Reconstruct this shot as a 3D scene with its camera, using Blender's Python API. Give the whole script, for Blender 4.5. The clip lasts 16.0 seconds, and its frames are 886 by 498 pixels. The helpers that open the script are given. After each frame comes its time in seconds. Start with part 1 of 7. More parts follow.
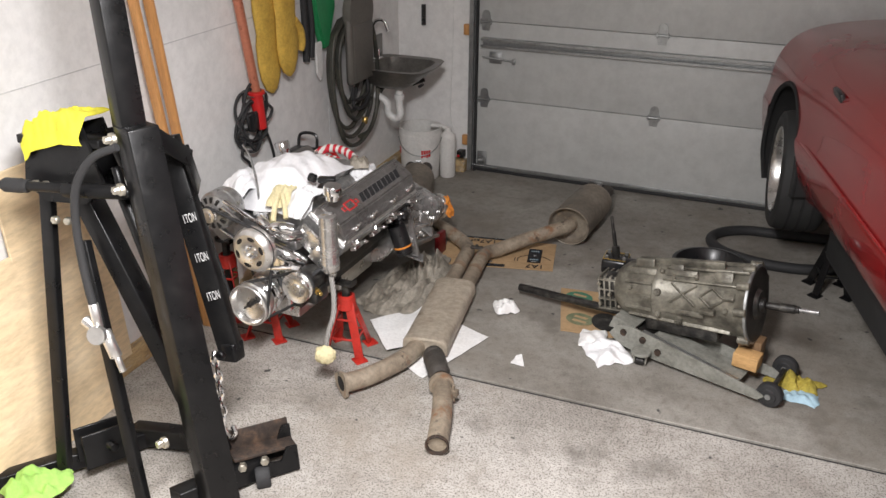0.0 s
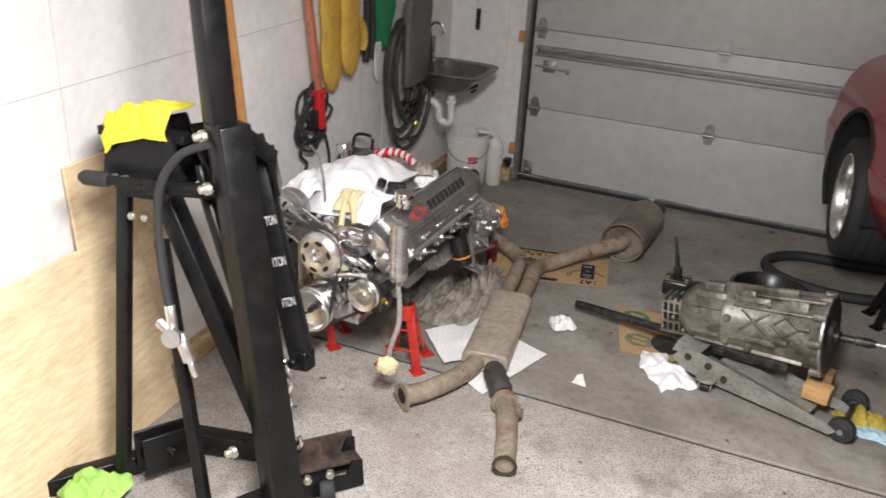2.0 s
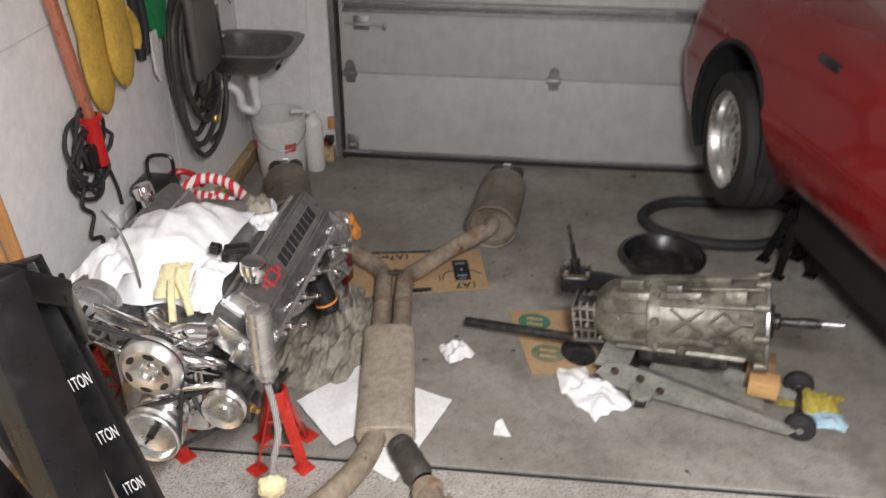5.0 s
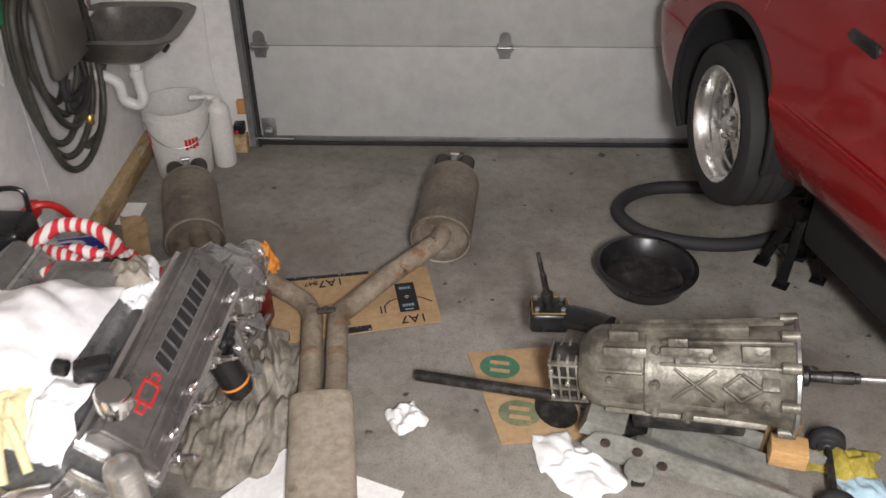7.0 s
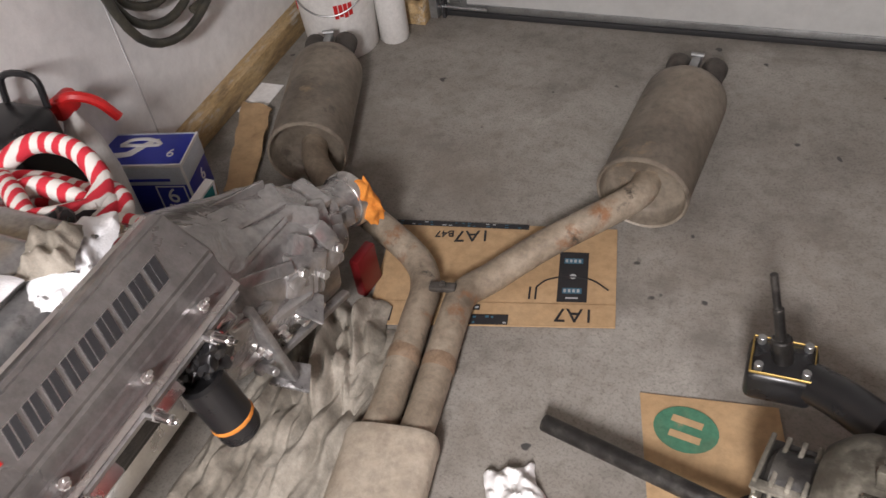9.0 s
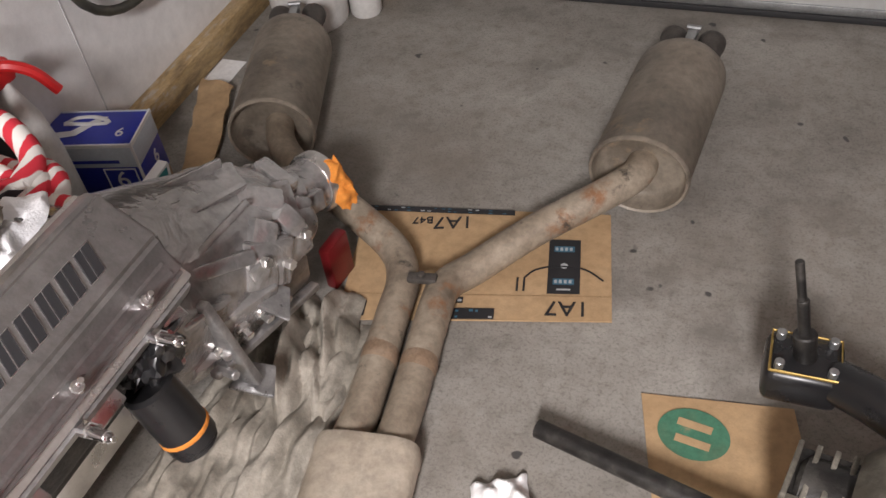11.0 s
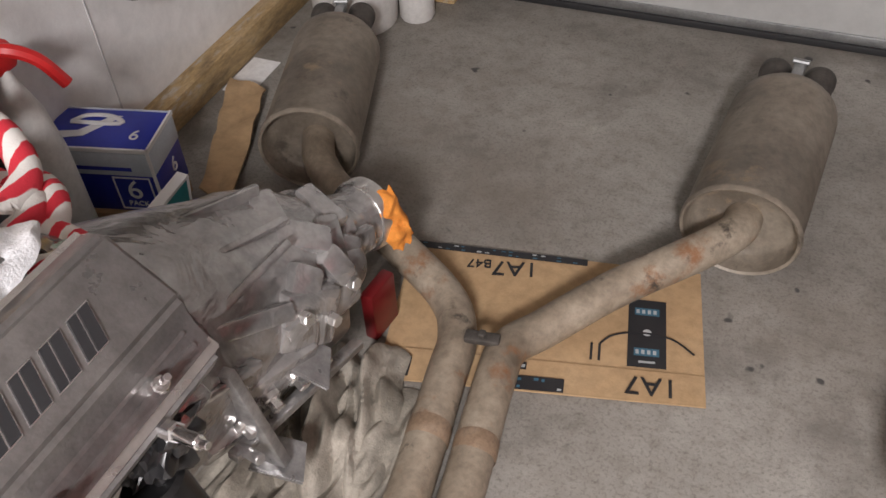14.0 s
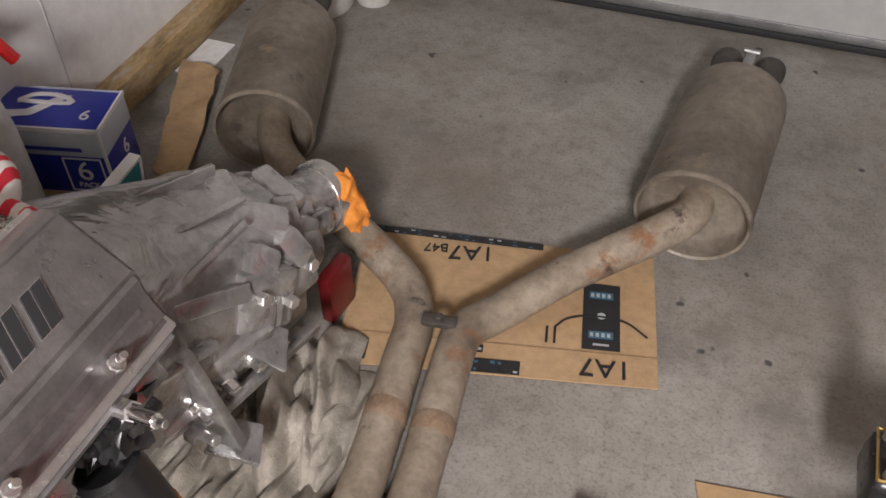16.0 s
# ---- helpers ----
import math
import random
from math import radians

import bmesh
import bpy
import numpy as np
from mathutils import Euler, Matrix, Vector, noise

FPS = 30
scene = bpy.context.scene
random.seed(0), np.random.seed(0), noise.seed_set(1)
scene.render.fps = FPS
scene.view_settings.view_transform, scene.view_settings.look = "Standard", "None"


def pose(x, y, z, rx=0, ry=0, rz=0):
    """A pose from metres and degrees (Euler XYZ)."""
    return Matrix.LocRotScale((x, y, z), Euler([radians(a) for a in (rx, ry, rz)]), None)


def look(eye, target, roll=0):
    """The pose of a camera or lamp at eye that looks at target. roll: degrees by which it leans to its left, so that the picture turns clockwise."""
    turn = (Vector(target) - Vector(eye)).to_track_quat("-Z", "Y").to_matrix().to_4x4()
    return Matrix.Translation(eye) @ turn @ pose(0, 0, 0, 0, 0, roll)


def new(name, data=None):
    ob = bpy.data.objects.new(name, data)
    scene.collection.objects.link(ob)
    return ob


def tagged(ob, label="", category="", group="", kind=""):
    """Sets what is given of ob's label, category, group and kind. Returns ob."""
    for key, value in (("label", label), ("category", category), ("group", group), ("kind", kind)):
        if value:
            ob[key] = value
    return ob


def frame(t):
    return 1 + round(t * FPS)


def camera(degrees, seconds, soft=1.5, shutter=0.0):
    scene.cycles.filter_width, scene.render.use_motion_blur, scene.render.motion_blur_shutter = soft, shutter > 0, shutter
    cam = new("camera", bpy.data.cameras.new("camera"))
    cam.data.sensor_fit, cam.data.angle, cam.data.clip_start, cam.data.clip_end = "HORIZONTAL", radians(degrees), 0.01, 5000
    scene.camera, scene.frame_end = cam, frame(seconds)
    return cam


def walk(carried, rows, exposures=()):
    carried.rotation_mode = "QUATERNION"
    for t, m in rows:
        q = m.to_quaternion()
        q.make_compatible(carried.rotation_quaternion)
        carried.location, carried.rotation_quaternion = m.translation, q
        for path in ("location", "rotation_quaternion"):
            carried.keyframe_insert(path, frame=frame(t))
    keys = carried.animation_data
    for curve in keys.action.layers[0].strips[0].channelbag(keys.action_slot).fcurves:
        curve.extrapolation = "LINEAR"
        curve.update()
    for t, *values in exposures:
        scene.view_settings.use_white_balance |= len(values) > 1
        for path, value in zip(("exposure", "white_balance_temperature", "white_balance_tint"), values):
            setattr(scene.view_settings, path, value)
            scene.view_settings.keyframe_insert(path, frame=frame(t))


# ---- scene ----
# camera and its walk
EXPO = [(0.0, 0.1, 6500, 11), (3.0, 0.1, 6500, 11), (5.0, 0.12, 6500, 11), (7.5, 0.5, 6600, 13), (9.0, 0.68, 6600, 15), (16.0, 0.72, 6600, 15)]
cam = camera(54.0, 16.0, soft=1.5, shutter=0.5)
walk(cam, [
    (0.0, look((2.587, 0.339, 2.186), (1.918, 2.020, 1.332), 0.36)),
    (0.5, look((2.547, 0.360, 2.191), (1.885, 2.037, 1.326), 0.87)),
    (1.0, look((2.490, 0.358, 2.189), (1.845, 2.044, 1.327), 0.57)),
    (1.5, look((2.377, 0.324, 2.195), (1.757, 2.020, 1.336), -0.00)),
    (2.0, look((2.263, 0.328, 2.177), (1.598, 2.011, 1.325), 3.36)),
    (2.5, look((2.234, 0.426, 2.154), (1.520, 2.067, 1.260), 3.09)),
    (3.0, look((2.182, 0.660, 2.158), (1.453, 2.277, 1.234), 1.00)),
    (3.5, look((2.184, 0.905, 2.160), (1.506, 2.561, 1.266), -0.63)),
    (4.0, look((2.028, 1.030, 2.156), (1.497, 2.697, 1.186), 2.24)),
    (4.5, look((1.801, 1.071, 2.251), (1.488, 2.789, 1.274), 2.17)),
    (4.9, look((1.660, 1.132, 2.238), (1.487, 2.861, 1.248), 2.35)),
    (5.0, look((1.685, 1.183, 2.226), (1.508, 2.897, 1.211), 0.28)),
    (5.2, look((1.720, 1.276, 2.212), (1.510, 2.963, 1.157), -1.06)),
    (7.3, look((1.617, 2.240, 2.163), (1.585, 3.827, 0.947), -0.26)),
    (7.4, look((1.620, 2.311, 2.145), (1.573, 3.882, 0.907), -0.83)),
    (7.5, look((1.638, 2.381, 2.119), (1.575, 3.933, 0.859), 2.30)),
    (8.0, look((1.751, 2.745, 1.950), (1.399, 4.221, 0.647), -3.96)),
    (8.5, look((1.871, 3.020, 1.832), (1.309, 4.373, 0.470), -6.70)),
    (9.0, look((1.827, 3.190, 1.703), (1.174, 4.473, 0.315), -9.33)),
    (11.5, look((1.687, 3.370, 1.536), (1.152, 4.671, 0.114), -5.90)),
    (12.0, look((1.607, 3.472, 1.503), (1.119, 4.742, 0.037), -3.51)),
    (12.5, look((1.556, 3.510, 1.449), (1.096, 4.788, -0.020), -2.18)),
    (13.0, look((1.509, 3.549, 1.392), (1.086, 4.848, -0.068), -0.91)),
    (13.5, look((1.494, 3.564, 1.380), (1.052, 4.885, -0.055), -1.00)),
    (14.0, look((1.502, 3.530, 1.398), (0.916, 4.837, 0.003), -3.43)),
    (14.5, look((1.490, 3.519, 1.395), (1.038, 4.849, -0.029), 0.62)),
    (15.0, look((1.530, 3.560, 1.410), (1.064, 4.867, -0.030), -0.93)),
    (15.5, look((1.501, 3.520, 1.392), (1.007, 4.852, -0.015), -1.97)),
    (16.0, look((1.498, 3.517, 1.391), (1.018, 4.847, -0.024), -0.15)),
], exposures=EXPO)

# ---- world and lights ----
world = bpy.data.worlds.new("world")
scene.world = world
world.use_nodes = True
world.node_tree.nodes["Background"].inputs[0].default_value = (0.9, 0.95, 1.0, 1)
world.node_tree.nodes["Background"].inputs[1].default_value = 0.02


def area_lamp(name, eye, target, power, sx, sy, colour):
    data = bpy.data.lights.new(name, "AREA")
    data.shape, data.size, data.size_y, data.energy, data.color = "RECTANGLE", sx, sy, power, colour
    lamp = new(name, data)
    lamp.matrix_world = look(eye, target)
    return lamp


area_lamp("overhead_light", (2.0, 1.25, 2.62), (2.0, 1.25, 0), 185, 0.35, 1.2, (1.0, 0.985, 0.99))
# weak fill added behind the view; no second fixture is known there
area_lamp("overhead_light", (2.6, -0.8, 2.62), (2.6, -0.8, 0), 12, 1.2, 0.3, (1.0, 0.985, 0.95))


# ---- materials ----
def material(name, colour, rough=0.5, metal=0.0, dark=None, light=None, scale=8.0, amount=0.5, bump=0.0, bump_scale=120.0, coat=0.0, stretch=None, speck=None, spec=0.5, patch=None, wrinkle=None):
    """A base colour with two scales of variation, fine relief and, at will, specks."""
    m = bpy.data.materials.new(name)
    m.use_nodes = True
    nt = m.node_tree
    n, link = nt.nodes, nt.links.new
    b = n["Principled BSDF"]
    b.inputs["Roughness"].default_value, b.inputs["Metallic"].default_value = rough, metal
    b.inputs["Coat Weight"].default_value = coat
    b.inputs["Specular IOR Level"].default_value = spec
    geo = n.new("ShaderNodeTexCoord")
    vec = geo.outputs["Object"]
    if stretch:
        mp = n.new("ShaderNodeMapping")
        mp.inputs["Scale"].default_value = stretch
        link(vec, mp.inputs[0])
        vec = mp.outputs[0]
    dark = dark or tuple(c * 0.6 for c in colour)
    light = light or tuple(min(1, c * 1.25) for c in colour)
    big = n.new("ShaderNodeTexNoise")
    big.inputs["Scale"].default_value, big.inputs["Detail"].default_value, big.inputs["Roughness"].default_value = scale, 6, 0.62
    link(vec, big.inputs["Vector"])
    ramp = n.new("ShaderNodeValToRGB")
    e = ramp.color_ramp.elements
    e[0].position, e[1].position = 0.5 - 0.3 * (1 - amount * 0.4), 0.5 + 0.3 * (1 - amount * 0.4)
    mixd = [c + (d - c) * amount for c, d in zip(colour, dark)]
    mixl = [c + (d - c) * amount for c, d in zip(colour, light)]
    e[0].color, e[1].color = (*mixd, 1), (*mixl, 1)
    mid = ramp.color_ramp.elements.new(0.5)
    mid.color = (*colour, 1)
    link(big.outputs[0], ramp.inputs[0])
    out = ramp.outputs[0]
    if speck:
        sc, at, scol = speck
        vo = n.new("ShaderNodeTexNoise")
        vo.inputs["Scale"].default_value, vo.inputs["Detail"].default_value = sc, 2
        link(vec, vo.inputs["Vector"])
        r2 = n.new("ShaderNodeValToRGB")
        r2.color_ramp.elements[0].position, r2.color_ramp.elements[1].position = at, at + 0.06
        link(vo.outputs[0], r2.inputs[0])
        mx = n.new("ShaderNodeMixRGB")
        link(r2.outputs[0], mx.inputs[0])
        link(out, mx.inputs[1])
        mx.inputs[2].default_value = (*scol, 1)
        out = mx.outputs[0]
    mott = n.new("ShaderNodeTexNoise")
    mott.inputs["Scale"].default_value, mott.inputs["Detail"].default_value, mott.inputs["Roughness"].default_value = scale * 7, 5, 0.7
    link(vec, mott.inputs["Vector"])
    r3 = n.new("ShaderNodeValToRGB")
    g = 1 - 0.32 * amount
    r3.color_ramp.elements[0].position, r3.color_ramp.elements[0].color = 0.34, (g, g, g, 1)
    r3.color_ramp.elements[1].position, r3.color_ramp.elements[1].color = 0.6, (1, 1, 1, 1)
    link(mott.outputs[0], r3.inputs[0])
    ml = n.new("ShaderNodeMixRGB")
    ml.blend_type = "MULTIPLY"
    ml.inputs[0].default_value = 1.0
    link(out, ml.inputs[1])
    link(r3.outputs[0], ml.inputs[2])
    out = ml.outputs[0]
    for psc, pat, pcol in patch or ():
        pn = n.new("ShaderNodeTexNoise")
        pn.inputs["Scale"].default_value, pn.inputs["Detail"].default_value, pn.inputs["Roughness"].default_value = psc, 7, 0.68
        link(vec, pn.inputs["Vector"])
        pr = n.new("ShaderNodeValToRGB")
        pr.color_ramp.elements[0].position, pr.color_ramp.elements[1].position = pat, pat + 0.1
        link(pn.outputs[0], pr.inputs[0])
        pm = n.new("ShaderNodeMixRGB")
        link(pr.outputs[0], pm.inputs[0])
        link(out, pm.inputs[1])
        pm.inputs[2].default_value = (*pcol, 1)
        out = pm.outputs[0]
    link(out, b.inputs["Base Color"])
    rr = n.new("ShaderNodeMapRange")
    rr.inputs["To Min"].default_value, rr.inputs["To Max"].default_value = max(0.03, rough - 0.12), min(1, rough + 0.12)
    fine = n.new("ShaderNodeTexNoise")
    fine.inputs["Scale"].default_value, fine.inputs["Detail"].default_value = bump_scale, 4
    link(vec, fine.inputs["Vector"])
    link(big.outputs[0], rr.inputs["Value"])
    link(rr.outputs[0], b.inputs["Roughness"])
    if bump:
        bp = n.new("ShaderNodeBump")
        bp.inputs["Strength"].default_value, bp.inputs["Distance"].default_value = bump, 0.004
        link(fine.outputs[0], bp.inputs["Height"])
        if wrinkle:
            wn_ = n.new("ShaderNodeTexNoise")
            wn_.inputs["Scale"].default_value, wn_.inputs["Detail"].default_value, wn_.inputs["Distortion"].default_value = wrinkle[0], 3, 1.4
            link(vec, wn_.inputs["Vector"])
            b2 = n.new("ShaderNodeBump")
            b2.inputs["Strength"].default_value, b2.inputs["Distance"].default_value = wrinkle[1], 0.02
            link(wn_.outputs[0], b2.inputs["Height"])
            link(b2.outputs[0], bp.inputs["Normal"])
        link(bp.outputs[0], b.inputs["Normal"])
    return m


def concrete(name, tone, speck, warm=1.0):
    """A worn grey slab: pale wear, dark oil stains and fine dark specks."""
    m = bpy.data.materials.new(name)
    m.use_nodes = True
    nt = m.node_tree
    n, link = nt.nodes, nt.links.new
    b = n["Principled BSDF"]
    tc = n.new("ShaderNodeTexCoord")

    def tex(scale, detail, rough=0.6, lac=2.0):
        q = n.new("ShaderNodeTexNoise")
        q.inputs["Scale"].default_value, q.inputs["Detail"].default_value, q.inputs["Roughness"].default_value = scale, detail, rough
        link(tc.outputs["Object"], q.inputs["Vector"])
        return q.outputs[0]

    def ramp(src, stops):
        r = n.new("ShaderNodeValToRGB")
        r.color_ramp.elements[0].position, r.color_ramp.elements[0].color = stops[0][0], (*stops[0][1], 1)
        r.color_ramp.elements[1].position, r.color_ramp.elements[1].color = stops[-1][0], (*stops[-1][1], 1)
        for p, c in stops[1:-1]:
            r.color_ramp.elements.new(p).color = (*c, 1)
        link(src, r.inputs[0])
        return r.outputs[0]

    def mix(mode, f, a, c):
        x = n.new("ShaderNodeMixRGB")
        x.blend_type = mode
        if isinstance(f, float):
            x.inputs[0].default_value = f
        else:
            link(f, x.inputs[0])
        link(a, x.inputs[1])
        link(c, x.inputs[2]) if not isinstance(c, tuple) else setattr(x.inputs[2], "default_value", (*c, 1))
        return x.outputs[0]

    base = ramp(tex(1.6, 8, 0.65), [(0.3, (0.2 * tone, 0.182 * tone, 0.162 * tone * warm)), (0.5, (0.315 * tone, 0.294 * tone, 0.268 * tone * warm)), (0.7, (0.42 * tone, 0.4 * tone, 0.372 * tone * warm))])
    mott = ramp(tex(22, 6, 0.7), [(0.34, (0.72, 0.71, 0.69)), (0.5, (0.97, 0.97, 0.97)), (0.7, (1.08, 1.08, 1.08))])
    c = mix("MULTIPLY", 0.8, base, mott)
    specks = ramp(tex(130, 3, 0.65), [(0.41, (0.3, 0.29, 0.27)), (0.46, (1, 1, 1))])
    c = mix("MULTIPLY", speck, c, specks)
    pits = ramp(tex(95, 5, 0.8), [(0.385, (0.2, 0.195, 0.18)), (0.44, (1, 1, 1))])
    c = mix("MULTIPLY", speck, c, pits)
    stain = ramp(tex(3.1, 7, 0.62), [(0.55, (0, 0, 0)), (0.72, (0.8, 0.8, 0.8))])
    c = mix("MIX", stain, c, (0.13, 0.118, 0.102))
    brown = ramp(tex(1.1, 9, 0.72), [(0.5, (0, 0, 0)), (0.66, (0.55, 0.55, 0.55))])
    c = mix("MIX", brown, c, (0.2 * tone, 0.17 * tone, 0.135 * tone))
    dots = ramp(tex(17, 2, 0.4), [(0.72, (0, 0, 0)), (0.755, (1, 1, 1))])
    c = mix("MIX", dots, c, (0.06, 0.058, 0.055))
    link(c, b.inputs["Base Color"])
    b.inputs["Roughness"].default_value = 0.62
    bp = n.new("ShaderNodeBump")
    bp.inputs["Strength"].default_value, bp.inputs["Distance"].default_value = 0.35, 0.003
    link(tex(160, 4), bp.inputs["Height"])
    link(bp.outputs[0], b.inputs["Normal"])
    return m


# front tone raised, back tone lowered for light fall-off; specks differ too
M_CONCRETE = concrete("concrete", 1.3, 0.85)
M_CONCRETE_BACK = concrete("dimmed_smooth_concrete", 0.88, 0.3, 0.97)
M_WALL = material("wall_paint", (0.81, 0.8, 0.785), 0.75, dark=(0.64, 0.63, 0.62), scale=2.2, amount=0.35, bump=0.15, bump_scale=180, patch=[(5, 0.74, (0.62, 0.6, 0.57))])
M_SEAM = material("wall_seam", (0.62, 0.615, 0.61), 0.8, scale=12, amount=0.5)
M_CEIL = material("ceiling_paint", (0.75, 0.75, 0.74), 0.8, scale=2, amount=0.2, bump=0.2)
M_DOOR = material("door_steel", (0.53, 0.535, 0.52), 0.42, dark=(0.5, 0.5, 0.48), scale=1.5, amount=0.4, bump=0.12, bump_scale=220)
M_GALV = material("galvanised_steel", (0.42, 0.43, 0.43), 0.38, 0.85, scale=18, amount=0.6, bump=0.1)
M_SEAL = material("black_rubber", (0.025, 0.025, 0.026), 0.7, scale=30, amount=0.5, bump=0.2)
M_SILL = material("raw_lumber", (0.56, 0.39, 0.19), 0.75, dark=(0.2, 0.14, 0.08), light=(0.6, 0.46, 0.28), scale=7, amount=0.9, bump=0.3, stretch=(3, 0.8, 3), patch=[(9, 0.56, (0.55, 0.5, 0.42)), (16, 0.62, (0.12, 0.09, 0.06))])
M_PLY = material("plywood", (0.8, 0.62, 0.39), 0.6, dark=(0.7, 0.52, 0.31), light=(0.86, 0.7, 0.48), scale=2.5, amount=0.7, bump=0.1, stretch=(1, 0.7, 3), patch=[(3, 0.7, (0.64, 0.47, 0.27))])
M_STICK = material("varnished_wood", (0.56, 0.28, 0.1), 0.45, dark=(0.42, 0.18, 0.06), scale=5, amount=0.7, stretch=(6, 6, 0.6))
M_BLACK = material("black_paint", (0.007, 0.007, 0.0075), 0.3, spec=0.3, dark=(0.005, 0.005, 0.005), light=(0.014, 0.0135, 0.013), scale=14, amount=0.7, bump=0.06, bump_scale=60, patch=[(9, 0.71, (0.045, 0.036, 0.03))])
M_RUBBER = material("tyre_rubber", (0.022, 0.022, 0.022), 0.75, scale=20, amount=0.6, bump=0.3)
M_PLASTIC = material("black_plastic", (0.015, 0.015, 0.016), 0.3, scale=10, amount=0.4)
M_FILM = material("filmed_aluminium", (0.5, 0.49, 0.48), 0.24, 0.7, dark=(0.34, 0.333, 0.328), light=(0.62, 0.61, 0.6), scale=5, amount=0.85, bump=0.25, bump_scale=40, wrinkle=(11, 0.45), patch=[(7, 0.66, (0.24, 0.235, 0.23))])
M_RUST = material("rusty_steel", (0.06, 0.042, 0.032), 0.7, 0.3, dark=(0.02, 0.017, 0.016), light=(0.14, 0.085, 0.055), scale=24, amount=0.9, bump=0.4)
M_BOLT = material("zinc_bolt", (0.55, 0.52, 0.44), 0.35, 0.9, scale=20, amount=0.5)
M_CHROME = material("chrome", (0.82, 0.82, 0.83), 0.08, 1.0, scale=6, amount=0.15)
M_POLISH = material("polished_aluminium", (0.8, 0.79, 0.77), 0.28, 0.95, scale=9, amount=0.3, bump=0.05)
M_CAN = material("brushed_can", (0.6, 0.59, 0.57), 0.26, 0.85, dark=(0.42, 0.41, 0.4), scale=8, amount=0.7, bump=0.06, bump_scale=150, stretch=(1, 1, 5))
M_CAST = material("cast_aluminium", (0.4, 0.395, 0.39), 0.3, 0.7, dark=(0.2, 0.2, 0.2), scale=9, amount=0.85, bump=0.3, bump_scale=90, patch=[(13, 0.64, (0.1, 0.096, 0.09))])
M_COVER = material("valve_cover_silver", (0.27, 0.258, 0.25), 0.3, 0.7, dark=(0.19, 0.182, 0.176), light=(0.34, 0.33, 0.32), scale=5, amount=0.8, bump=0.15, bump_scale=200, patch=[(16, 0.68, (0.14, 0.135, 0.13))])
M_GEARBOX = material("dirty_aluminium", (0.2, 0.188, 0.152), 0.42, 0.35, dark=(0.05, 0.045, 0.037), light=(0.34, 0.32, 0.265), scale=8, amount=0.95, bump=0.5, bump_scale=70, patch=[(6, 0.52, (0.085, 0.077, 0.062)), (18, 0.64, (0.05, 0.045, 0.04))])
M_TAIL = material("stained_tail_casting", (0.2, 0.188, 0.155), 0.5, 0.4, dark=(0.1, 0.09, 0.07), light=(0.5, 0.47, 0.4), scale=14, amount=0.9, bump=0.3)
M_OILY = material("oily_black_iron", (0.03, 0.028, 0.026), 0.4, 0.3, dark=(0.01, 0.01, 0.01), light=(0.1, 0.095, 0.085), scale=16, amount=0.9, bump=0.3)
M_EXH = material("aged_exhaust_steel", (0.34, 0.28, 0.21), 0.5, 0.2, dark=(0.2, 0.16, 0.118), light=(0.44, 0.375, 0.29), scale=6, amount=0.95, bump=0.3, bump_scale=80, patch=[(8, 0.57, (0.26, 0.13, 0.065)), (13, 0.6, (0.06, 0.05, 0.04))])
M_RES = material("pale_resonator_steel", (0.47, 0.405, 0.32), 0.5, 0.2, dark=(0.34, 0.28, 0.21), light=(0.55, 0.49, 0.4), scale=5, amount=0.9, bump=0.25, bump_scale=90, patch=[(8, 0.63, (0.2, 0.14, 0.09))])
M_RUSTBAND = material("rust_band", (0.32, 0.225, 0.15), 0.55, 0.2, dark=(0.25, 0.165, 0.105), light=(0.4, 0.31, 0.23), scale=20, amount=0.8, bump=0.2)
M_MUF = material("muffler_steel", (0.27, 0.23, 0.18), 0.5, 0.15, dark=(0.15, 0.124, 0.095), light=(0.34, 0.295, 0.235), scale=5, amount=0.95, bump=0.3, bump_scale=90, patch=[(11, 0.59, (0.09, 0.074, 0.057)), (7, 0.6, (0.35, 0.26, 0.165))])
M_FLEX = material("flex_joint_steel", (0.1, 0.09, 0.08), 0.6, 0.5, scale=30, amount=0.8, bump=0.3)
# flat near-black: the shade inside openings put into colour
M_HOLE = material("opening_black", (0.012, 0.01, 0.009), 0.9, scale=20, amount=0.4)
M_RED = material("red_car_paint", (0.21, 0.006, 0.007), 0.25, dark=(0.18, 0.005, 0.006), scale=2, amount=0.3, coat=0.7)
M_REDSTAND = material("red_enamel", (0.5, 0.03, 0.02), 0.4, dark=(0.3, 0.02, 0.015), scale=16, amount=0.7, bump=0.1)
M_REDDARK = material("dark_red_tin", (0.16, 0.01, 0.012), 0.35, 0.2, scale=10, amount=0.4)
M_LOADMARK = material("worn_white_marking", (0.6, 0.6, 0.59), 0.6, dark=(0.25, 0.25, 0.25), scale=40, amount=0.8)
M_GREYPRINT = material("grey_print", (0.4, 0.42, 0.42), 0.6, scale=30, amount=0.4)
M_FOLD = material("creased_board", (0.3, 0.195, 0.1), 0.85, scale=14, amount=0.6)
M_CARD = material("cardboard", (0.45, 0.3, 0.16), 0.85, dark=(0.38, 0.24, 0.12), light=(0.5, 0.35, 0.2), scale=6, amount=0.6, bump=0.15, bump_scale=200)
M_INK = material("black_print", (0.02, 0.02, 0.022), 0.6, scale=30, amount=0.3)
M_TAPEBLUE = material("blue_print", (0.045, 0.13, 0.19), 0.5, scale=30, amount=0.5)
M_FADEDPRINT = material("faded_green_print", (0.2, 0.22, 0.125), 0.8, dark=(0.12, 0.15, 0.08), light=(0.34, 0.26, 0.145), scale=9, amount=0.9)
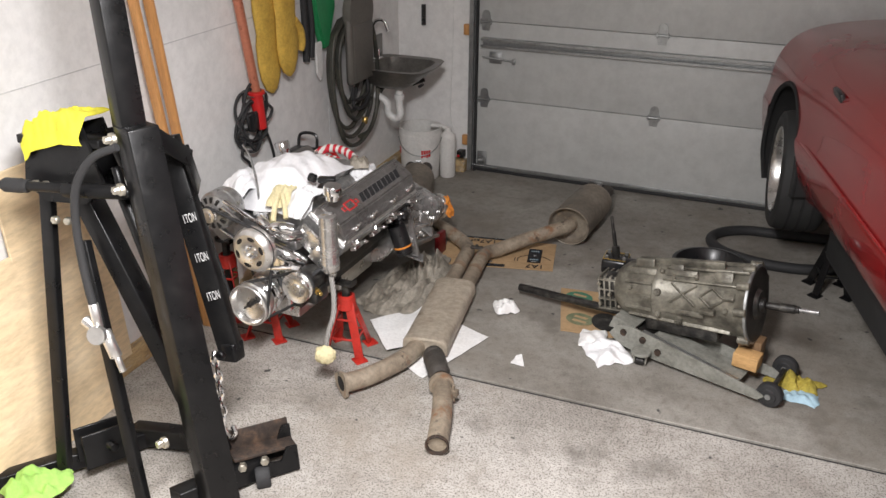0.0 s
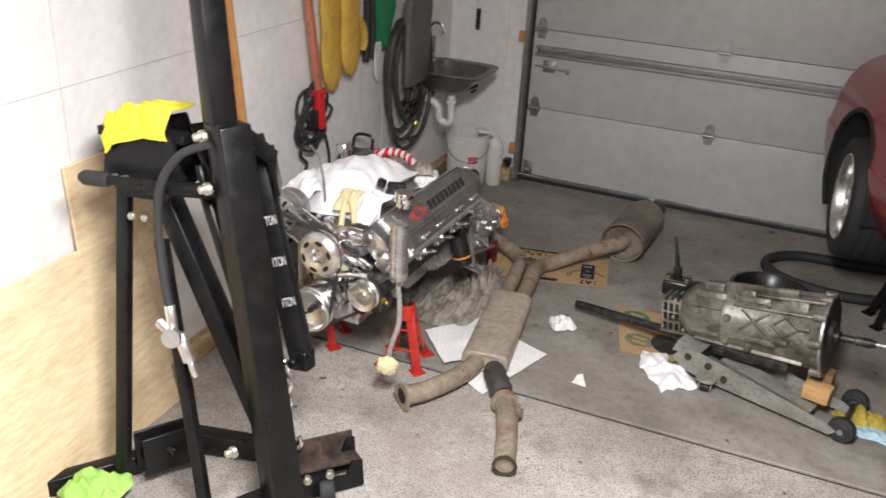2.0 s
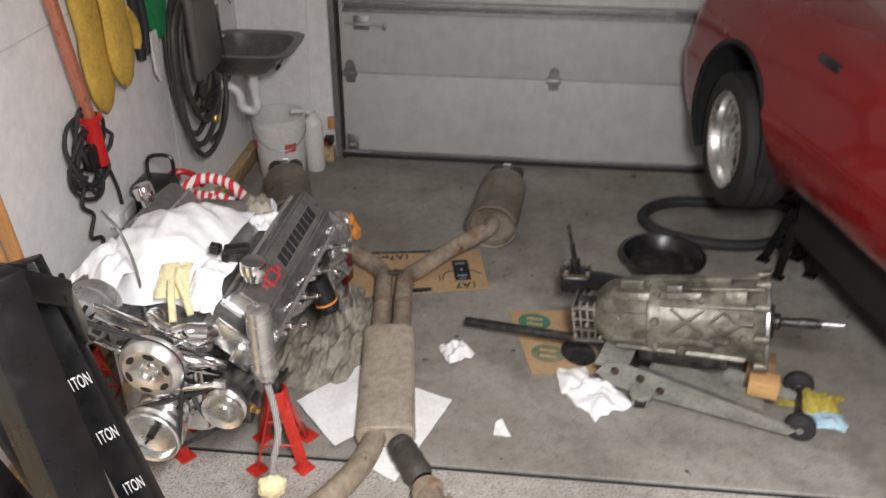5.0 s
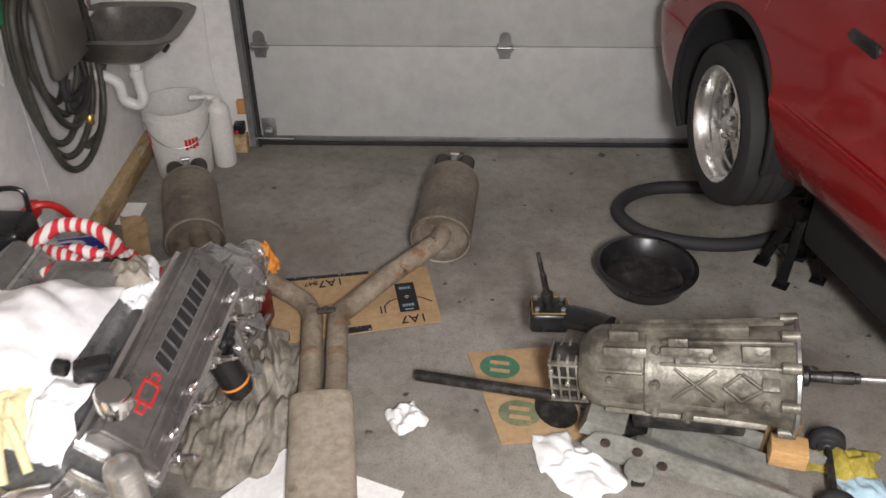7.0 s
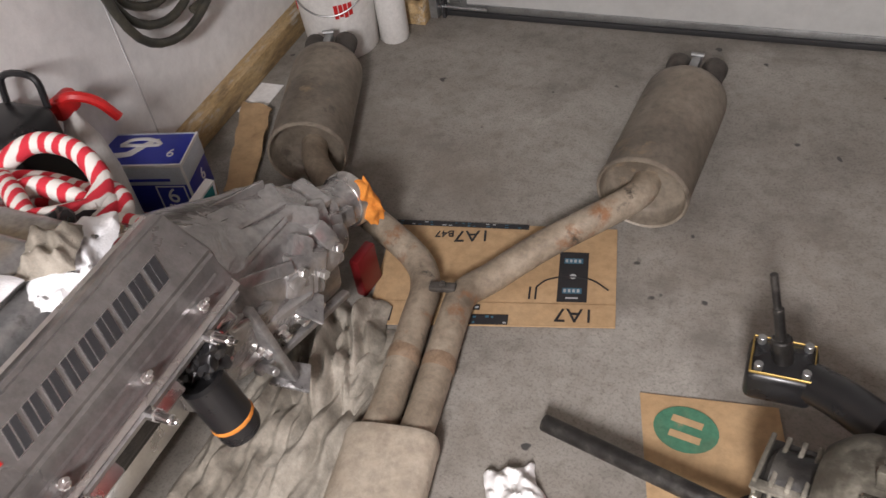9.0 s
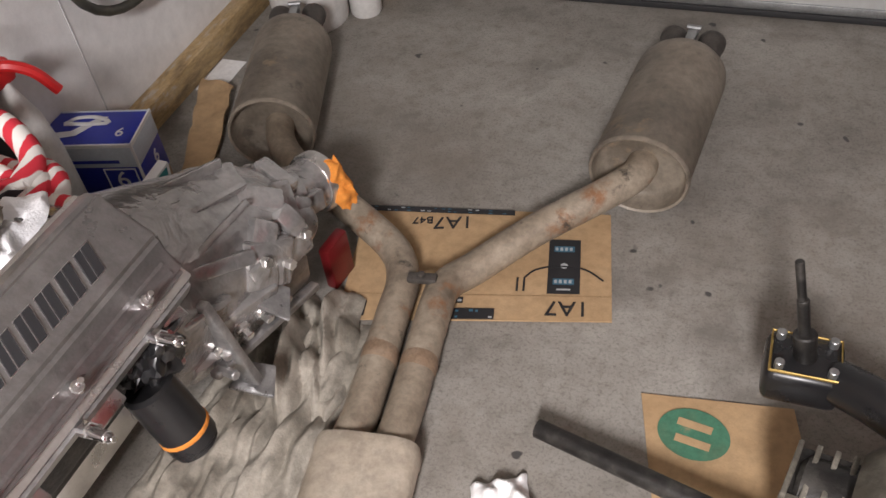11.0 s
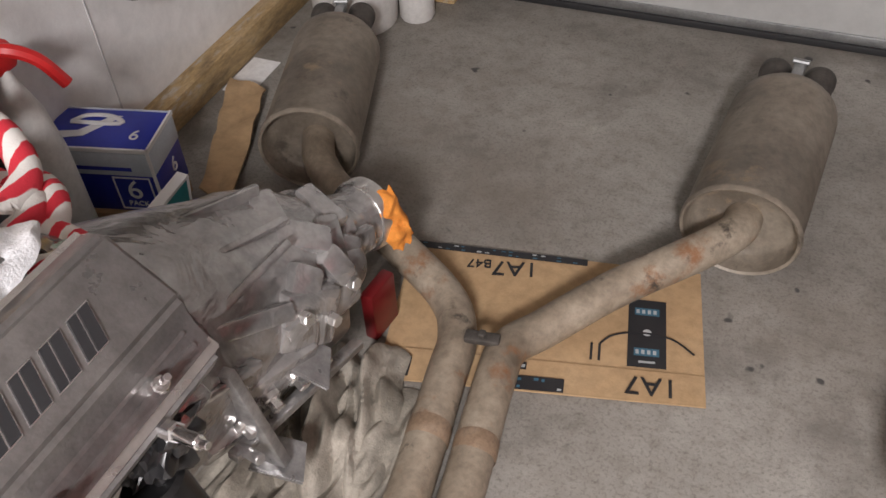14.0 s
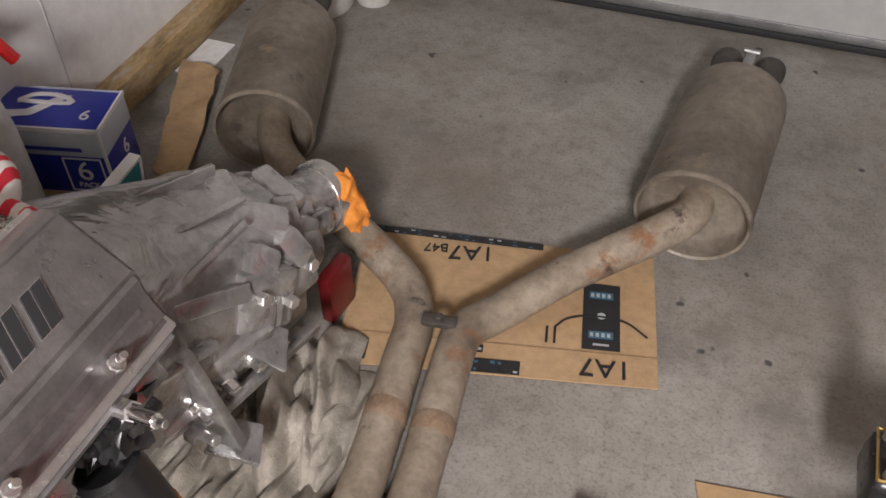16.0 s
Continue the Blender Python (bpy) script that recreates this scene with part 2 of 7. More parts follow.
M_GREENPRINT = material("green_print", (0.06, 0.19, 0.115), 0.8, dark=(0.1, 0.16, 0.09), scale=9, amount=0.8, patch=[(14, 0.6, (0.26, 0.2, 0.115))])
M_WHITECLOTH = material("white_cloth", (0.86, 0.86, 0.87), 0.9, dark=(0.72, 0.76, 0.82), scale=6, amount=0.3, bump=0.4, bump_scale=260)
M_PAPER = material("white_paper", (0.85, 0.845, 0.83), 0.85, dark=(0.72, 0.7, 0.67), scale=9, amount=0.4, bump=0.2)
M_RAG = material("greasy_rag", (0.31, 0.28, 0.23), 0.95, dark=(0.15, 0.13, 0.1), light=(0.46, 0.42, 0.355), scale=7, amount=0.9, bump=0.5, bump_scale=240, patch=[(9, 0.64, (0.2, 0.175, 0.14))])
M_YELLOWTOWEL = material("yellow_microfibre", (0.8, 0.74, 0.06), 0.95, dark=(0.66, 0.56, 0.03), scale=14, amount=0.5, bump=0.6, bump_scale=300)
M_GREENTOWEL = material("green_microfibre", (0.36, 0.62, 0.14), 0.95, scale=14, amount=0.5, bump=0.6, bump_scale=300)
M_CREAM = material("cream_cloth", (0.74, 0.66, 0.4), 0.95, dark=(0.6, 0.5, 0.26), scale=14, amount=0.6, bump=0.5, bump_scale=260)
M_ORANGE = material("orange_rag", (0.72, 0.26, 0.04), 0.9, dark=(0.6, 0.18, 0.02), scale=18, amount=0.6, bump=0.4)
M_GLOVE = material("yellow_leather", (0.62, 0.4, 0.07), 0.8, dark=(0.45, 0.27, 0.04), scale=10, amount=0.7, bump=0.3)
M_COPPER = material("copper_red_tube", (0.55, 0.2, 0.12), 0.3, 0.3, scale=8, amount=0.5)
M_REDPLASTIC = material("red_plastic", (0.55, 0.02, 0.02), 0.35, scale=10, amount=0.3)
M_GREENPLASTIC = material("green_plastic", (0.03, 0.27, 0.1), 0.35, scale=10, amount=0.4)
M_HOSE = material("garden_hose", (0.055, 0.055, 0.045), 0.5, dark=(0.03, 0.03, 0.025), light=(0.11, 0.1, 0.07), scale=9, amount=0.8)
M_GREYPLASTIC = material("grey_brown_plastic", (0.13, 0.12, 0.105), 0.55, scale=8, amount=0.5, bump=0.1)
M_SINK = material("stainless_steel", (0.22, 0.21, 0.195), 0.36, 0.75, dark=(0.12, 0.115, 0.105), scale=10, amount=0.7)
M_PVC = material("white_pvc", (0.78, 0.78, 0.76), 0.35, dark=(0.68, 0.67, 0.63), scale=8, amount=0.4)
M_BUCKET = material("white_bucket_plastic", (0.76, 0.75, 0.72), 0.45, dark=(0.6, 0.58, 0.54), scale=9, amount=0.4)
M_BLUEBOX = material("blue_carton", (0.028, 0.045, 0.4), 0.35, scale=6, amount=0.3)
M_GREYBAND = material("grey_carton_band", (0.62, 0.68, 0.74), 0.45, scale=20, amount=0.3)
M_TEAL = material("teal_card", (0.02, 0.24, 0.26), 0.5, scale=8, amount=0.4)
M_WHITE = material("white_print", (0.82, 0.82, 0.82), 0.5, scale=20, amount=0.15)
M_OLIVERAG = material("olive_yellow_rag", (0.42, 0.33, 0.05), 0.9, dark=(0.2, 0.16, 0.03), light=(0.55, 0.45, 0.1), scale=16, amount=0.9, bump=0.4)
M_BLUETOWEL = material("blue_shop_towel", (0.42, 0.6, 0.7), 0.95, scale=18, amount=0.4, bump=0.4)
M_JACK = material("grey_jack_paint", (0.25, 0.25, 0.22), 0.45, dark=(0.13, 0.128, 0.11), light=(0.33, 0.33, 0.295), scale=9, amount=0.9, bump=0.2, patch=[(14, 0.63, (0.08, 0.066, 0.05))])
# darker copy of the pine tone, for the block's side face
M_BLOCKDARK = material("dark_side_block", (0.2, 0.12, 0.06), 0.7, dark=(0.1, 0.06, 0.03), scale=6, amount=0.8, stretch=(2, 8, 8))
M_BLOCK = material("pine_block", (0.6, 0.36, 0.15), 0.75, dark=(0.45, 0.26, 0.1), scale=6, amount=0.7, stretch=(2, 8, 8))
# near-black that puts the shade under and inside the car into colour
M_SHADEBLACK = material("shade_black", (0.012, 0.012, 0.012), 0.85, scale=8, amount=0.5)
M_BRASS = material("brass", (0.6, 0.42, 0.14), 0.3, 0.9, scale=20, amount=0.4)


def striped(name, a, c, scale):
    m = material(name, a, 0.9, bump=0.3, bump_scale=200)
    nt = m.node_tree
    tc, wv, mx = nt.nodes.new("ShaderNodeTexCoord"), nt.nodes.new("ShaderNodeTexWave"), nt.nodes.new("ShaderNodeMixRGB")
    wv.inputs["Scale"].default_value, wv.inputs["Distortion"].default_value = scale, 3.0
    rp = nt.nodes.new("ShaderNodeValToRGB")
    rp.color_ramp.elements[0].position, rp.color_ramp.elements[1].position = 0.45, 0.55
    nt.links.new(tc.outputs["Object"], wv.inputs["Vector"])
    nt.links.new(wv.outputs[0], rp.inputs[0])
    nt.links.new(rp.outputs[0], mx.inputs[0])
    mx.inputs[1].default_value, mx.inputs[2].default_value = (*a, 1), (*c, 1)
    nt.links.new(mx.outputs[0], nt.nodes["Principled BSDF"].inputs["Base Color"])
    return m


M_ROPE = striped("red_white_rope", (0.62, 0.03, 0.05), (0.78, 0.76, 0.72), 9.0)
M_BRAID = striped("braided_steel", (0.35, 0.34, 0.32), (0.16, 0.15, 0.14), 60.0)


# ---- mesh helpers ----
def finish(name, bm, mat, smooth=None):
    bmesh.ops.recalc_face_normals(bm, faces=bm.faces)
    me = bpy.data.meshes.new(name)
    bm.to_mesh(me)
    bm.free()
    me.materials.append(mat)
    if smooth is None:
        smooth = 40
    if smooth:
        me.polygons.foreach_set("use_smooth", [True] * len(me.polygons))
        me.set_sharp_from_angle(angle=radians(smooth))
    return me


def thing(name, label, category, bm=None, mat=None, at=None, group="", kind=""):
    ob = new(name, finish(name, bm, mat) if bm is not None else None)
    if at is not None:
        ob.matrix_world = at if isinstance(at, Matrix) else Matrix.Translation(at)
    return tagged(ob, label, category, group, kind)


def part(name, bm, mat, parent, label=""):
    """One mesh under a thing or part, given in world coordinates."""
    ob = new(name, finish(name, bm, mat))
    ob.parent = parent
    if parent.parent is None:
        ob.matrix_parent_inverse = parent.matrix_basis.inverted()
    if label:
        ob["label"] = label
    return ob


def join(*bms):
    out = bms[0]
    for b in bms[1:]:
        me = bpy.data.meshes.new("tmp")
        b.to_mesh(me)
        b.free()
        out.from_mesh(me)
        bpy.data.meshes.remove(me)
    return out


def moved(bm, m):
    bmesh.ops.transform(bm, matrix=m if isinstance(m, Matrix) else Matrix.Translation(m), verts=bm.verts)
    return bm


def box(x0, x1, y0, y1, z0, z1, bevel=0.0, seg=2):
    bm = bmesh.new()
    bmesh.ops.create_cube(bm, size=1)
    bmesh.ops.transform(bm, matrix=Matrix.Translation(((x0 + x1) / 2, (y0 + y1) / 2, (z0 + z1) / 2)) @ Matrix.Diagonal((x1 - x0, y1 - y0, z1 - z0, 1)), verts=bm.verts)
    if bevel:
        bmesh.ops.bevel(bm, geom=bm.edges[:], offset=bevel, segments=seg, affect="EDGES", profile=0.5)
    return bm


def axis_frame(d):
    d = Vector(d).normalized()
    up = Vector((0, 0, 1)) if abs(d.z) < 0.95 else Vector((0, 1, 0))
    x = d.cross(up).normalized()
    return x, x.cross(d), d


def lathe(profile, seg=28, at=(0, 0, 0), along=(0, 0, 1), close=False):
    """Turns (radius, height) pairs about an axis."""
    bm = bmesh.new()
    x, y, d = axis_frame(along)
    o = Vector(at)
    rings = []
    for r, h in profile:
        if r < 1e-5:
            rings.append([bm.verts.new(o + d * h)])
        else:
            rings.append([bm.verts.new(o + d * h + (x * math.cos(a) + y * math.sin(a)) * r) for a in [2 * math.pi * k / seg for k in range(seg)]])
    pairs = list(zip(rings, rings[1:])) + ([(rings[-1], rings[0])] if close else [])
    for a, b in pairs:
        for k in range(seg):
            q = [a[k % len(a)], a[(k + 1) % len(a)], b[(k + 1) % len(b)], b[k % len(b)]]
            q = list(dict.fromkeys(q))
            if len(q) > 2:
                bm.faces.new(q)
    return bm


def rod(a, b, r, seg=14, r2=None):
    a, b = Vector(a), Vector(b)
    r2 = r if r2 is None else r2
    h = (b - a).length
    e = min(r, r2, h) * 0.15
    return lathe([(0, 0), (r - e, 0), (r, e), (r2, h - e), (r2 - e, h), (0, h)], seg, a, b - a)


def curve_points(points, steps=6):
    p = [Vector(q) for q in points]
    p = [p[0] * 2 - p[1]] + p + [p[-1] * 2 - p[-2]]
    out = []
    for i in range(1, len(p) - 2):
        for k in range(steps):
            t = k / steps
            out.append(0.5 * (2 * p[i] + (p[i + 1] - p[i - 1]) * t + (2 * p[i - 1] - 5 * p[i] + 4 * p[i + 1] - p[i + 2]) * t * t + (3 * p[i] - p[i - 1] - 3 * p[i + 1] + p[i + 2]) * t**3))
    out.append(p[-2])
    return out


def tube(points, r, seg=12, steps=6, cap=True, closed=False, flat=1.0):
    """A round tube along a smooth line; r is a radius or a function of the share of the way."""
    pts = curve_points(points, steps) if steps > 1 else [Vector(q) for q in points]
    if closed:
        pts = pts[:-1]
    bm = bmesh.new()
    rings = []
    nrm = None
    count = len(pts)
    for i, p in enumerate(pts):
        d = (pts[(i + 1) % count] - pts[i - 1]) if closed else (pts[min(i + 1, count - 1)] - pts[max(i - 1, 0)])
        d.normalize()
        if nrm is None:
            nrm = axis_frame(d)[1]
        nrm = (nrm - d * nrm.dot(d)).normalized()
        s = d.cross(nrm)
        rad = r(i / max(1, count - 1)) if callable(r) else r
        rings.append([bm.verts.new(p + (nrm * math.cos(a) * flat + s * math.sin(a)) * rad) for a in [2 * math.pi * k / seg for k in range(seg)]])
    for i in range(count if closed else count - 1):
        a, b = rings[i], rings[(i + 1) % count]
        for k in range(seg):
            bm.faces.new([a[k], a[(k + 1) % seg], b[(k + 1) % seg], b[k]])
    if cap and not closed:
        bm.faces.new(rings[0][::-1])
        bm.faces.new(rings[-1])
    return bm


def prism(outline, z0, z1, bevel=0.0):
    """An outline in x and y, pulled up from z0 to z1."""
    bm = bmesh.new()
    lo = [bm.verts.new((x, y, z0)) for x, y in outline]
    hi = [bm.verts.new((x, y, z1)) for x, y in outline]
    bm.faces.new(lo[::-1])
    bm.faces.new(hi)
    for k in range(len(lo)):
        j = (k + 1) % len(lo)
        bm.faces.new([lo[k], lo[j], hi[j], hi[k]])
    if bevel:
        bmesh.ops.bevel(bm, geom=bm.edges[:], offset=bevel, segments=2, affect="EDGES")
    return bm


def beam(a, b, w, h, bevel=0.004, roll=0.0):
    """A square bar from a to b."""
    a, b = Vector(a), Vector(b)
    x, y, d = axis_frame(b - a)
    m = Matrix((x, y, d)).transposed().to_4x4()
    m.translation = a
    return moved(box(-w / 2, w / 2, -h / 2, h / 2, 0, (b - a).length, bevel), m @ pose(0, 0, 0, 0, 0, roll))


def crumple(sx, sy, height, seed, cells=26, fold=9.0, drop=None, thick=0.003, ragged=0.18, along=1.0):
    """A crumpled cloth or paper about its own middle, uneven in outline, with folds; drop adds a height of its own."""
    bm = bmesh.new()
    rows = []
    for i in range(cells + 1):
        row = []
        for j in range(cells + 1):
            u, v = i / cells * 2 - 1, j / cells * 2 - 1
            w = 1 + ragged * noise.noise(Vector((u * 1.7 + seed, v * 1.7, 3.1 * seed)))
            x, y = u * sx / 2 * w, v * sy / 2 * (1 + ragged * noise.noise(Vector((u * 1.9 - seed, v * 1.9, 7.7))))
            q = Vector((x * fold + seed * 5.3, y * fold * along + 0.9 * math.sin(x * fold * 0.5), seed))
            z = height * (0.45 + 0.9 * abs(noise.noise(q)) + 0.45 * noise.noise(q * 2.7))
            z *= max(0.12, 1 - max(abs(u), abs(v)) ** 4 * 0.85)
            x += 0.02 * sx * noise.noise(q * 1.6 + Vector((9, 0, 0)))
            y += 0.02 * sy * noise.noise(q * 1.6 + Vector((0, 9, 0)))
            z = max(z, 0.002)
            if drop:
                z += drop(u, v)
            row.append(bm.verts.new((x, y, z)))
        rows.append(row)
    for i in range(cells):
        for j in range(cells):
            bm.faces.new([rows[i][j], rows[i + 1][j], rows[i + 1][j + 1], rows[i][j + 1]])
    bmesh.ops.recalc_face_normals(bm, faces=bm.faces)
    bmesh.ops.solidify(bm, geom=bm.faces[:], thickness=thick)
    return bm


def wad(rx, ry, rz, seed, rough=0.35):
    """A bunched-up cloth: a ball pushed in and out into folds."""
    bm = bmesh.new()
    bmesh.ops.create_icosphere(bm, subdivisions=4, radius=1)
    for v in bm.verts:
        p = v.co.copy()
        k = 0.85 + rough * (abs(noise.noise(p * 2.1 + Vector((seed, 0, 0)))) * 1.8 - 0.3) + 0.3 * rough * noise.noise(p * 6 + Vector((0, seed, 0)))
        v.co = Vector((p.x * rx * k, p.y * ry * k, p.z * rz * k))
    return bm


def letters(text, size, mat, name, parent, m, depth=0.001, label=""):
    """Raised lettering in the built-in typeface, turned into a mesh."""
    cu = bpy.data.curves.new(name, "FONT")
    cu.body, cu.size, cu.extrude, cu.align_x, cu.align_y = text, size, depth, "CENTER", "CENTER"
    tmp = bpy.data.objects.new(name, cu)
    scene.collection.objects.link(tmp)
    bpy.context.view_layer.update()
    me = bpy.data.meshes.new_from_object(tmp.evaluated_get(bpy.context.evaluated_depsgraph_get()))
    bpy.data.objects.remove(tmp)
    me.materials.clear()
    me.materials.append(mat)
    ob = new(name, me)
    ob.matrix_world = m
    if parent is not None:
        ob.parent = parent
        if parent.parent is None:
            ob.matrix_parent_inverse = parent.matrix_basis.inverted()
    if label:
        ob["label"] = label
    return ob


def nudge(ob, x, y, z=0.0):
    """Moves a finished thing, with its parts."""
    ob.matrix_world = Matrix.Translation((x, y, z)) @ ob.matrix_world
    return ob


# ---- the room ----
def setting(name, label, bm, mat):
    return thing(name, label, name.split("_")[0], bm, mat, kind="structure")


DX0, DX1, DTOP = 0.56, 3.3, 2.14
# floor in slabs, with sawn joints between them
floor = thing("floor", "worn grey concrete garage floor with oil stains", "floor", box(-0.2, 6.2, -2.7, 6.6, -0.16, -0.012), M_SEAL, kind="structure")
for k, (x0, x1, y0, y1) in enumerate([(-0.2, 6.2, 3.441, 6.6), (-0.2, 6.2, -2.7, 3.419)]):
    part("slab", box(x0, x1, y0, y1, -0.1, 0.0, 0.004, 1), (M_CONCRETE_BACK, M_CONCRETE)[k], floor)
setting("wall_west", "white painted drywall beside the engine, with taped seams", box(-0.15, 0, -2.7, 6.15, 0, 2.7), M_WALL)
setting("wall_south", "plain white painted drywall", box(0, 6.2, -2.85, -2.7, 0, 2.7), M_WALL)
setting("wall_east", "plain white painted drywall", box(6.2, 6.35, -2.7, 6.15, 0, 2.7), M_WALL)
wn = setting("wall_north", "white painted drywall round the garage door opening", join(box(0, DX0, 5.97, 6.15, 0, 2.7), box(DX1, 6.2, 5.97, 6.15, 0, 2.7), box(DX0, DX1, 5.97, 6.15, DTOP, 2.7)), M_WALL)
setting("ceiling", "white painted garage ceiling", box(-0.15, 6.35, -2.85, 6.15, 2.7, 2.8), M_CEIL)
# taped seams of the drywall
for (y0, y1, z0, z1) in [(-2.7, 5.97, 1.352, 1.356), (4.92, 4.924, 0.1, 2.7), (2.48, 2.484, 0.1, 2.7)]:
    setting("trim", "faint taped drywall seam on white wall", box(0.0, 0.0025, y0, y1, z0, z1), M_SEAM)
setting("baseboard", "rough unpainted lumber sill along the white wall", box(0.0, 0.062, -2.6, 5.97, 0, 0.088, 0.004), M_SILL)
setting("baseboard", "rough unpainted lumber sill in the corner", box(0.062, DX0 - 0.03, 5.9, 5.97, 0, 0.088, 0.004), M_SILL)

# ---- garage door ----
door = thing("door_1", "closed pale grey sectional steel garage door with hinges", "garage door", kind="structure")
for k in range(4):
    part("panel", box(DX0 + 0.01, DX1 - 0.01, 6.0, 6.045, 0.025 + 0.535 * k if k == 0 else 0.535 * k + 0.002, 0.535 * (k + 1) - 0.002, 0.004), M_DOOR, door)
part("bottom_seal", join(box(DX0 + 0.01, DX1 - 0.01, 5.985, 6.05, 0.0, 0.022, 0.004)), M_SEAL, door, "black rubber bottom seal")
part("bottom_rail", box(DX0 + 0.01, DX1 - 0.01, 5.992, 6.0, 0.022, 0.05, 0.002), M_GALV, door)


def channel(x0, x1, y, z, h, d):
    return join(box(x0, x1, y - 0.004, y, z - h / 2, z + h / 2), box(x0, x1, y - d, y - 0.004, z + h / 2 - 0.003, z + h / 2), box(x0, x1, y - d, y - 0.004, z - h / 2, z - h / 2 + 0.003), box(x0, x1, y - d - 0.004, y - d, z + h / 2 - 0.016, z + h / 2), box(x0, x1, y - d - 0.004, y - d, z - h / 2, z - h / 2 + 0.016))


part("strut", channel(DX0 + 0.06, DX1 - 0.06, 6.0, 0.935, 0.06, 0.045), M_GALV, door, "galvanised stiffening strut")
for z in (0.535, 1.07, 1.605):
    for x in (0.64, 1.82, 3.2):
        leaf = prism([(-0.026, -0.06), (0.026, -0.06), (0.032, -0.01), (0.032, 0.01), (0.026, 0.06), (0.012, 0.075), (-0.012, 0.075), (-0.026, 0.06), (-0.032, 0.01), (-0.032, -0.01)], 0, 0.004)
        h = part("hinge", moved(leaf, pose(x, 5.999, z, 90, 0, 0)), M_GALV, door)
        part("pin", join(rod((x - 0.045, 5.985, z), (x + 0.045, 5.985, z), 0.009, 10), box(x - 0.038, x - 0.03, 5.975, 5.998, z - 0.018, z + 0.018), box(x + 0.03, x + 0.038, 5.975, 5.998, z - 0.018, z + 0.018)), M_GALV, h)
part("slide_latch", join(box(0.67, 0.76, 5.992, 5.998, 0.79, 0.87, 0.002), box(0.68, 0.75, 5.984, 5.99, 0.8, 0.86, 0.002), rod((0.62, 5.985, 0.83), (0.86, 5.985, 0.815), 0.006, 8), box(0.84, 0.86, 5.97, 5.99, 0.8, 0.835, 0.002)), M_GALV, door, "galvanised slide latch")
part("bottom_bracket", join(box(0.6, 0.67, 5.99, 5.998, 0.03, 0.15, 0.003), rod((0.56, 5.97, 0.05), (0.76, 5.97, 0.045), 0.006, 8), rod((0.62, 5.97, 0.09), (0.66, 5.97, 0.09), 0.02, 12)), M_GALV, door)
track = thing("trim", "galvanised vertical door track beside the opening", "trim", join(box(0.545, 0.575, 5.925, 5.929, 0.02, 2.5), box(0.545, 0.549, 5.929, 5.966, 0.02, 2.5), box(0.571, 0.575, 5.929, 5.955, 0.02, 2.5)), M_GALV, kind="structure")
thing("trim", "dark weather strip along the door jamb", "trim", box(0.577, 0.59, 5.965, 5.998, 0.0, 2.14), M_SEAL, kind="structure")
for z in (0.2, 0.98):
    setting("trim", "small wooden track blocking on the wall", box(0.5, 0.545, 5.935, 5.97, z, z + 0.07, 0.003), M_STICK)


# ---- exhaust system on the floor ----
def muffler_body(front, rear, half_w, half_h):
    f, r = Vector(front), Vector(rear)
    L = (r - f).length
    prof = [(0, 0.058), (0.8, 0.055), (0.9, 0.045), (0.94, 0.02), (0.955, 0.0), (1.0, -0.004), (1.03, 0.004), (1.03, 0.014), (1.0, 0.02), (1.0, L - 0.06), (0.97, L - 0.03), (0.88, L - 0.01), (0.8, L), (0.55, L + 0.006), (0, L + 0.006)]
    bm = lathe(prof, 40, (0, 0, 0), (0, 1, 0))
    ang = math.degrees(math.atan2(-(r - f).x, (r - f).y))
    bmesh.ops.transform(bm, matrix=Matrix.Diagonal((half_w, 1, half_h, 1)), verts=bm.verts)
    return moved(bm, pose(f.x, f.y, half_h * 1.03 + 0.001, 0, 0, ang))


def pipe_end(points, r, mat_parent, name="pipe"):
    return part(name, tube(points, r, 20, 7), M_EXH, mat_parent)


exhaust = thing("exhaust_system", "brown-grey aged twin exhaust pipes with resonator and two mufflers", "exhaust system", at=(1.18, 4.2, 0))
RF, RR = Vector((1.535, 4.98, 0)), Vector((1.58, 5.475, 0))
LF, LR = Vector((0.53, 4.94, 0)), Vector((0.38, 5.41, 0))
part("muffler", muffler_body(RF, RR, 0.124, 0.114), M_MUF, exhaust)
part("muffler", muffler_body(LF, LR, 0.12, 0.114), M_MUF, exhaust)
for f, r in ((RF, RR), (LF, LR)):
    d = (r - f).normalized()
    s = Vector((d.y, -d.x, 0))
    for k in (-1, 1):
        a = r + s * (0.053 * k) - d * 0.04 + Vector((0, 0, 0.15))
        tip = lathe([(0.0, 0.0), (0.036, 0.0), (0.036, 0.11), (0.039, 0.114), (0.039, 0.135), (0.037, 0.138), (0.033, 0.135), (0.032, 0.07), (0, 0.07)], 24, a, d)
        part("tail_pipe", tip, M_FLEX, exhaust)
    part("hanger_clip", moved(join(box(-0.014, 0.014, -0.03, 0.045, 0, 0.028, 0.006), rod((-0.02, 0.03, 0.03), (0.02, 0.03, 0.03), 0.007, 8)), pose(r.x + d.x * 0.05, r.y + d.y * 0.05, 0.17, 0, 0, math.degrees(math.atan2(-d.x, d.y)))), M_GALV, exhaust)
# resonator box
ca, cb = Vector((1.243, 3.495, 0)), Vector((1.158, 4.115, 0))
cd = (cb - ca).normalized()
oval = [(0.62, 0.0), (0.8, -0.004), (0.97, 0.0), (1.0, 0.012), (1.0, 0.03), (0.985, 0.035), (0.985, (cb - ca).length - 0.035), (1.0, (cb - ca).length - 0.03), (1.0, (cb - ca).length - 0.012), (0.97, (cb - ca).length), (0.6, (cb - ca).length + 0.004)]


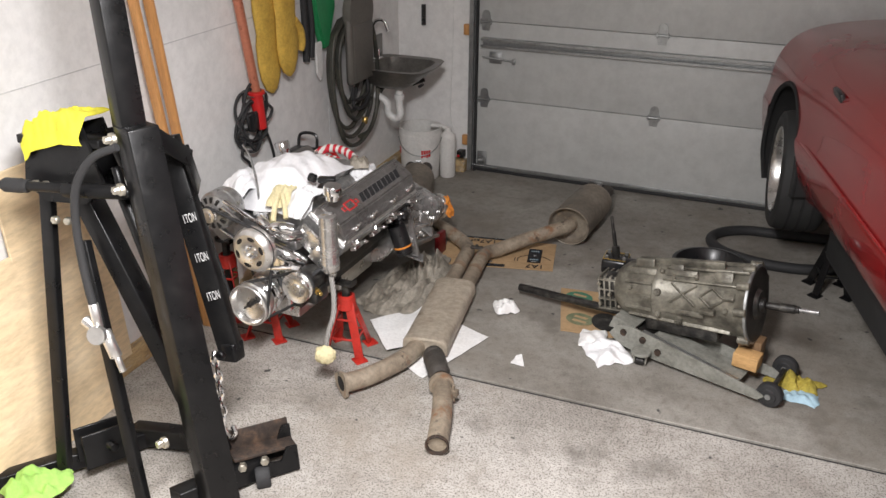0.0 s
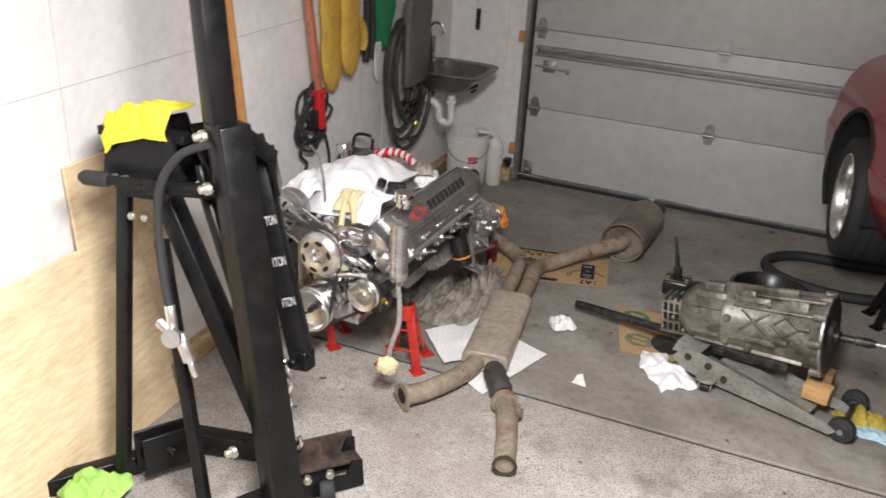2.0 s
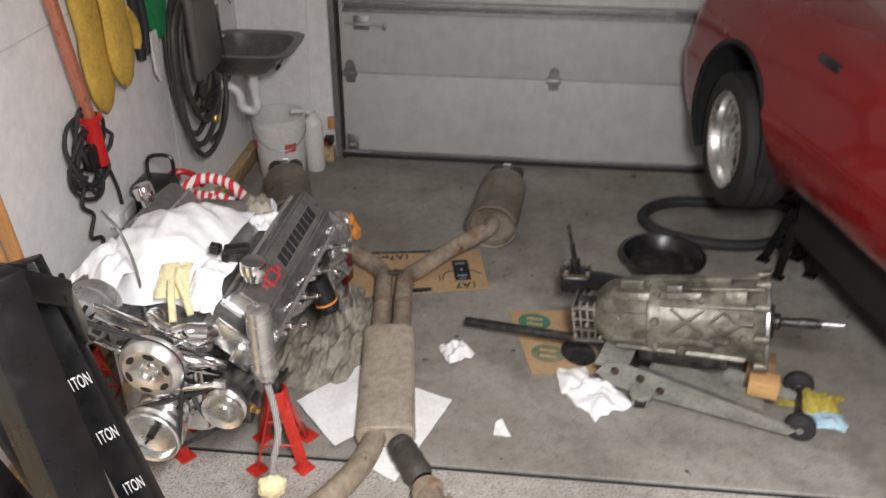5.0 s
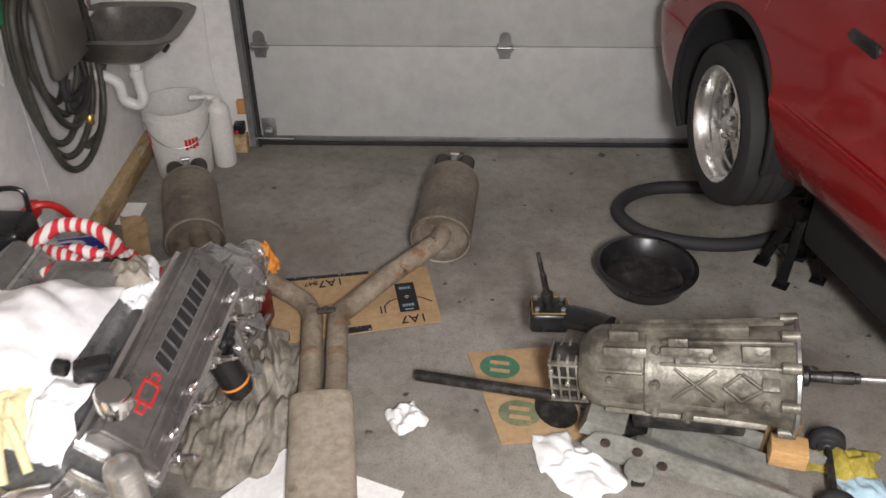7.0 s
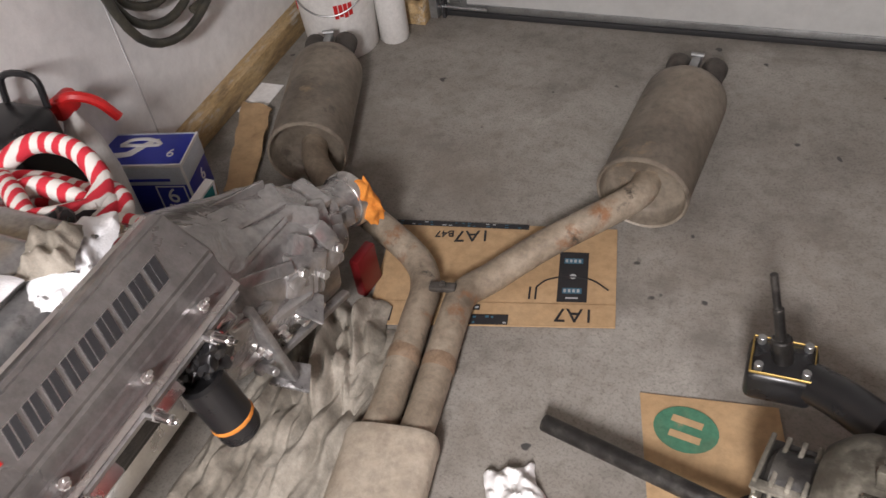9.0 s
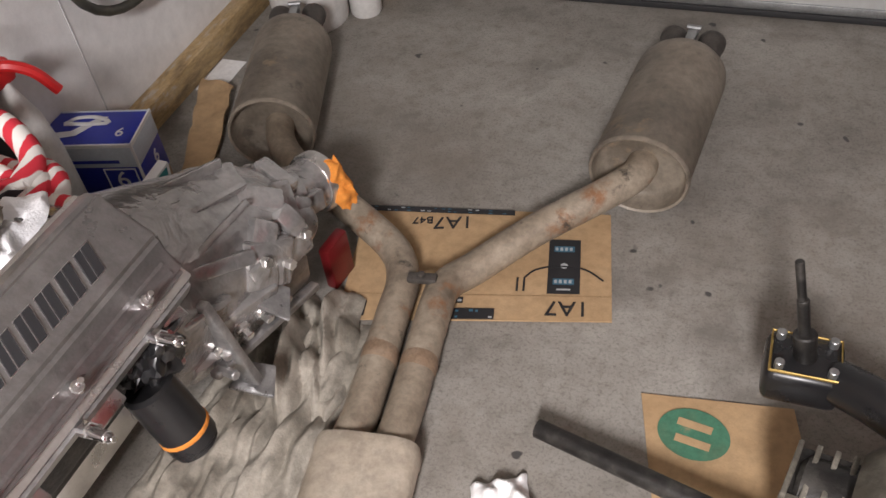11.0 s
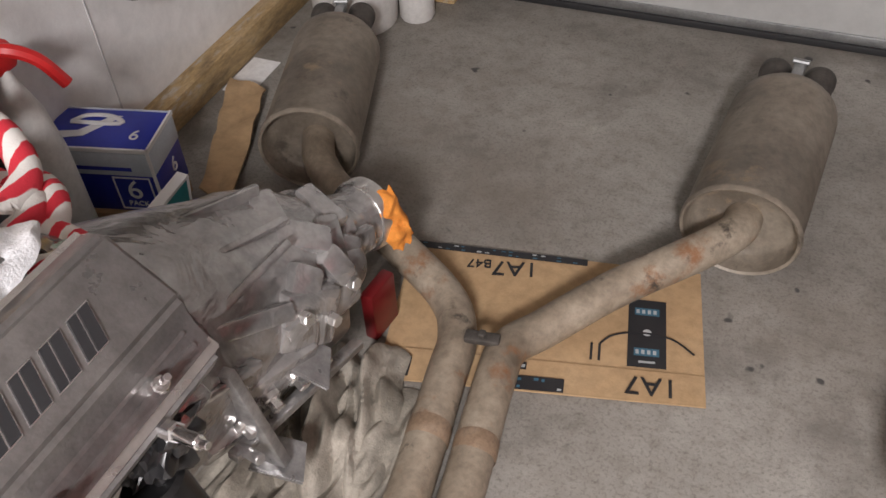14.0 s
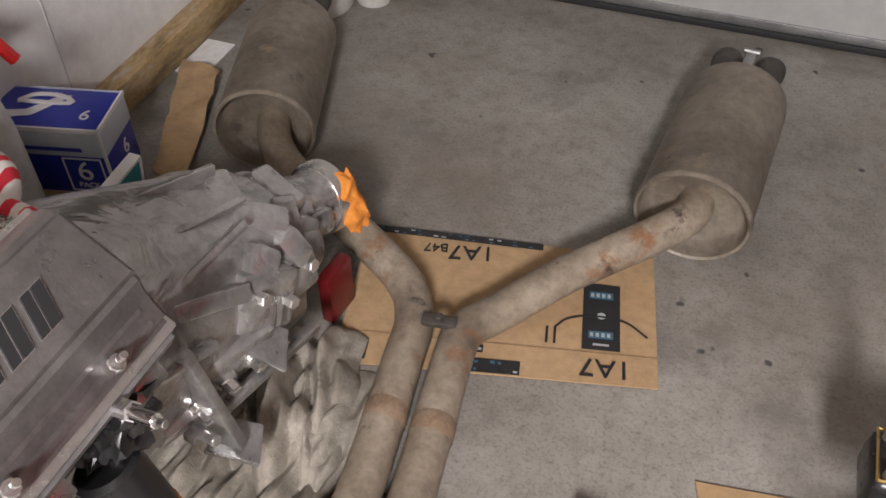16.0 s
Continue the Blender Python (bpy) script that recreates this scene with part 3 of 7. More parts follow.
def squircle(prof, hw, hh, origin, ang, seg=44, power=3.4):
    bm = bmesh.new()
    rings = []
    for r, h in [(0.0001, prof[0][1])] + prof + [(0.0001, prof[-1][1])]:
        ring = []
        for k in range(seg):
            a = 2 * math.pi * k / seg
            c, s = math.cos(a), math.sin(a)
            q = (abs(c) ** power + abs(s) ** power) ** (-1 / power)
            ring.append(bm.verts.new((c * q * hw * r, h, s * q * hh * r)))
        rings.append(ring)
    for a, b in zip(rings, rings[1:]):
        for k in range(seg):
            bm.faces.new([a[k], a[(k + 1) % seg], b[(k + 1) % seg], b[k]])
    bmesh.ops.remove_doubles(bm, verts=bm.verts, dist=0.0004)
    return moved(bm, pose(*origin, 0, 0, ang))


part("resonator", squircle(oval, 0.108, 0.052, (ca.x, ca.y, 0.062), math.degrees(math.atan2(-cd.x, cd.y))), M_RES, exhaust, "flat oval resonator box with welded seams")
PZ = 0.058
part("pipe", tube([(1.198, 4.1, PZ), (1.196, 4.2, PZ), (1.166, 4.48, PZ), (1.166, 4.57, PZ), (1.215, 4.64, PZ), (1.325, 4.77, 0.082), (1.465, 4.9, 0.112), (1.53, 4.985, 0.118), (1.54, 5.06, 0.115)], 0.04, 24, 7), M_EXH, exhaust)
part("pipe", tube([(1.11, 4.1, PZ), (1.107, 4.2, PZ), (1.075, 4.46, PZ), (1.06, 4.56, PZ), (1.01, 4.645, PZ), (0.9, 4.715, 0.075), (0.68, 4.83, 0.1), (0.575, 4.915, 0.11), (0.52, 5.01, 0.112)], 0.04, 24, 7), M_EXH, exhaust)
part("pipe_bracket", join(moved(box(-0.035, 0.035, -0.013, 0.013, 0.03, 0.046, 0.004), pose(1.119, 4.545, PZ, 0, 0, 8)), rod((1.119, 4.545, PZ + 0.03), (1.119, 4.545, PZ + 0.056), 0.009, 6)), M_FLEX, exhaust, "small dark clamp between the pipes")
for x, y in ((1.092, 4.33), (1.183, 4.33)):
    part("weld_ring", lathe([(0.0395, -0.022), (0.0415, -0.016), (0.0415, 0.016), (0.0395, 0.022)], 24, (x, y, PZ), (-0.16, 0.98, 0)), M_RUSTBAND, exhaust)
part("front_pipe", tube([(1.205, 3.53, PZ), (1.197, 3.43, PZ), (1.17, 3.33, PZ), (1.1, 3.19, PZ), (1.035, 3.1, 0.062)], 0.042, 22, 7), M_EXH, exhaust)
fd = Vector((-0.6, -0.8, 0.0))
fl = []
for k in range(30):
    a = 2 * math.pi * k / 30
    rr = 0.052 + 0.016 * (0.5 + 0.5 * math.cos(3 * a)) ** 2
    fl.append((rr * math.cos(a), rr * math.sin(a)))
x, y, d = axis_frame(fd)
fm = Matrix((x, y, d)).transposed().to_4x4()
fm.translation = Vector((1.033, 3.097, 0.066))
flange = part("flange", moved(prism(fl, 0, 0.012, 0.0), fm), M_EXH, exhaust, "three-bolt flange")
# black disc over the flange, painted as its shaded bore
part("opening", moved(lathe([(0, 0.0135), (0.031, 0.0135), (0.034, 0.0125)], 24), fm), M_HOLE, flange)
part("flex_joint", lathe([(0.03, 0), (0.043, 0.01), (0.049, 0.03), (0.044, 0.045), (0.051, 0.06), (0.046, 0.085), (0.051, 0.11), (0.046, 0.14), (0.05, 0.17), (0.044, 0.19), (0.036, 0.21)], 24, (1.29, 3.475, 0.062), (0.53, -0.84, 0)), M_FLEX, exhaust, "dark braided flex joint")
part("clamp", join(lathe([(0.036, -0.012), (0.055, -0.01), (0.055, 0.01), (0.036, 0.012)], 20, (1.425, 3.25, 0.062), (0.45, -0.9, 0)), box(1.44, 1.52, 3.19, 3.215, 0.055, 0.085, 0.003), rod((1.5, 3.202, 0.03), (1.5, 3.202, 0.11), 0.007, 8)), M_EXH, exhaust)
outlet = part("outlet_pipe", tube([(1.41, 3.28, 0.062), (1.455, 3.19, 0.06), (1.503, 3.06, 0.052), (1.552, 2.89, 0.046)], 0.043, 22, 6), M_EXH, exhaust)
part("rim", lathe([(0.043, -0.01), (0.047, -0.006), (0.049, 0.004), (0.046, 0.01), (0.04, 0.008), (0.038, -0.02), (0, -0.02)], 24, (1.555, 2.882, 0.0435), (0.27, -0.96, -0.03)), M_RUST, outlet)

# ---- flat things on the floor ----
def quad_sheet(corners, z, thick, mat_bm=None, wave=0.0, cells=14, seed=1):
    c = [Vector((*q, 0)) for q in corners]
    bm = bmesh.new()
    g = []
    for i in range(cells + 1):
        row = []
        for j in range(cells + 1):
            u, v = i / cells, j / cells
            p = (c[0] * (1 - u) + c[1] * u) * (1 - v) + (c[3] * (1 - u) + c[2] * u) * v
            p.z = z + wave * (0.4 + abs(noise.noise(p * 7 + Vector((seed, 0, 0)))) * 1.6)
            row.append(bm.verts.new(p))
        g.append(row)
    for i in range(cells):
        for j in range(cells):
            bm.faces.new([g[i][j], g[i + 1][j], g[i + 1][j + 1], g[i][j + 1]])
    bmesh.ops.recalc_face_normals(bm, faces=bm.faces)
    if bm.faces[0].normal.z < 0:
        bmesh.ops.reverse_faces(bm, faces=bm.faces)
    bmesh.ops.solidify(bm, geom=bm.faces[:], thickness=thick)
    return bm


C0, C1, C2, C3 = (0.925, 4.448), (1.551, 4.598), (1.48, 4.946), (0.845, 4.838)
card = thing("cardboard_sheet", "flattened brown shipping carton with printed tape under the exhaust", "cardboard", quad_sheet([C0, C1, C2, C3], 0.006, 0.004, wave=0.001), M_CARD)


def card_at(u, v, lift=0.0105):
    p = (Vector((*C0, 0)) * (1 - u) + Vector((*C1, 0)) * u) * (1 - v) + (Vector((*C3, 0)) * (1 - u) + Vector((*C2, 0)) * u) * v
    p.z = lift
    return p


def card_quad(u0, u1, v0, v1, lift=0.0105):
    bm = bmesh.new()
    bm.faces.new([bm.verts.new(card_at(u, v, lift)) for u, v in ((u0, v0), (u1, v0), (u1, v1), (u0, v1))])
    return bm


def oval_print(cx, cy, rx, ry, z, ang):
    return moved(lathe([(0, 0), (1, 0)], 36), pose(cx, cy, z, 0, 0, ang) @ Matrix.Diagonal((rx, ry, 1, 1)))


def tape(u0, u1, v0, v1, rows, columns, label=""):
    """Dark parcel tape with small unreadable pale and blue print."""
    tp = part("printed_tape", card_quad(u0, u1, v0, v1), M_INK, card, label)
    for i, j in [(i, j) for i in range(columns) for j in range(rows)]:
        if random.random() < 0.3:
            continue
        du, dv = (u1 - u0) / columns, (v1 - v0) / rows
        a, c = u0 + du * (i + random.uniform(0.15, 0.3)), v0 + dv * (j + random.uniform(0.2, 0.35))
        part("print_bar", card_quad(a, a + du * random.uniform(0.3, 0.6), c, c + dv * random.uniform(0.3, 0.45), 0.0112), random.choice([M_TAPEBLUE, M_TAPEBLUE, M_GREYPRINT, M_INK]), tp)


lab = part("printed_tape", card_quad(0.765, 0.885, 0.22, 0.72), M_INK, card, "dark printed parcel tape")
for v in (0.3, 0.6):
    part("print_bar", card_quad(0.785, 0.863, v, v + 0.055, 0.0112), M_TAPEBLUE, lab)
    for k in range(4):
        part("print_bar", card_quad(0.79 + 0.018 * k, 0.8 + 0.018 * k, v + 0.012, v + 0.042, 0.0116), M_GREYPRINT, lab)
part("print_mark", oval_print(*card_at(0.825, 0.47).to_2d(), 0.009, 0.009, 0.0112, 0), M_GREYPRINT, lab)
part("print_bar", card_quad(0.8, 0.85, 0.25, 0.265, 0.0112), M_GREYPRINT, lab)
tape(0.0, 0.62, 0.945, 0.998, 2, 22)
tape(0.36, 0.58, 0.0, 0.09, 2, 9)
tape(0.4, 0.46, 0.13, 0.18, 1, 2)
tape(0.0, 0.1, 0.02, 0.14, 2, 3)
part("fold_line", card_quad(0.0, 1.0, 0.198, 0.202), M_FOLD, card)
part("print_arc", tube([card_at(0.68, 0.36, 0.011), card_at(0.72, 0.43, 0.011), card_at(0.8, 0.465, 0.0115), card_at(0.9, 0.44, 0.0115), card_at(0.97, 0.34, 0.011)], 0.0025, 6, 4, flat=0.3), M_INK, card)
rot = 192
letters("1A7", 0.062, M_INK, "printed_code", card, pose(*card_at(0.84, 0.1), 0, 0, rot))
letters("1A7", 0.062, M_INK, "printed_code", card, pose(*card_at(0.375, 0.86), 0, 0, rot + 3))
letters("B47", 0.036, M_INK, "printed_code", card, pose(*card_at(0.25, 0.87), 0, 0, rot + 3))
for u in (0.65, 0.675):
    part("print_bar", card_quad(u, u + 0.008, 0.24, 0.36), M_INK, card)

card2 = thing("cardboard_sheet", "oil-stained brown carton sheet with two faded green ovals", "cardboard", quad_sheet([(1.76, 3.985), (2.06, 4.02), (1.95, 4.46), (1.648, 4.42)], 0.006, 0.004, wave=0.001), M_CARD)


for cx, cy, ink in ((1.765, 4.345, M_GREENPRINT), (1.825, 4.12, M_FADEDPRINT)):
    ov = part("green_oval", oval_print(cx, cy, 0.072, 0.06, 0.0105, -8), ink, card2)
    for k in (-1, 1):
        part("print_bar", moved(box(-0.035, 0.035, -0.009, 0.009, 0, 0.0006), pose(cx, cy + 0.02 * k, 0.0108, 0, 0, -8)), M_CARD, ov)
part("oil_stain", moved(lathe([(0, 0), (1, 0)], 30), pose(1.95, 4.14, 0.0106, 0, 0, 20) @ Matrix.Diagonal((0.07, 0.09, 1, 1))), M_OILY, card2)
thing("paper_sheet", "creased white paper sheets under the resonator", "paper", quad_sheet([(1.3, 3.335), (1.455, 3.785), (1.29, 3.85), (1.14, 3.42)], 0.004, 0.001, wave=0.006, seed=4), M_PAPER)
thing("paper_sheet", "white printed paper sheet beside the resonator", "paper", quad_sheet([(1.06, 3.47), (1.2, 3.62), (1.07, 3.95), (0.86, 3.7)], 0.012, 0.001, wave=0.012, seed=9), M_PAPER)
thing("paper_towel", "crumpled white paper towel on the concrete", "paper towel", crumple(0.11, 0.105, 0.06, 3, 30, fold=15, ragged=0.3), M_PAPER, at=pose(1.445, 4.09, 0.0, 0, 0, 30))
thing("paper_towel", "crumpled bright white paper towel beside the jack", "paper towel", crumple(0.19, 0.2, 0.06, 5, 34, fold=10, ragged=0.25), M_WHITECLOTH, at=pose(2.015, 3.865, 0.0, 0, 0, 35))
thing("paper_sheet", "bent off-white paper towel beside the jack", "paper", crumple(0.13, 0.15, 0.035, 8, fold=7, ragged=0.12), M_PAPER, at=pose(1.93, 3.95, 0.012, 0, 0, 10))
thing("paper_scrap", "small pale torn paper scrap on the concrete", "paper scrap", quad_sheet([(-0.03, -0.03), (0.035, -0.045), (0.02, 0.05), (-0.005, 0.04)], 0.002, 0.0008, wave=0.009, cells=6, seed=5), M_PAPER, at=pose(1.645, 3.64, 0.0, 0, 0, 15))
thing("shop_rag", "dirty yellow rag beside the jack wheel", "rag", crumple(0.24, 0.13, 0.06, 12, fold=14, ragged=0.4), M_OLIVERAG, at=pose(2.83, 3.93, 0.0, 0, 0, -15))
thing("shop_towel", "light blue shop towel on the concrete", "paper towel", crumple(0.14, 0.1, 0.03, 14, fold=12, ragged=0.3), M_BLUETOWEL, at=pose(2.87, 3.83, 0.0, 0, 0, -10))
thing("shop_rag", "greasy crumpled white rag under the engine and pipes", "rag", crumple(0.36, 0.62, 0.07, 15, 80, fold=15, ragged=0.25, along=0.38), M_RAG, at=pose(0.9, 4.12, 0.0, 0, 0, -6))
thing("shop_rag", "greasy rag bunched under the gearbox tail", "rag", crumple(0.24, 0.36, 0.12, 19, 60, fold=16, ragged=0.3, along=0.32), M_RAG, at=pose(0.9, 4.32, 0.0, 0, 0, 12))
thing("cardboard_tube", "crushed brown cardboard lying beside the muffler", "cardboard", quad_sheet([(0.29, 4.8), (0.39, 4.78), (0.22, 5.24), (0.09, 5.26)], 0.02, 0.004, wave=0.03, seed=6), M_CARD)
thing("concrete_patch", "pale square floor patch beside the sill", "floor patch", box(0.068, 0.16, 5.24, 5.42, 0.0005, 0.003), M_PAPER)


# ---- the engine on its stands ----
engine = thing("engine", "silver V8 engine with finned covers, pulleys and gearbox, draped with rags", "engine", at=(0.67, 3.5, 0))
TAU = radians(38)
EU, EN = Vector((math.cos(TAU), 0, -math.sin(TAU))), Vector((math.sin(TAU), 0, math.cos(TAU)))
EO = Vector((0.985, 0, 0.715))


def bank_point(u, n, y, left=False):
    p = EO + EU * u + EN * n
    return Vector((1.34 - p.x if left else p.x, y, p.z))


def bank(outline, y0, y1, left=False, bevel=0.006, inset=0.0):
    bm = bmesh.new()
    a = [bm.verts.new(bank_point(u, n, y0, left)) for u, n in outline]
    b = [bm.verts.new(bank_point(u, n, y1, left)) for u, n in outline]
    bm.faces.new(a)
    bm.faces.new(b[::-1])
    for k in range(len(a)):
        j = (k + 1) % len(a)
        bm.faces.new([a[k], a[j], b[j], b[k]])
    bmesh.ops.recalc_face_normals(bm, faces=bm.faces)
    if bevel:
        bmesh.ops.bevel(bm, geom=bm.edges[:], offset=bevel, segments=2, affect="EDGES")
    return bm


COVER = [(-0.088, -0.062), (-0.088, -0.022), (-0.07, 0.0), (0.04, 0.0), (0.062, -0.022), (0.1, -0.034), (0.1, -0.062)]
HEAD = [(-0.1, -0.064), (0.118, -0.064), (0.125, -0.1), (0.11, -0.19), (-0.1, -0.19)]
part("block", join(box(0.5, 0.84, 3.2, 3.97, 0.28, 0.56, 0.01), box(0.44, 0.9, 3.3, 3.9, 0.36, 0.5, 0.02)), M_OILY, engine, "dark engine block")
part("oil_pan", join(box(0.54, 0.8, 3.24, 3.62, 0.2, 0.29, 0.015), box(0.54, 0.8, 3.6, 3.94, 0.16, 0.29, 0.02), box(0.51, 0.83, 3.2, 3.96, 0.275, 0.29, 0.003)), M_POLISH, engine, "polished oil pan")
for left in (False, True):
    part("cylinder_head", bank(HEAD, 3.26, 3.98, left), M_CAST, engine)
    cover = part("valve_cover", bank(COVER, 3.275, 3.975, left, 0.007), M_COVER, engine, "brushed silver valve cover with ribs")
    for u in (0.064, 0.083):
        part("rib", bank([(u, -0.03), (u, -0.018 - (u - 0.06) * 0.3), (u + 0.007, -0.02 - (u - 0.06) * 0.3), (u + 0.007, -0.034)], 3.3, 3.95, left, 0.0015), M_COVER, cover)
    part("gasket_rail", bank([(-0.1, -0.066), (0.112, -0.066), (0.112, -0.056), (-0.1, -0.056)], 3.268, 3.982, left, 0.002), M_POLISH, cover)
    if not left:
        # raised slanted strokes stand where the cast name is
        def stroke(u0, u1, y0, y1, lift, mat, name):
            lean = 0.45
            q = [(u0, y0 - u0 * lean), (u1, y0 - u1 * lean), (u1, y1 - u1 * lean), (u0, y1 - u0 * lean)]
            sb = bmesh.new()
            lo = [sb.verts.new(bank_point(u, -0.002, y)) for u, y in q]
            hi = [sb.verts.new(bank_point(u, lift, y)) for u, y in q]
            sb.faces.new(hi)
            for a_ in range(4):
                sb.faces.new([lo[a_], lo[(a_ + 1) % 4], hi[(a_ + 1) % 4], hi[a_]])
            part(name, sb, mat, cover)

        for k in range(9):
            y = 3.515 + k * 0.0418
            stroke(-0.0315, 0.0155, y + 0.0015, y + 0.0345, 0.0012, M_CHROME, "name_edge")
            stroke(-0.03, 0.014, y + 0.003, y + 0.0155, 0.004, M_INK, "name_stroke")
            stroke(-0.03, 0.014, y + 0.0185, y + 0.033, 0.004, M_INK, "name_stroke")
        for (u0, u1, y0, y1) in ((-0.052, -0.046, 3.39, 3.45), (-0.014, -0.008, 3.39, 3.45), (-0.052, -0.008, 3.385, 3.391), (-0.052, -0.008, 3.449, 3.455), (-0.04, -0.036, 3.36, 3.385), (-0.022, -0.018, 3.36, 3.385), (-0.04, -0.018, 3.356, 3.361), (-0.04, -0.036, 3.455, 3.482), (-0.022, -0.018, 3.455, 3.482), (-0.04, -0.018, 3.48, 3.485)):
            part("emblem", bank([(u0 + 0.02, -0.002), (u0 + 0.02, 0.003), (u1 + 0.02, 0.003), (u1 + 0.02, -0.002)], y0 + 0.01, y1 + 0.01, False, 0.0), M_REDPLASTIC, cover)
        for y in (3.37, 3.52, 3.72, 3.88):
            b0 = bank_point(0.085, -0.03, y)
            part("cover_bolt", join(rod(b0, b0 + EN * 0.02, 0.011, 8), rod(b0 + EN * 0.02, b0 + EN * 0.045, 0.005, 8)), M_CHROME, cover)
# spark plug boots, exhaust ports and heat shields below the cover
for k, y in enumerate((3.36, 3.53, 3.7, 3.87)):
    p = bank_point(0.115, -0.085, y)
    part("spark_plug", join(rod(p, p + Vector((0.035, -0.005, 0.012)), 0.013, 6), rod(p + Vector((0.03, -0.005, 0.01)), p + Vector((0.075, -0.012, 0.026)), 0.009, 10), rod(p + Vector((0.07, -0.012, 0.024)), p + Vector((0.088, -0.014, 0.03)), 0.005, 8)), M_CHROME, engine)
    q = bank_point(0.115, -0.12, y + 0.05)
    part("exhaust_port", join(moved(box(-0.03, 0.03, -0.035, 0.035, 0, 0.012, 0.004), Matrix.Translation(q) @ pose(0, 0, 0, 0, 52, 0)), rod(q + Vector((0, 0.028, 0.02)), q + Vector((0.025, 0.028, 0.032)), 0.009, 6), rod(q + Vector((0, -0.028, -0.02)), q + Vector((0.025, -0.028, -0.01)), 0.009, 6)), M_POLISH, engine)
part("oil_filter", join(rod((0.985, 3.85, 0.46), (1.03, 3.85, 0.32), 0.045, 20), rod((1.025, 3.85, 0.33), (1.032, 3.85, 0.31), 0.041, 20)), M_PLASTIC, engine, "black oil filter canister")
part("filter_band", lathe([(0.045, 0.0), (0.0465, 0.002), (0.0465, 0.008), (0.045, 0.01)], 20, (1.018, 3.85, 0.357), (0.305, 0, -0.95)), M_ORANGE, engine, "orange band")
part("plastic_wrap", moved(wad(0.042, 0.06, 0.085, 37, 0.45), Matrix.Translation((0.985, 3.885, 0.5)) @ pose(0, 0, 0, 10, 20, 0)), M_PLASTIC, engine, "crumpled black plastic wrap")
# intake manifold and valley
part("intake_manifold", join(box(0.52, 0.82, 3.3, 3.95, 0.6, 0.72, 0.03, 3), box(0.58, 0.77, 3.4, 3.85, 0.7, 0.77, 0.03, 3), box(0.5, 0.84, 3.2, 3.32, 0.56, 0.64, 0.02)), M_CAST, engine, "cast intake manifold")
part("front_cover", join(box(0.53, 0.81, 3.16, 3.22, 0.27, 0.6, 0.02), lathe([(0, 0), (0.11, 0), (0.115, 0.012), (0.1, 0.04), (0, 0.04)], 30, (0.67, 3.19, 0.38), (0, -1, 0))), M_CHROME, engine, "chrome timing cover")
# water pump
pump = part("water_pump", join(lathe([(0.03, 0), (0.055, 0.01), (0.06, 0.05), (0.045, 0.08), (0.03, 0.1)], 24, (0.71, 3.17, 0.61), (0, -1, 0)), tube([(0.71, 3.14, 0.6), (0.6, 3.16, 0.55), (0.55, 3.2, 0.5)], 0.032, 14), tube([(0.71, 3.14, 0.6), (0.82, 3.16, 0.56), (0.87, 3.2, 0.52)], 0.032, 14), tube([(0.72, 3.13, 0.64), (0.8, 3.12, 0.7), (0.86, 3.15, 0.69)], 0.028, 14)), M_CHROME, engine, "chrome water pump")
pul = part("pump_pulley", lathe([(0.0, 0.0), (0.025, 0.0), (0.03, 0.012), (0.05, 0.022), (0.078, 0.02), (0.09, 0.008), (0.097, 0.0), (0.1, -0.008), (0.09, -0.016), (0.097, -0.024), (0.1, -0.034), (0.092, -0.04), (0.0, -0.03)], 40, (0.72, 3.045, 0.612), (0, -1, 0)), M_POLISH, engine, "slotted polished aluminium pulley")
for k in range(6):
    a = k * math.pi / 3 + 0.3
    c, s = math.cos(a), math.sin(a)
    # dark oval on the pulley face, painted as a shaded slot
    part("slot", moved(lathe([(0, 0.003), (0.8, 0.003), (1, 0)], 16, along=(0, -1, 0)), Matrix.Translation((0.72 + 0.062 * c, 3.0242, 0.612 + 0.062 * s)) @ pose(0, 0, 0, 0, -math.degrees(a), 0) @ Matrix.Diagonal((0.01, 0.8, 0.019, 1))), M_HOLE, pul)
for k in range(4):
    a = k * math.pi / 2
    part("bolt", rod((0.72 + 0.02 * math.cos(a), 3.046, 0.612 + 0.02 * math.sin(a)), (0.72 + 0.02 * math.cos(a), 3.02, 0.612 + 0.02 * math.sin(a)), 0.007, 6), M_CHROME, pul)
crank = part("crank_pulley", lathe([(0.0, -0.045), (0.06, -0.045), (0.083, -0.03), (0.087, 0.0), (0.094, 0.004), (0.098, 0.0), (0.098, -0.012), (0.086, -0.02), (0.098, -0.03), (0.098, -0.05), (0.07, -0.056), (0.07, -0.09), (0, -0.09)], 44, (0.668, 3.045, 0.335), (0, -1, 0)), M_POLISH, engine, "deep polished crank pulley")
part("crank_bolt", join(rod((0.668, 3.1, 0.335), (0.668, 3.05, 0.335), 0.014, 6), rod((0.668, 3.055, 0.335), (0.668, 3.02, 0.335), 0.005, 8)), M_OILY, crank)
part("damper", lathe([(0, 0), (0.085, 0), (0.09, 0.006), (0.09, 0.03), (0.085, 0.036), (0, 0.036)], 36, (0.668, 3.16, 0.335), (0, -1, 0)), M_CHROME, engine)
idl = part("idler_pulley", lathe([(0, 0.01), (0.02, 0.01), (0.022, 0.0), (0.04, -0.004), (0.055, 0.0), (0.066, 0.006), (0.067, -0.002), (0.058, -0.01), (0.067, -0.018), (0.066, -0.026), (0, -0.026)], 34, (0.925, 3.05, 0.475), (0, -1, 0)), M_POLISH, engine, "polished steering pump pulley")
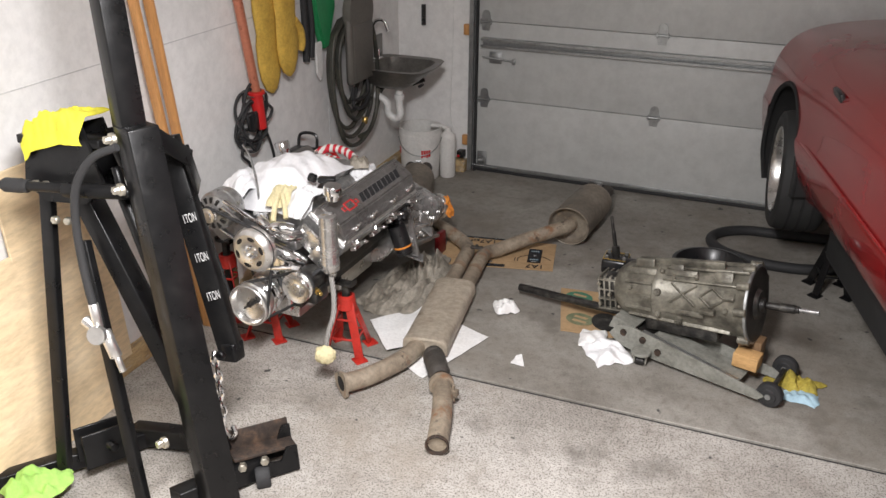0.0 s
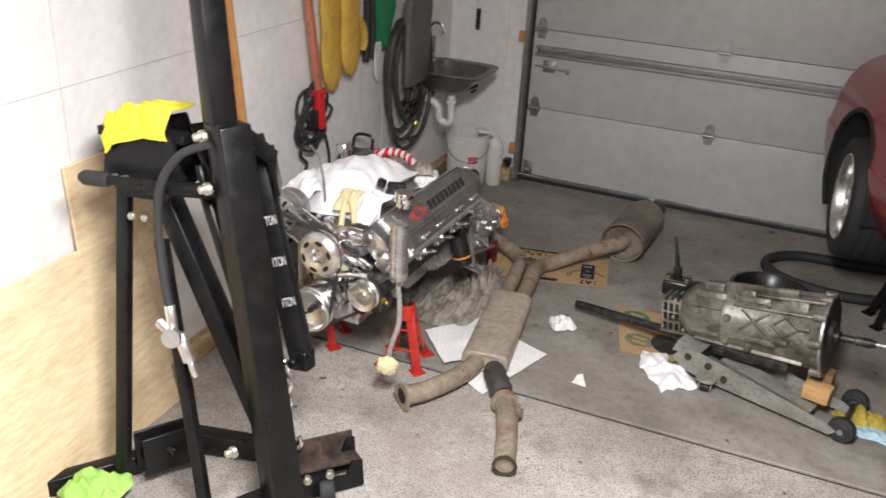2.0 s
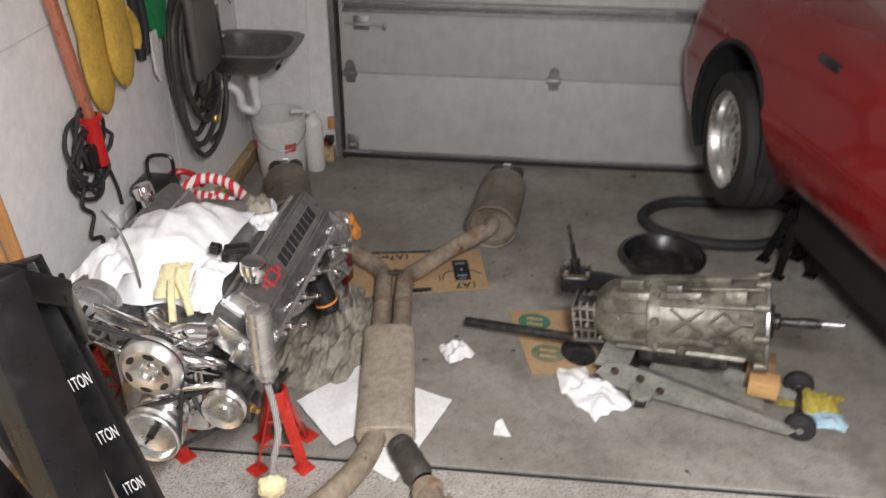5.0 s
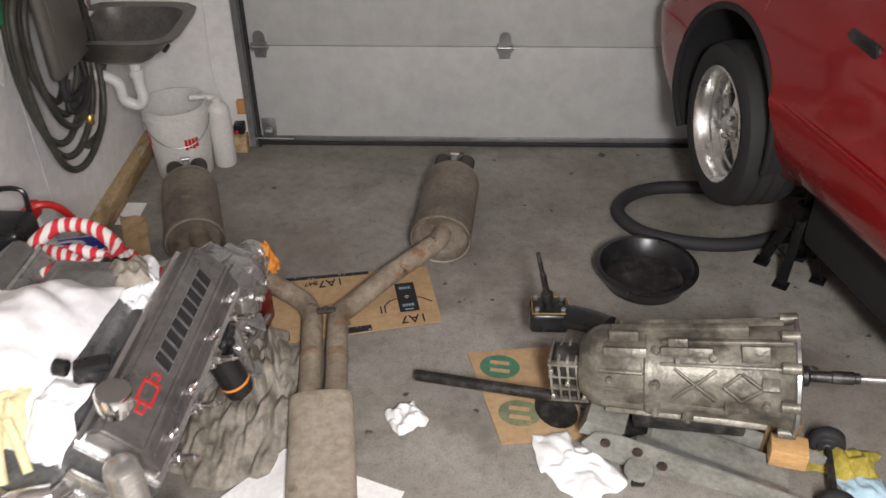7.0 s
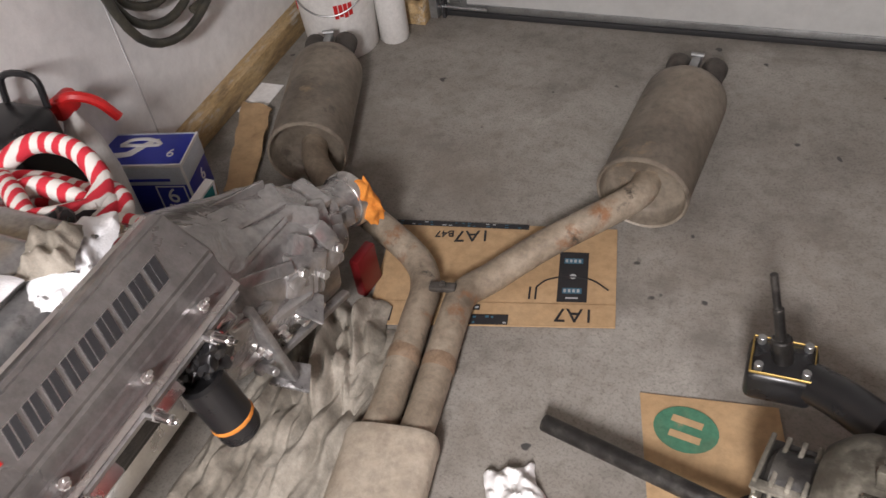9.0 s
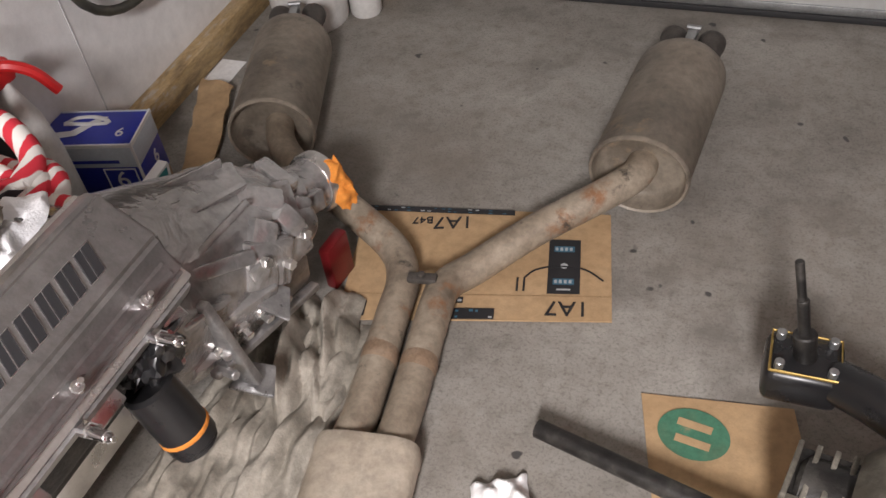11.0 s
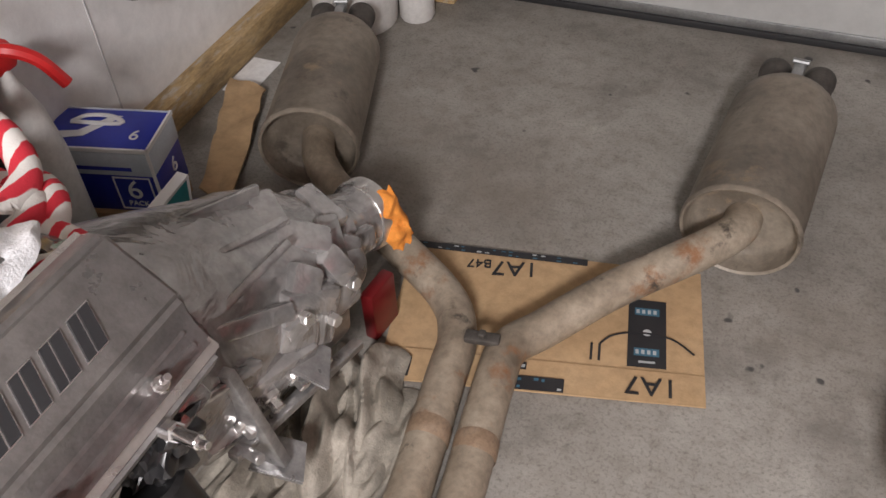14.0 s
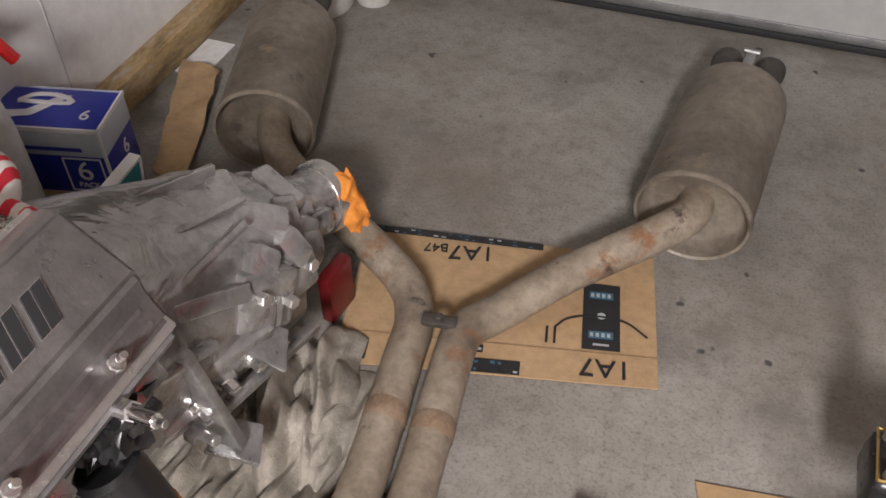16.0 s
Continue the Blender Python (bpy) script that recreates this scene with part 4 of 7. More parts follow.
part("steering_pump", join(lathe([(0.05, 0), (0.058, 0.01), (0.058, 0.1), (0.04, 0.13), (0, 0.13)], 24, (0.925, 3.08, 0.475), (0, 1, 0)), box(0.88, 0.99, 3.1, 3.2, 0.38, 0.45, 0.015)), M_OILY, engine)


def belt(centres, y, name):
    """A flat band round pulleys given as (x, z, r)."""
    pts = []
    hull = []
    for cx, cz, r in centres:
        for k in range(40):
            a = 2 * math.pi * k / 40
            hull.append((cx + r * math.cos(a), cz + r * math.sin(a)))
    hull = sorted(set(hull))

    def half(seq):
        out = []
        for p in seq:
            while len(out) > 1 and (out[-1][0] - out[-2][0]) * (p[1] - out[-2][1]) - (out[-1][1] - out[-2][1]) * (p[0] - out[-2][0]) <= 0:
                out.pop()
            out.append(p)
        return out[:-1]

    loop = half(hull) + half(hull[::-1])
    return part(name, tube([(x, y, z) for x, z in loop] + [(loop[0][0], y, loop[0][1])], 0.007, 6, 1, closed=True), M_SEAL, engine)


belt([(0.72, 0.612, 0.094), (0.668, 0.335, 0.092), (0.5, 0.73, 0.034)], 3.058, "belt")
belt([(0.668, 0.335, 0.092), (0.925, 0.475, 0.062)], 3.085, "belt")
# alternator
alt = part("alternator", lathe([(0, 0.0), (0.03, 0.0), (0.05, 0.006), (0.078, 0.018), (0.085, 0.035), (0.085, 0.06), (0.08, 0.062), (0.08, 0.075), (0.085, 0.078), (0.085, 0.115), (0.075, 0.135), (0.04, 0.145), (0, 0.145)], 36, (0.5, 3.075, 0.73), (0, 1, 0)), M_CAST, engine, "finned cast alternator")
for k in range(12):
    a = k * math.pi / 6
    # dark block on the casing for the shade inside a vent
    part("vent", moved(box(-0.006, 0.006, -0.004, 0.008, 0.045, 0.07, 0.001), pose(0.5, 3.083, 0.73, 0, math.degrees(a), 0)), M_HOLE, alt)
part("pulley", lathe([(0, 0.0), (0.02, 0.0), (0.022, 0.008), (0.034, 0.01), (0.034, 0.018), (0.028, 0.022), (0.034, 0.028), (0.034, 0.036), (0, 0.036)], 26, (0.5, 3.038, 0.73), (0, 1, 0)), M_POLISH, alt)
for bm_ in (beam((0.55, 3.1, 0.79), (0.68, 3.14, 0.7), 0.02, 0.012), rod((0.57, 3.06, 0.78), (0.64, 3.1, 0.7), 0.008, 8), beam((0.5, 3.12, 0.65), (0.6, 3.17, 0.55), 0.03, 0.012)):
    part("alternator_bracket", bm_, M_CHROME, engine)
part("brace_rod", join(rod((0.76, 3.06, 0.53), (0.92, 3.07, 0.56), 0.011, 10), rod((0.9, 3.07, 0.56), (0.94, 3.07, 0.562), 0.016, 6), rod((0.76, 3.06, 0.53), (0.73, 3.06, 0.52), 0.016, 6)), M_CHROME, engine)
part("water_neck", join(tube([(0.68, 3.22, 0.66), (0.68, 3.18, 0.7), (0.72, 3.14, 0.7), (0.82, 3.14, 0.66), (0.86, 3.2, 0.65)], 0.024, 14), lathe([(0.03, 0), (0.036, 0.004), (0.036, 0.012), (0.03, 0.016)], 18, (0.68, 3.2, 0.68), (0, -0.6, 0.8))), M_CHROME, engine)
part("front_bracket", join(moved(box(-0.07, 0.07, -0.008, 0.008, -0.045, 0.045, 0.004), pose(0.9, 3.215, 0.62, 0, 38, 0)), moved(box(-0.035, 0.035, -0.012, 0.012, -0.03, 0.03, 0.004), pose(0.945, 3.2, 0.56, 0, 38, 0)), rod((0.86, 3.22, 0.66), (0.86, 3.19, 0.66), 0.014, 6)), M_POLISH, engine)
part("fitting", join(rod((0.95, 3.13, 0.45), (1.0, 3.1, 0.45), 0.014, 6), rod((1.0, 3.1, 0.45), (1.02, 3.09, 0.45), 0.009, 10)), M_BRASS, engine, "brass fitting")
for bm_ in (tube([(0.88, 3.15, 0.42), (0.95, 3.12, 0.5), (1.0, 3.16, 0.54), (1.03, 3.2, 0.5)], 0.009, 8), tube([(0.8, 3.1, 0.5), (0.86, 3.06, 0.44), (0.9, 3.1, 0.38)], 0.008, 8), tube([(0.6, 3.12, 0.62), (0.66, 3.1, 0.68), (0.76, 3.12, 0.66)], 0.007, 8)):
    part("wiring", bm_, M_SEAL, engine)
# breather can with its braided line
part("breather_can", join(lathe([(0, 0), (0.028, 0), (0.04, 0.006), (0.042, 0.02), (0.042, 0.05), (0.039, 0.055), (0.039, 0.235), (0.036, 0.25), (0.028, 0.256), (0, 0.256)], 30, (1.025, 3.165, 0.53)), rod((1.025, 3.165, 0.5), (1.03, 3.16, 0.54), 0.012, 8), rod((1.0, 3.165, 0.515), (1.05, 3.165, 0.515), 0.01, 6)), M_CAN, engine, "polished cylindrical breather can")
part("braided_line", tube([(1.03, 3.16, 0.5), (1.05, 3.14, 0.44), (1.07, 3.1, 0.36), (1.06, 3.07, 0.29), (1.05, 3.06, 0.22), (1.05, 3.06, 0.17)], 0.0115, 12, 6), M_BRAID, engine, "braided steel hose")
part("wrapped_rag", moved(wad(0.052, 0.034, 0.05, 23, 0.14), pose(1.052, 3.045, 0.185, 0, 0, 20)), M_CREAM, engine, "cream rag tied round the hose end")
part("filler_cap", lathe([(0, 0), (0.03, 0), (0.03, 0.02), (0.04, 0.024), (0.041, 0.058), (0.037, 0.064), (0, 0.066)], 28, (0.968, 3.3, 0.795), (0.12, 0, 1)), M_CHROME, engine, "chrome oil filler cap")
part("dipstick_tube", tube([(0.62, 3.25, 0.62), (0.6, 3.28, 0.8), (0.56, 3.3, 0.92), (0.5, 3.34, 0.95), (0.45, 3.4, 0.93)], 0.005, 8, 6), M_GALV, engine)
# gearbox behind the engine, wrapped in clear dull film
GA, GB = Vector((0.74, 3.975, 0.4)), Vector((0.89, 4.57, 0.275))
gd = (GB - GA).normalized()
GL = (GB - GA).length
gear = part("gearbox_case", lathe([(0.0, -0.005), (0.225, -0.005), (0.23, 0.01), (0.222, 0.03), (0.212, 0.06), (0.2, 0.12), (0.186, 0.19), (0.172, 0.25), (0.163, 0.29), (0.16, 0.33), (0.148, 0.37), (0.125, 0.42), (0.105, 0.45), (0.11, 0.465), (0.09, 0.48), (0.072, 0.53), (0.06, GL - 0.05), (0.066, GL - 0.03), (0.066, GL), (0.05, GL), (0.045, GL - 0.04), (0, GL - 0.04)], 44, GA, gd), M_FILM, engine, "cast aluminium automatic gearbox in dull film")
gx, gy, _ = axis_frame(gd)
for k in range(12):
    a = 2 * math.pi * k / 12
    o = gx * math.cos(a) + gy * math.sin(a)
    part("bolt", rod(GA + o * 0.222, GA + o * 0.222 + gd * 0.035, 0.01, 6), M_POLISH, gear)
part("gearbox_pan", moved(box(-0.15, 0.15, 0.16, 0.46, -0.2, -0.12, 0.015), Matrix.Translation(GA) @ pose(0, 0, 0, -7, 0, -7)), M_CAST, engine)
part("servo_cover", lathe([(0.05, -0.04), (0.052, 0.0), (0.048, 0.02), (0.034, 0.036), (0, 0.042)], 24, GA + gd * 0.45 + gx * 0.09 + gy * 0.01, gx * 0.8 + gy * 0.5), M_CAST, engine)
def case_lump(q, ang, r, w, h, l, turn=0):
    """A cast boss on the case: the way along, the angle round, its radius and size."""
    o = gx * math.cos(ang) + gy * math.sin(ang)
    t_ = o.cross(gd)
    m = Matrix((t_, gd, o)).transposed().to_4x4()
    m.translation = GA + gd * q + o * r
    return moved(box(-w / 2, w / 2, -l / 2, l / 2, -h, h * 0.4, min(w, l, h) * 0.25), m @ pose(0, 0, 0, 0, 0, turn))


for q, ang, r, w, h, l, turn in ((0.3, 0.15, 0.165, 0.1, 0.04, 0.12, 20), (0.4, 0.1, 0.14, 0.08, 0.05, 0.07, -10), (0.22, -0.25, 0.18, 0.07, 0.03, 0.16, 0), (0.36, 0.9, 0.15, 0.05, 0.03, 0.1, 35), (0.43, 0.7, 0.11, 0.09, 0.04, 0.05, 15), (0.47, 1.3, 0.1, 0.1, 0.03, 0.04, 0), (0.16, 0.5, 0.19, 0.03, 0.02, 0.2, 12), (0.12, -0.5, 0.2, 0.06, 0.04, 0.1, 0), (0.24, 1.1, 0.17, 0.012, 0.03, 0.2, 0), (0.24, 1.6, 0.17, 0.012, 0.03, 0.22, 4), (0.2, 0.75, 0.18, 0.014, 0.03, 0.22, -14), (0.34, 1.35, 0.15, 0.09, 0.03, 0.05, 20), (0.46, 0.35, 0.1, 0.07, 0.05, 0.05, 30), (0.31, 0.5, 0.165, 0.06, 0.045, 0.06, 40), (0.39, 0.45, 0.15, 0.07, 0.05, 0.05, -25), (0.5, 0.9, 0.075, 0.06, 0.03, 0.04, 10), (0.28, -0.05, 0.17, 0.12, 0.03, 0.05, -15), (0.53, 0.2, 0.07, 0.05, 0.04, 0.06, 0), (0.1, 0.2, 0.2, 0.014, 0.03, 0.14, 0)):
    part("case_boss", case_lump(q, ang, r, w, h, l, turn), M_FILM, gear)
for q, ang, r in ((0.28, 0.25, 0.17), (0.34, 0.05, 0.165), (0.41, 0.2, 0.145), (0.2, -0.35, 0.19), (0.26, -0.35, 0.185), (0.32, -0.35, 0.175), (0.14, -0.35, 0.2)):
    o = gx * math.cos(ang) + gy * math.sin(ang)
    part("bolt", join(rod(GA + gd * q + o * (r - 0.01), GA + gd * q + o * (r + 0.03), 0.012, 6), rod(GA + gd * q + o * r, GA + gd * q + o * (r + 0.012), 0.018, 14)), M_POLISH, gear)
part("shift_linkage", join(beam(GA + gd * 0.1 + gx * 0.21 - gy * 0.1, GA + gd * 0.42 + gx * 0.17 - gy * 0.1, 0.022, 0.016, 0.003), rod(GA + gd * 0.12 + gx * 0.2 - gy * 0.1, GA + gd * 0.12 + gx * 0.25 - gy * 0.09, 0.01, 8)), M_CAST, engine)
part("support_foot", join(beam((0.95, 4.04, 0.44), (0.985, 4.06, 0.2), 0.05, 0.02), moved(prism([(-0.04, -0.03), (0.05, -0.02), (0.03, 0.05), (-0.03, 0.04)], 0, 0.01, 0.002), pose(0.985, 4.06, 0.19, 0, 20, 10)), moved(prism([(-0.045, -0.03), (0.045, -0.02), (0.02, 0.05), (-0.03, 0.04)], 0, 0.01, 0.002), pose(0.99, 4.18, 0.3, 0, 40, 10))), M_CAST, engine)
part("tail_collar", lathe([(0.05, -0.02), (0.07, -0.02), (0.073, -0.012), (0.073, 0.012), (0.067, 0.018), (0.052, 0.018), (0.05, 0.0)], 30, GB - gd * 0.01, gd), M_POLISH, gear, "bright machined tail collar")
part("end_rag", moved(crumple(0.125, 0.055, 0.035, 33, 34, fold=15, ragged=0.4), Matrix.Translation((0.945, 4.56, 0.29)) @ pose(0, 0, 0, 20, 62, -10)), M_ORANGE, engine, "orange rag stuffed into the gearbox tail")

capq = bank_point(-0.045, 0.0, 3.82, True)
part("breather_cap", lathe([(0, 0), (0.026, 0), (0.026, 0.03), (0.036, 0.034), (0.037, 0.075), (0.033, 0.08), (0, 0.082)], 26, capq - EN * 0.01, (-0.3, 0, 1)), M_CHROME, engine, "chrome breather cap")

# red stands under the engine
def jack_stand(name, label, at, height, mat):
    st = thing(name, label, "jack stand", at=at, group="red stands under the engine" if mat is M_REDSTAND else "")
    x, y, z = at.translation
    for k in range(4):
        a = math.pi / 4 + k * math.pi / 2 + 0.2
        foot = Vector((x + 0.115 * math.cos(a), y + 0.115 * math.sin(a), 0.0))
        top = Vector((x + 0.028 * math.cos(a), y + 0.028 * math.sin(a), height * 0.72))
        part("leg", join(beam(foot + Vector((0, 0, 0.004)), top, 0.042, 0.007, 0.002, 45), moved(box(-0.03, 0.03, -0.03, 0.03, 0, 0.008, 0.003), pose(foot.x, foot.y, 0, 0, 0, math.degrees(a)))), mat, st)
    part("collar", lathe([(0.03, 0.0), (0.048, 0.01), (0.04, 0.07), (0.03, 0.075)], 16, (x, y, height * 0.62)), mat, st)
    for zz in (0.25, 0.5):
        pts = []
        rr = 0.115 + (0.028 - 0.115) * zz / 0.72 * 0.98
        part("brace", tube([(x + rr * math.cos(math.pi / 4 + 0.2 + k * math.pi / 2), y + rr * math.sin(math.pi / 4 + 0.2 + k * math.pi / 2), height * zz) for k in range(5)], 0.006, 6, 1), mat, st)
    part("post", box(x - 0.016, x + 0.016, y - 0.012, y + 0.012, height * 0.3, height - 0.01, 0.002), M_OILY, st, "black ratchet post")
    part("saddle", join(box(x - 0.045, x + 0.045, y - 0.025, y + 0.025, height - 0.012, height, 0.003), box(x - 0.045, x - 0.035, y - 0.025, y + 0.025, height - 0.005, height + 0.015, 0.002), box(x + 0.035, x + 0.045, y - 0.025, y + 0.025, height - 0.005, height + 0.015, 0.002)), M_OILY, st)
    return st


on_engine = [engine]
on_engine.append(jack_stand("jack_stand", "red steel jack stand with black ratchet post under the engine", pose(0.965, 3.38, 0, 0, 0, 10), 0.36, M_REDSTAND))
on_engine.append(jack_stand("jack_stand", "red steel jack stand under the engine's far side", pose(0.53, 3.37, 0, 0, 0, 30), 0.33, M_REDSTAND))
on_engine.append(jack_stand("jack_stand", "red steel jack stand behind the pulleys", pose(0.24, 3.46, 0, 0, 0, 0), 0.4, M_REDSTAND))

# rags lying on the engine
def mound(u, v):
    return 0.09 * max(0, 1 - (u - 0.2) ** 2 * 1.1) * max(0, 1 - v * v * 0.8) - 0.1 * max(0, -u - 0.5) - 0.14 * max(0, -v - 0.45)


on_engine.append(thing("white_towel", "bright white cotton towel draped over the intake", "towel", crumple(0.45, 0.5, 0.045, 41, 60, fold=6, ragged=0.2, drop=mound), M_WHITECLOTH, at=pose(0.6, 3.5, 0.755, 0, 0, 4)))
on_engine.append(thing("white_towel", "pale blue-white rag hanging over the far cover", "towel", crumple(0.2, 0.22, 0.04, 44, 34, fold=12, ragged=0.3, drop=lambda u, v: -0.09 * max(0, -v)), M_WHITECLOTH, at=pose(0.47, 3.33, 0.775, 0, 0, -30)))
on_engine.append(thing("rubber_glove", "cream latex glove lying over the manifold", "glove", join(moved(crumple(0.1, 0.16, 0.025, 47, 20, fold=20, drop=lambda u, v: -0.05 * max(0, -v)), pose(0, 0.05, 0.03)), tube([(0, 0, 0.03), (0.01, -0.06, 0.0), (0.02, -0.11, -0.05)], 0.012, 8), tube([(0.02, 0, 0.03), (0.05, -0.05, 0.0), (0.07, -0.09, -0.04)], 0.011, 8)), M_CREAM, at=pose(0.72, 3.26, 0.76, 0, 0, 10)))
on_engine.append(thing("white_towel", "white rag hanging beside the filler cap", "towel", crumple(0.1, 0.17, 0.035, 49, 26, fold=16, drop=lambda u, v: -0.08 * max(0, -v)), M_WHITECLOTH, at=pose(0.83, 3.3, 0.79, 0, 0, -10)))
on_engine.append(thing("black_plastic_plug", "small black plastic plug lying on the towel", "plug", join(box(-0.05, 0.03, -0.02, 0.02, 0, 0.025, 0.008), rod((-0.06, 0, 0.014), (-0.09, 0.01, 0.02), 0.02, 10)), M_PLASTIC, at=pose(0.895, 3.4, 0.825, 0, 0, 20)))
on_engine.append(thing("cream_rag", "crumpled cream rag beside the covers", "rag", crumple(0.1, 0.12, 0.05, 52, 30, fold=16, ragged=0.2), M_RAG, at=pose(0.79, 3.84, 0.745, 0, 0, 30)))
ENGINE_TURN = Matrix.Translation((0.835, 3.96, 0)) @ pose(0, 0, 0, 0, 0, -2.5) @ Matrix.Translation((-0.9, -3.9, 0))
for ob in on_engine:
    ob.matrix_world = ENGINE_TURN @ ob.matrix_world


# ---- gearbox on the floor jack ----
tb = thing("transmission", "dirty ribbed aluminium manual transmission lying on a floor jack", "transmission", at=(2.3, 4.0, 0.15))
TA, TB = Vector((1.985, 4.085, 0.245)), Vector((2.6, 3.945, 0.34))
td = (TB - TA).normalized()
TL = (TB - TA).length
tx, ty, _ = axis_frame(td)
TN = Vector((td.y, -td.x, 0)).normalized()
TU = TN.cross(td) * -1 if TN.cross(td).z < 0 else TN.cross(td)


def on_case(q, deg, lift=0.0):
    """A point on the case: the way along it, the angle up round it and the height over its skin."""
    a = math.radians(deg)
    return TA + td * q + (TN * math.cos(a) + TU * math.sin(a)) * (0.134 + 0.034 * q / TL + lift)


case = part("case", lathe([(0, 0), (0.09, 0), (0.104, 0.015), (0.12, 0.035), (0.131, 0.06), (0.139, 0.2), (0.145, 0.206), (0.145, 0.232), (0.14, 0.24), (0.147, TL - 0.2), (0.15, TL - 0.15), (0.16, TL - 0.02), (0.168, TL - 0.01), (0, TL - 0.01)], 40, TA, td), M_GEARBOX, tb)
# long thin casting ribs, a stepped cover along the top and crossed webs on the flank
for deg, q0, q1, w, lift in ((-38, 0.08, 0.56, 0.01, 0.006), (-16, 0.07, 0.2, 0.008, 0.005), (-9, 0.25, 0.45, 0.008, 0.006), (8, 0.08, 0.2, 0.007, 0.004), (34, 0.07, 0.2, 0.012, 0.006), (47, 0.25, 0.6, 0.01, 0.008), (60, 0.08, 0.21, 0.03, 0.006), (63, 0.25, 0.4, 0.028, 0.007), (76, 0.25, 0.62, 0.012, 0.01), (92, 0.1, 0.5, 0.04, 0.012), (112, 0.12, 0.6, 0.012, 0.01), (135, 0.1, 0.6, 0.012, 0.008), (160, 0.1, 0.6, 0.012, 0.008), (200, 0.1, 0.6, 0.02, 0.006)):
    part("rib", beam(on_case(q0, deg, lift - 0.012), on_case(q1, deg, lift - 0.012), w, 0.024, 0.003, -deg), M_GEARBOX, case)
for q0, d0, q1, d1 in ((0.29, 6, 0.35, 24), (0.29, 42, 0.35, 24), (0.35, 24, 0.41, 6), (0.35, 24, 0.41, 42), (0.43, 24, 0.48, 8), (0.43, 24, 0.48, 40), (0.48, 8, 0.54, 24), (0.48, 40, 0.54, 24)):
    part("web", beam(on_case(q0, d0, -0.004), on_case(q1, d1, -0.004), 0.007, 0.016, 0.002, -24), M_GEARBOX, case)
for q, deg, w, l in ((0.3, 70, 0.05, 0.06), (0.52, 62, 0.05, 0.08), (0.47, 2, 0.04, 0.07), (0.56, 30, 0.04, 0.05), (0.14, 78, 0.06, 0.09)):
    part("pad", beam(on_case(q - l / 2, deg, -0.004), on_case(q + l / 2, deg, -0.004), w, 0.02, 0.004, -deg), M_GEARBOX, case)
for q, deg, r in ((0.235, 22, 0.016), (0.235, -20, 0.012), (0.33, -28, 0.017), (0.1, 24, 0.01), (0.4, 55, 0.01), (0.55, 8, 0.011), (0.3, 50, 0.009), (0.235, 62, 0.012)):
    o = (on_case(q, deg, 1) - on_case(q, deg)).normalized()
    part("boss", join(rod(on_case(q, deg, -0.02), on_case(q, deg, 0.014), r, 14), rod(on_case(q, deg, 0.01), on_case(q, deg, 0.02), r * 0.6, 6)), M_GEARBOX, case)
part("sump", beam(TA + td * 0.16 - TU * 0.125 + TN * 0.03, TA + td * 0.5 - TU * 0.135 + TN * 0.03, 0.17, 0.06, 0.012), M_OILY, tb, "greasy black sump cover")
bell = part("bell_flange", lathe([(0.0, 0), (0.165, 0), (0.178, 0.003), (0.178, 0.013), (0.168, 0.016)], 36, TA + td * (TL - 0.012), td), M_GALV, tb, "machined bell housing face")
part("bell_recess", lathe([(0.168, 0.0165), (0.14, 0.0165), (0.12, 0.013), (0.07, 0.014), (0.06, 0.03), (0, 0.03)], 36, TA + td * (TL - 0.012), td), M_OILY, bell, "oily dark inner face")
for deg in (10, 48, 82, 118, 160, 205, 250, 312):
    part("ear", rod(on_case(TL - 0.05, deg, 0.006), on_case(TL + 0.003, deg, 0.006), 0.018, 12), M_GEARBOX, tb)
part("input_shaft", join(rod(TB, TB + td * 0.04, 0.032, 18), rod(TB + td * 0.04, TB + td * 0.18, 0.017, 14), rod(TB + td * 0.1, TB + td * 0.165, 0.02, 16)), M_OILY, tb, "oily splined steel input shaft")
part("shaft_tip", rod(TB + td * 0.175, TB + td * 0.26, 0.011, 12), M_CAST, tb, "worn bright shaft tip")
# the open lattice of the tail housing
TC = TA - td * 0.04 + TN * 0.05 - TU * 0.03
for k in range(5):
    q = TC + td * (-0.056 + 0.028 * k)
    part("tail_bar", beam(q - TU * 0.075, q + TU * 0.075, 0.008, 0.024, 0.002), M_TAIL, tb)
    part("tail_bar", beam(q + TU * 0.075, q + TU * 0.075 - TN * 0.11, 0.009, 0.02, 0.002), M_TAIL, tb)
for k in range(4):
    q = TC + TU * (-0.08 + 0.05 * k)
    part("tail_bar", beam(q - td * 0.062, q + td * 0.062, 0.022, 0.008, 0.002), M_TAIL, tb)
for a, c in ((-0.05, -0.055), (0.05, -0.055), (-0.05, 0.05), (0.0, 0.0), (0.05, 0.05)):
    part("tail_bolt", rod(TC + td * a + TU * c, TC + td * a + TU * c + TN * 0.02, 0.009, 6), M_BOLT, tb)
TM = Matrix((td, -TN, TU)).transposed().to_4x4()
TM.translation = TC - TN * 0.06
# black block added behind the bars, for the shade in the open cells
part("lattice_backing", moved(box(-0.058, 0.058, -0.05, 0.05, -0.078, 0.068, 0.006), TM), M_OILY, tb)
part("tail_core", rod(TA - td * 0.085, TA + td * 0.02, 0.06, 18), M_OILY, tb)
part("drive_tube", tube([(1.44, 4.215, 0.06), (1.57, 4.175, 0.075), (1.9, 4.075, 0.11), (2.03, 4.04, 0.13)], 0.02, 14, 3), M_OILY, tb, "long black steel bar")
SX, SY, SZ = 1.9, 4.365, 0.255
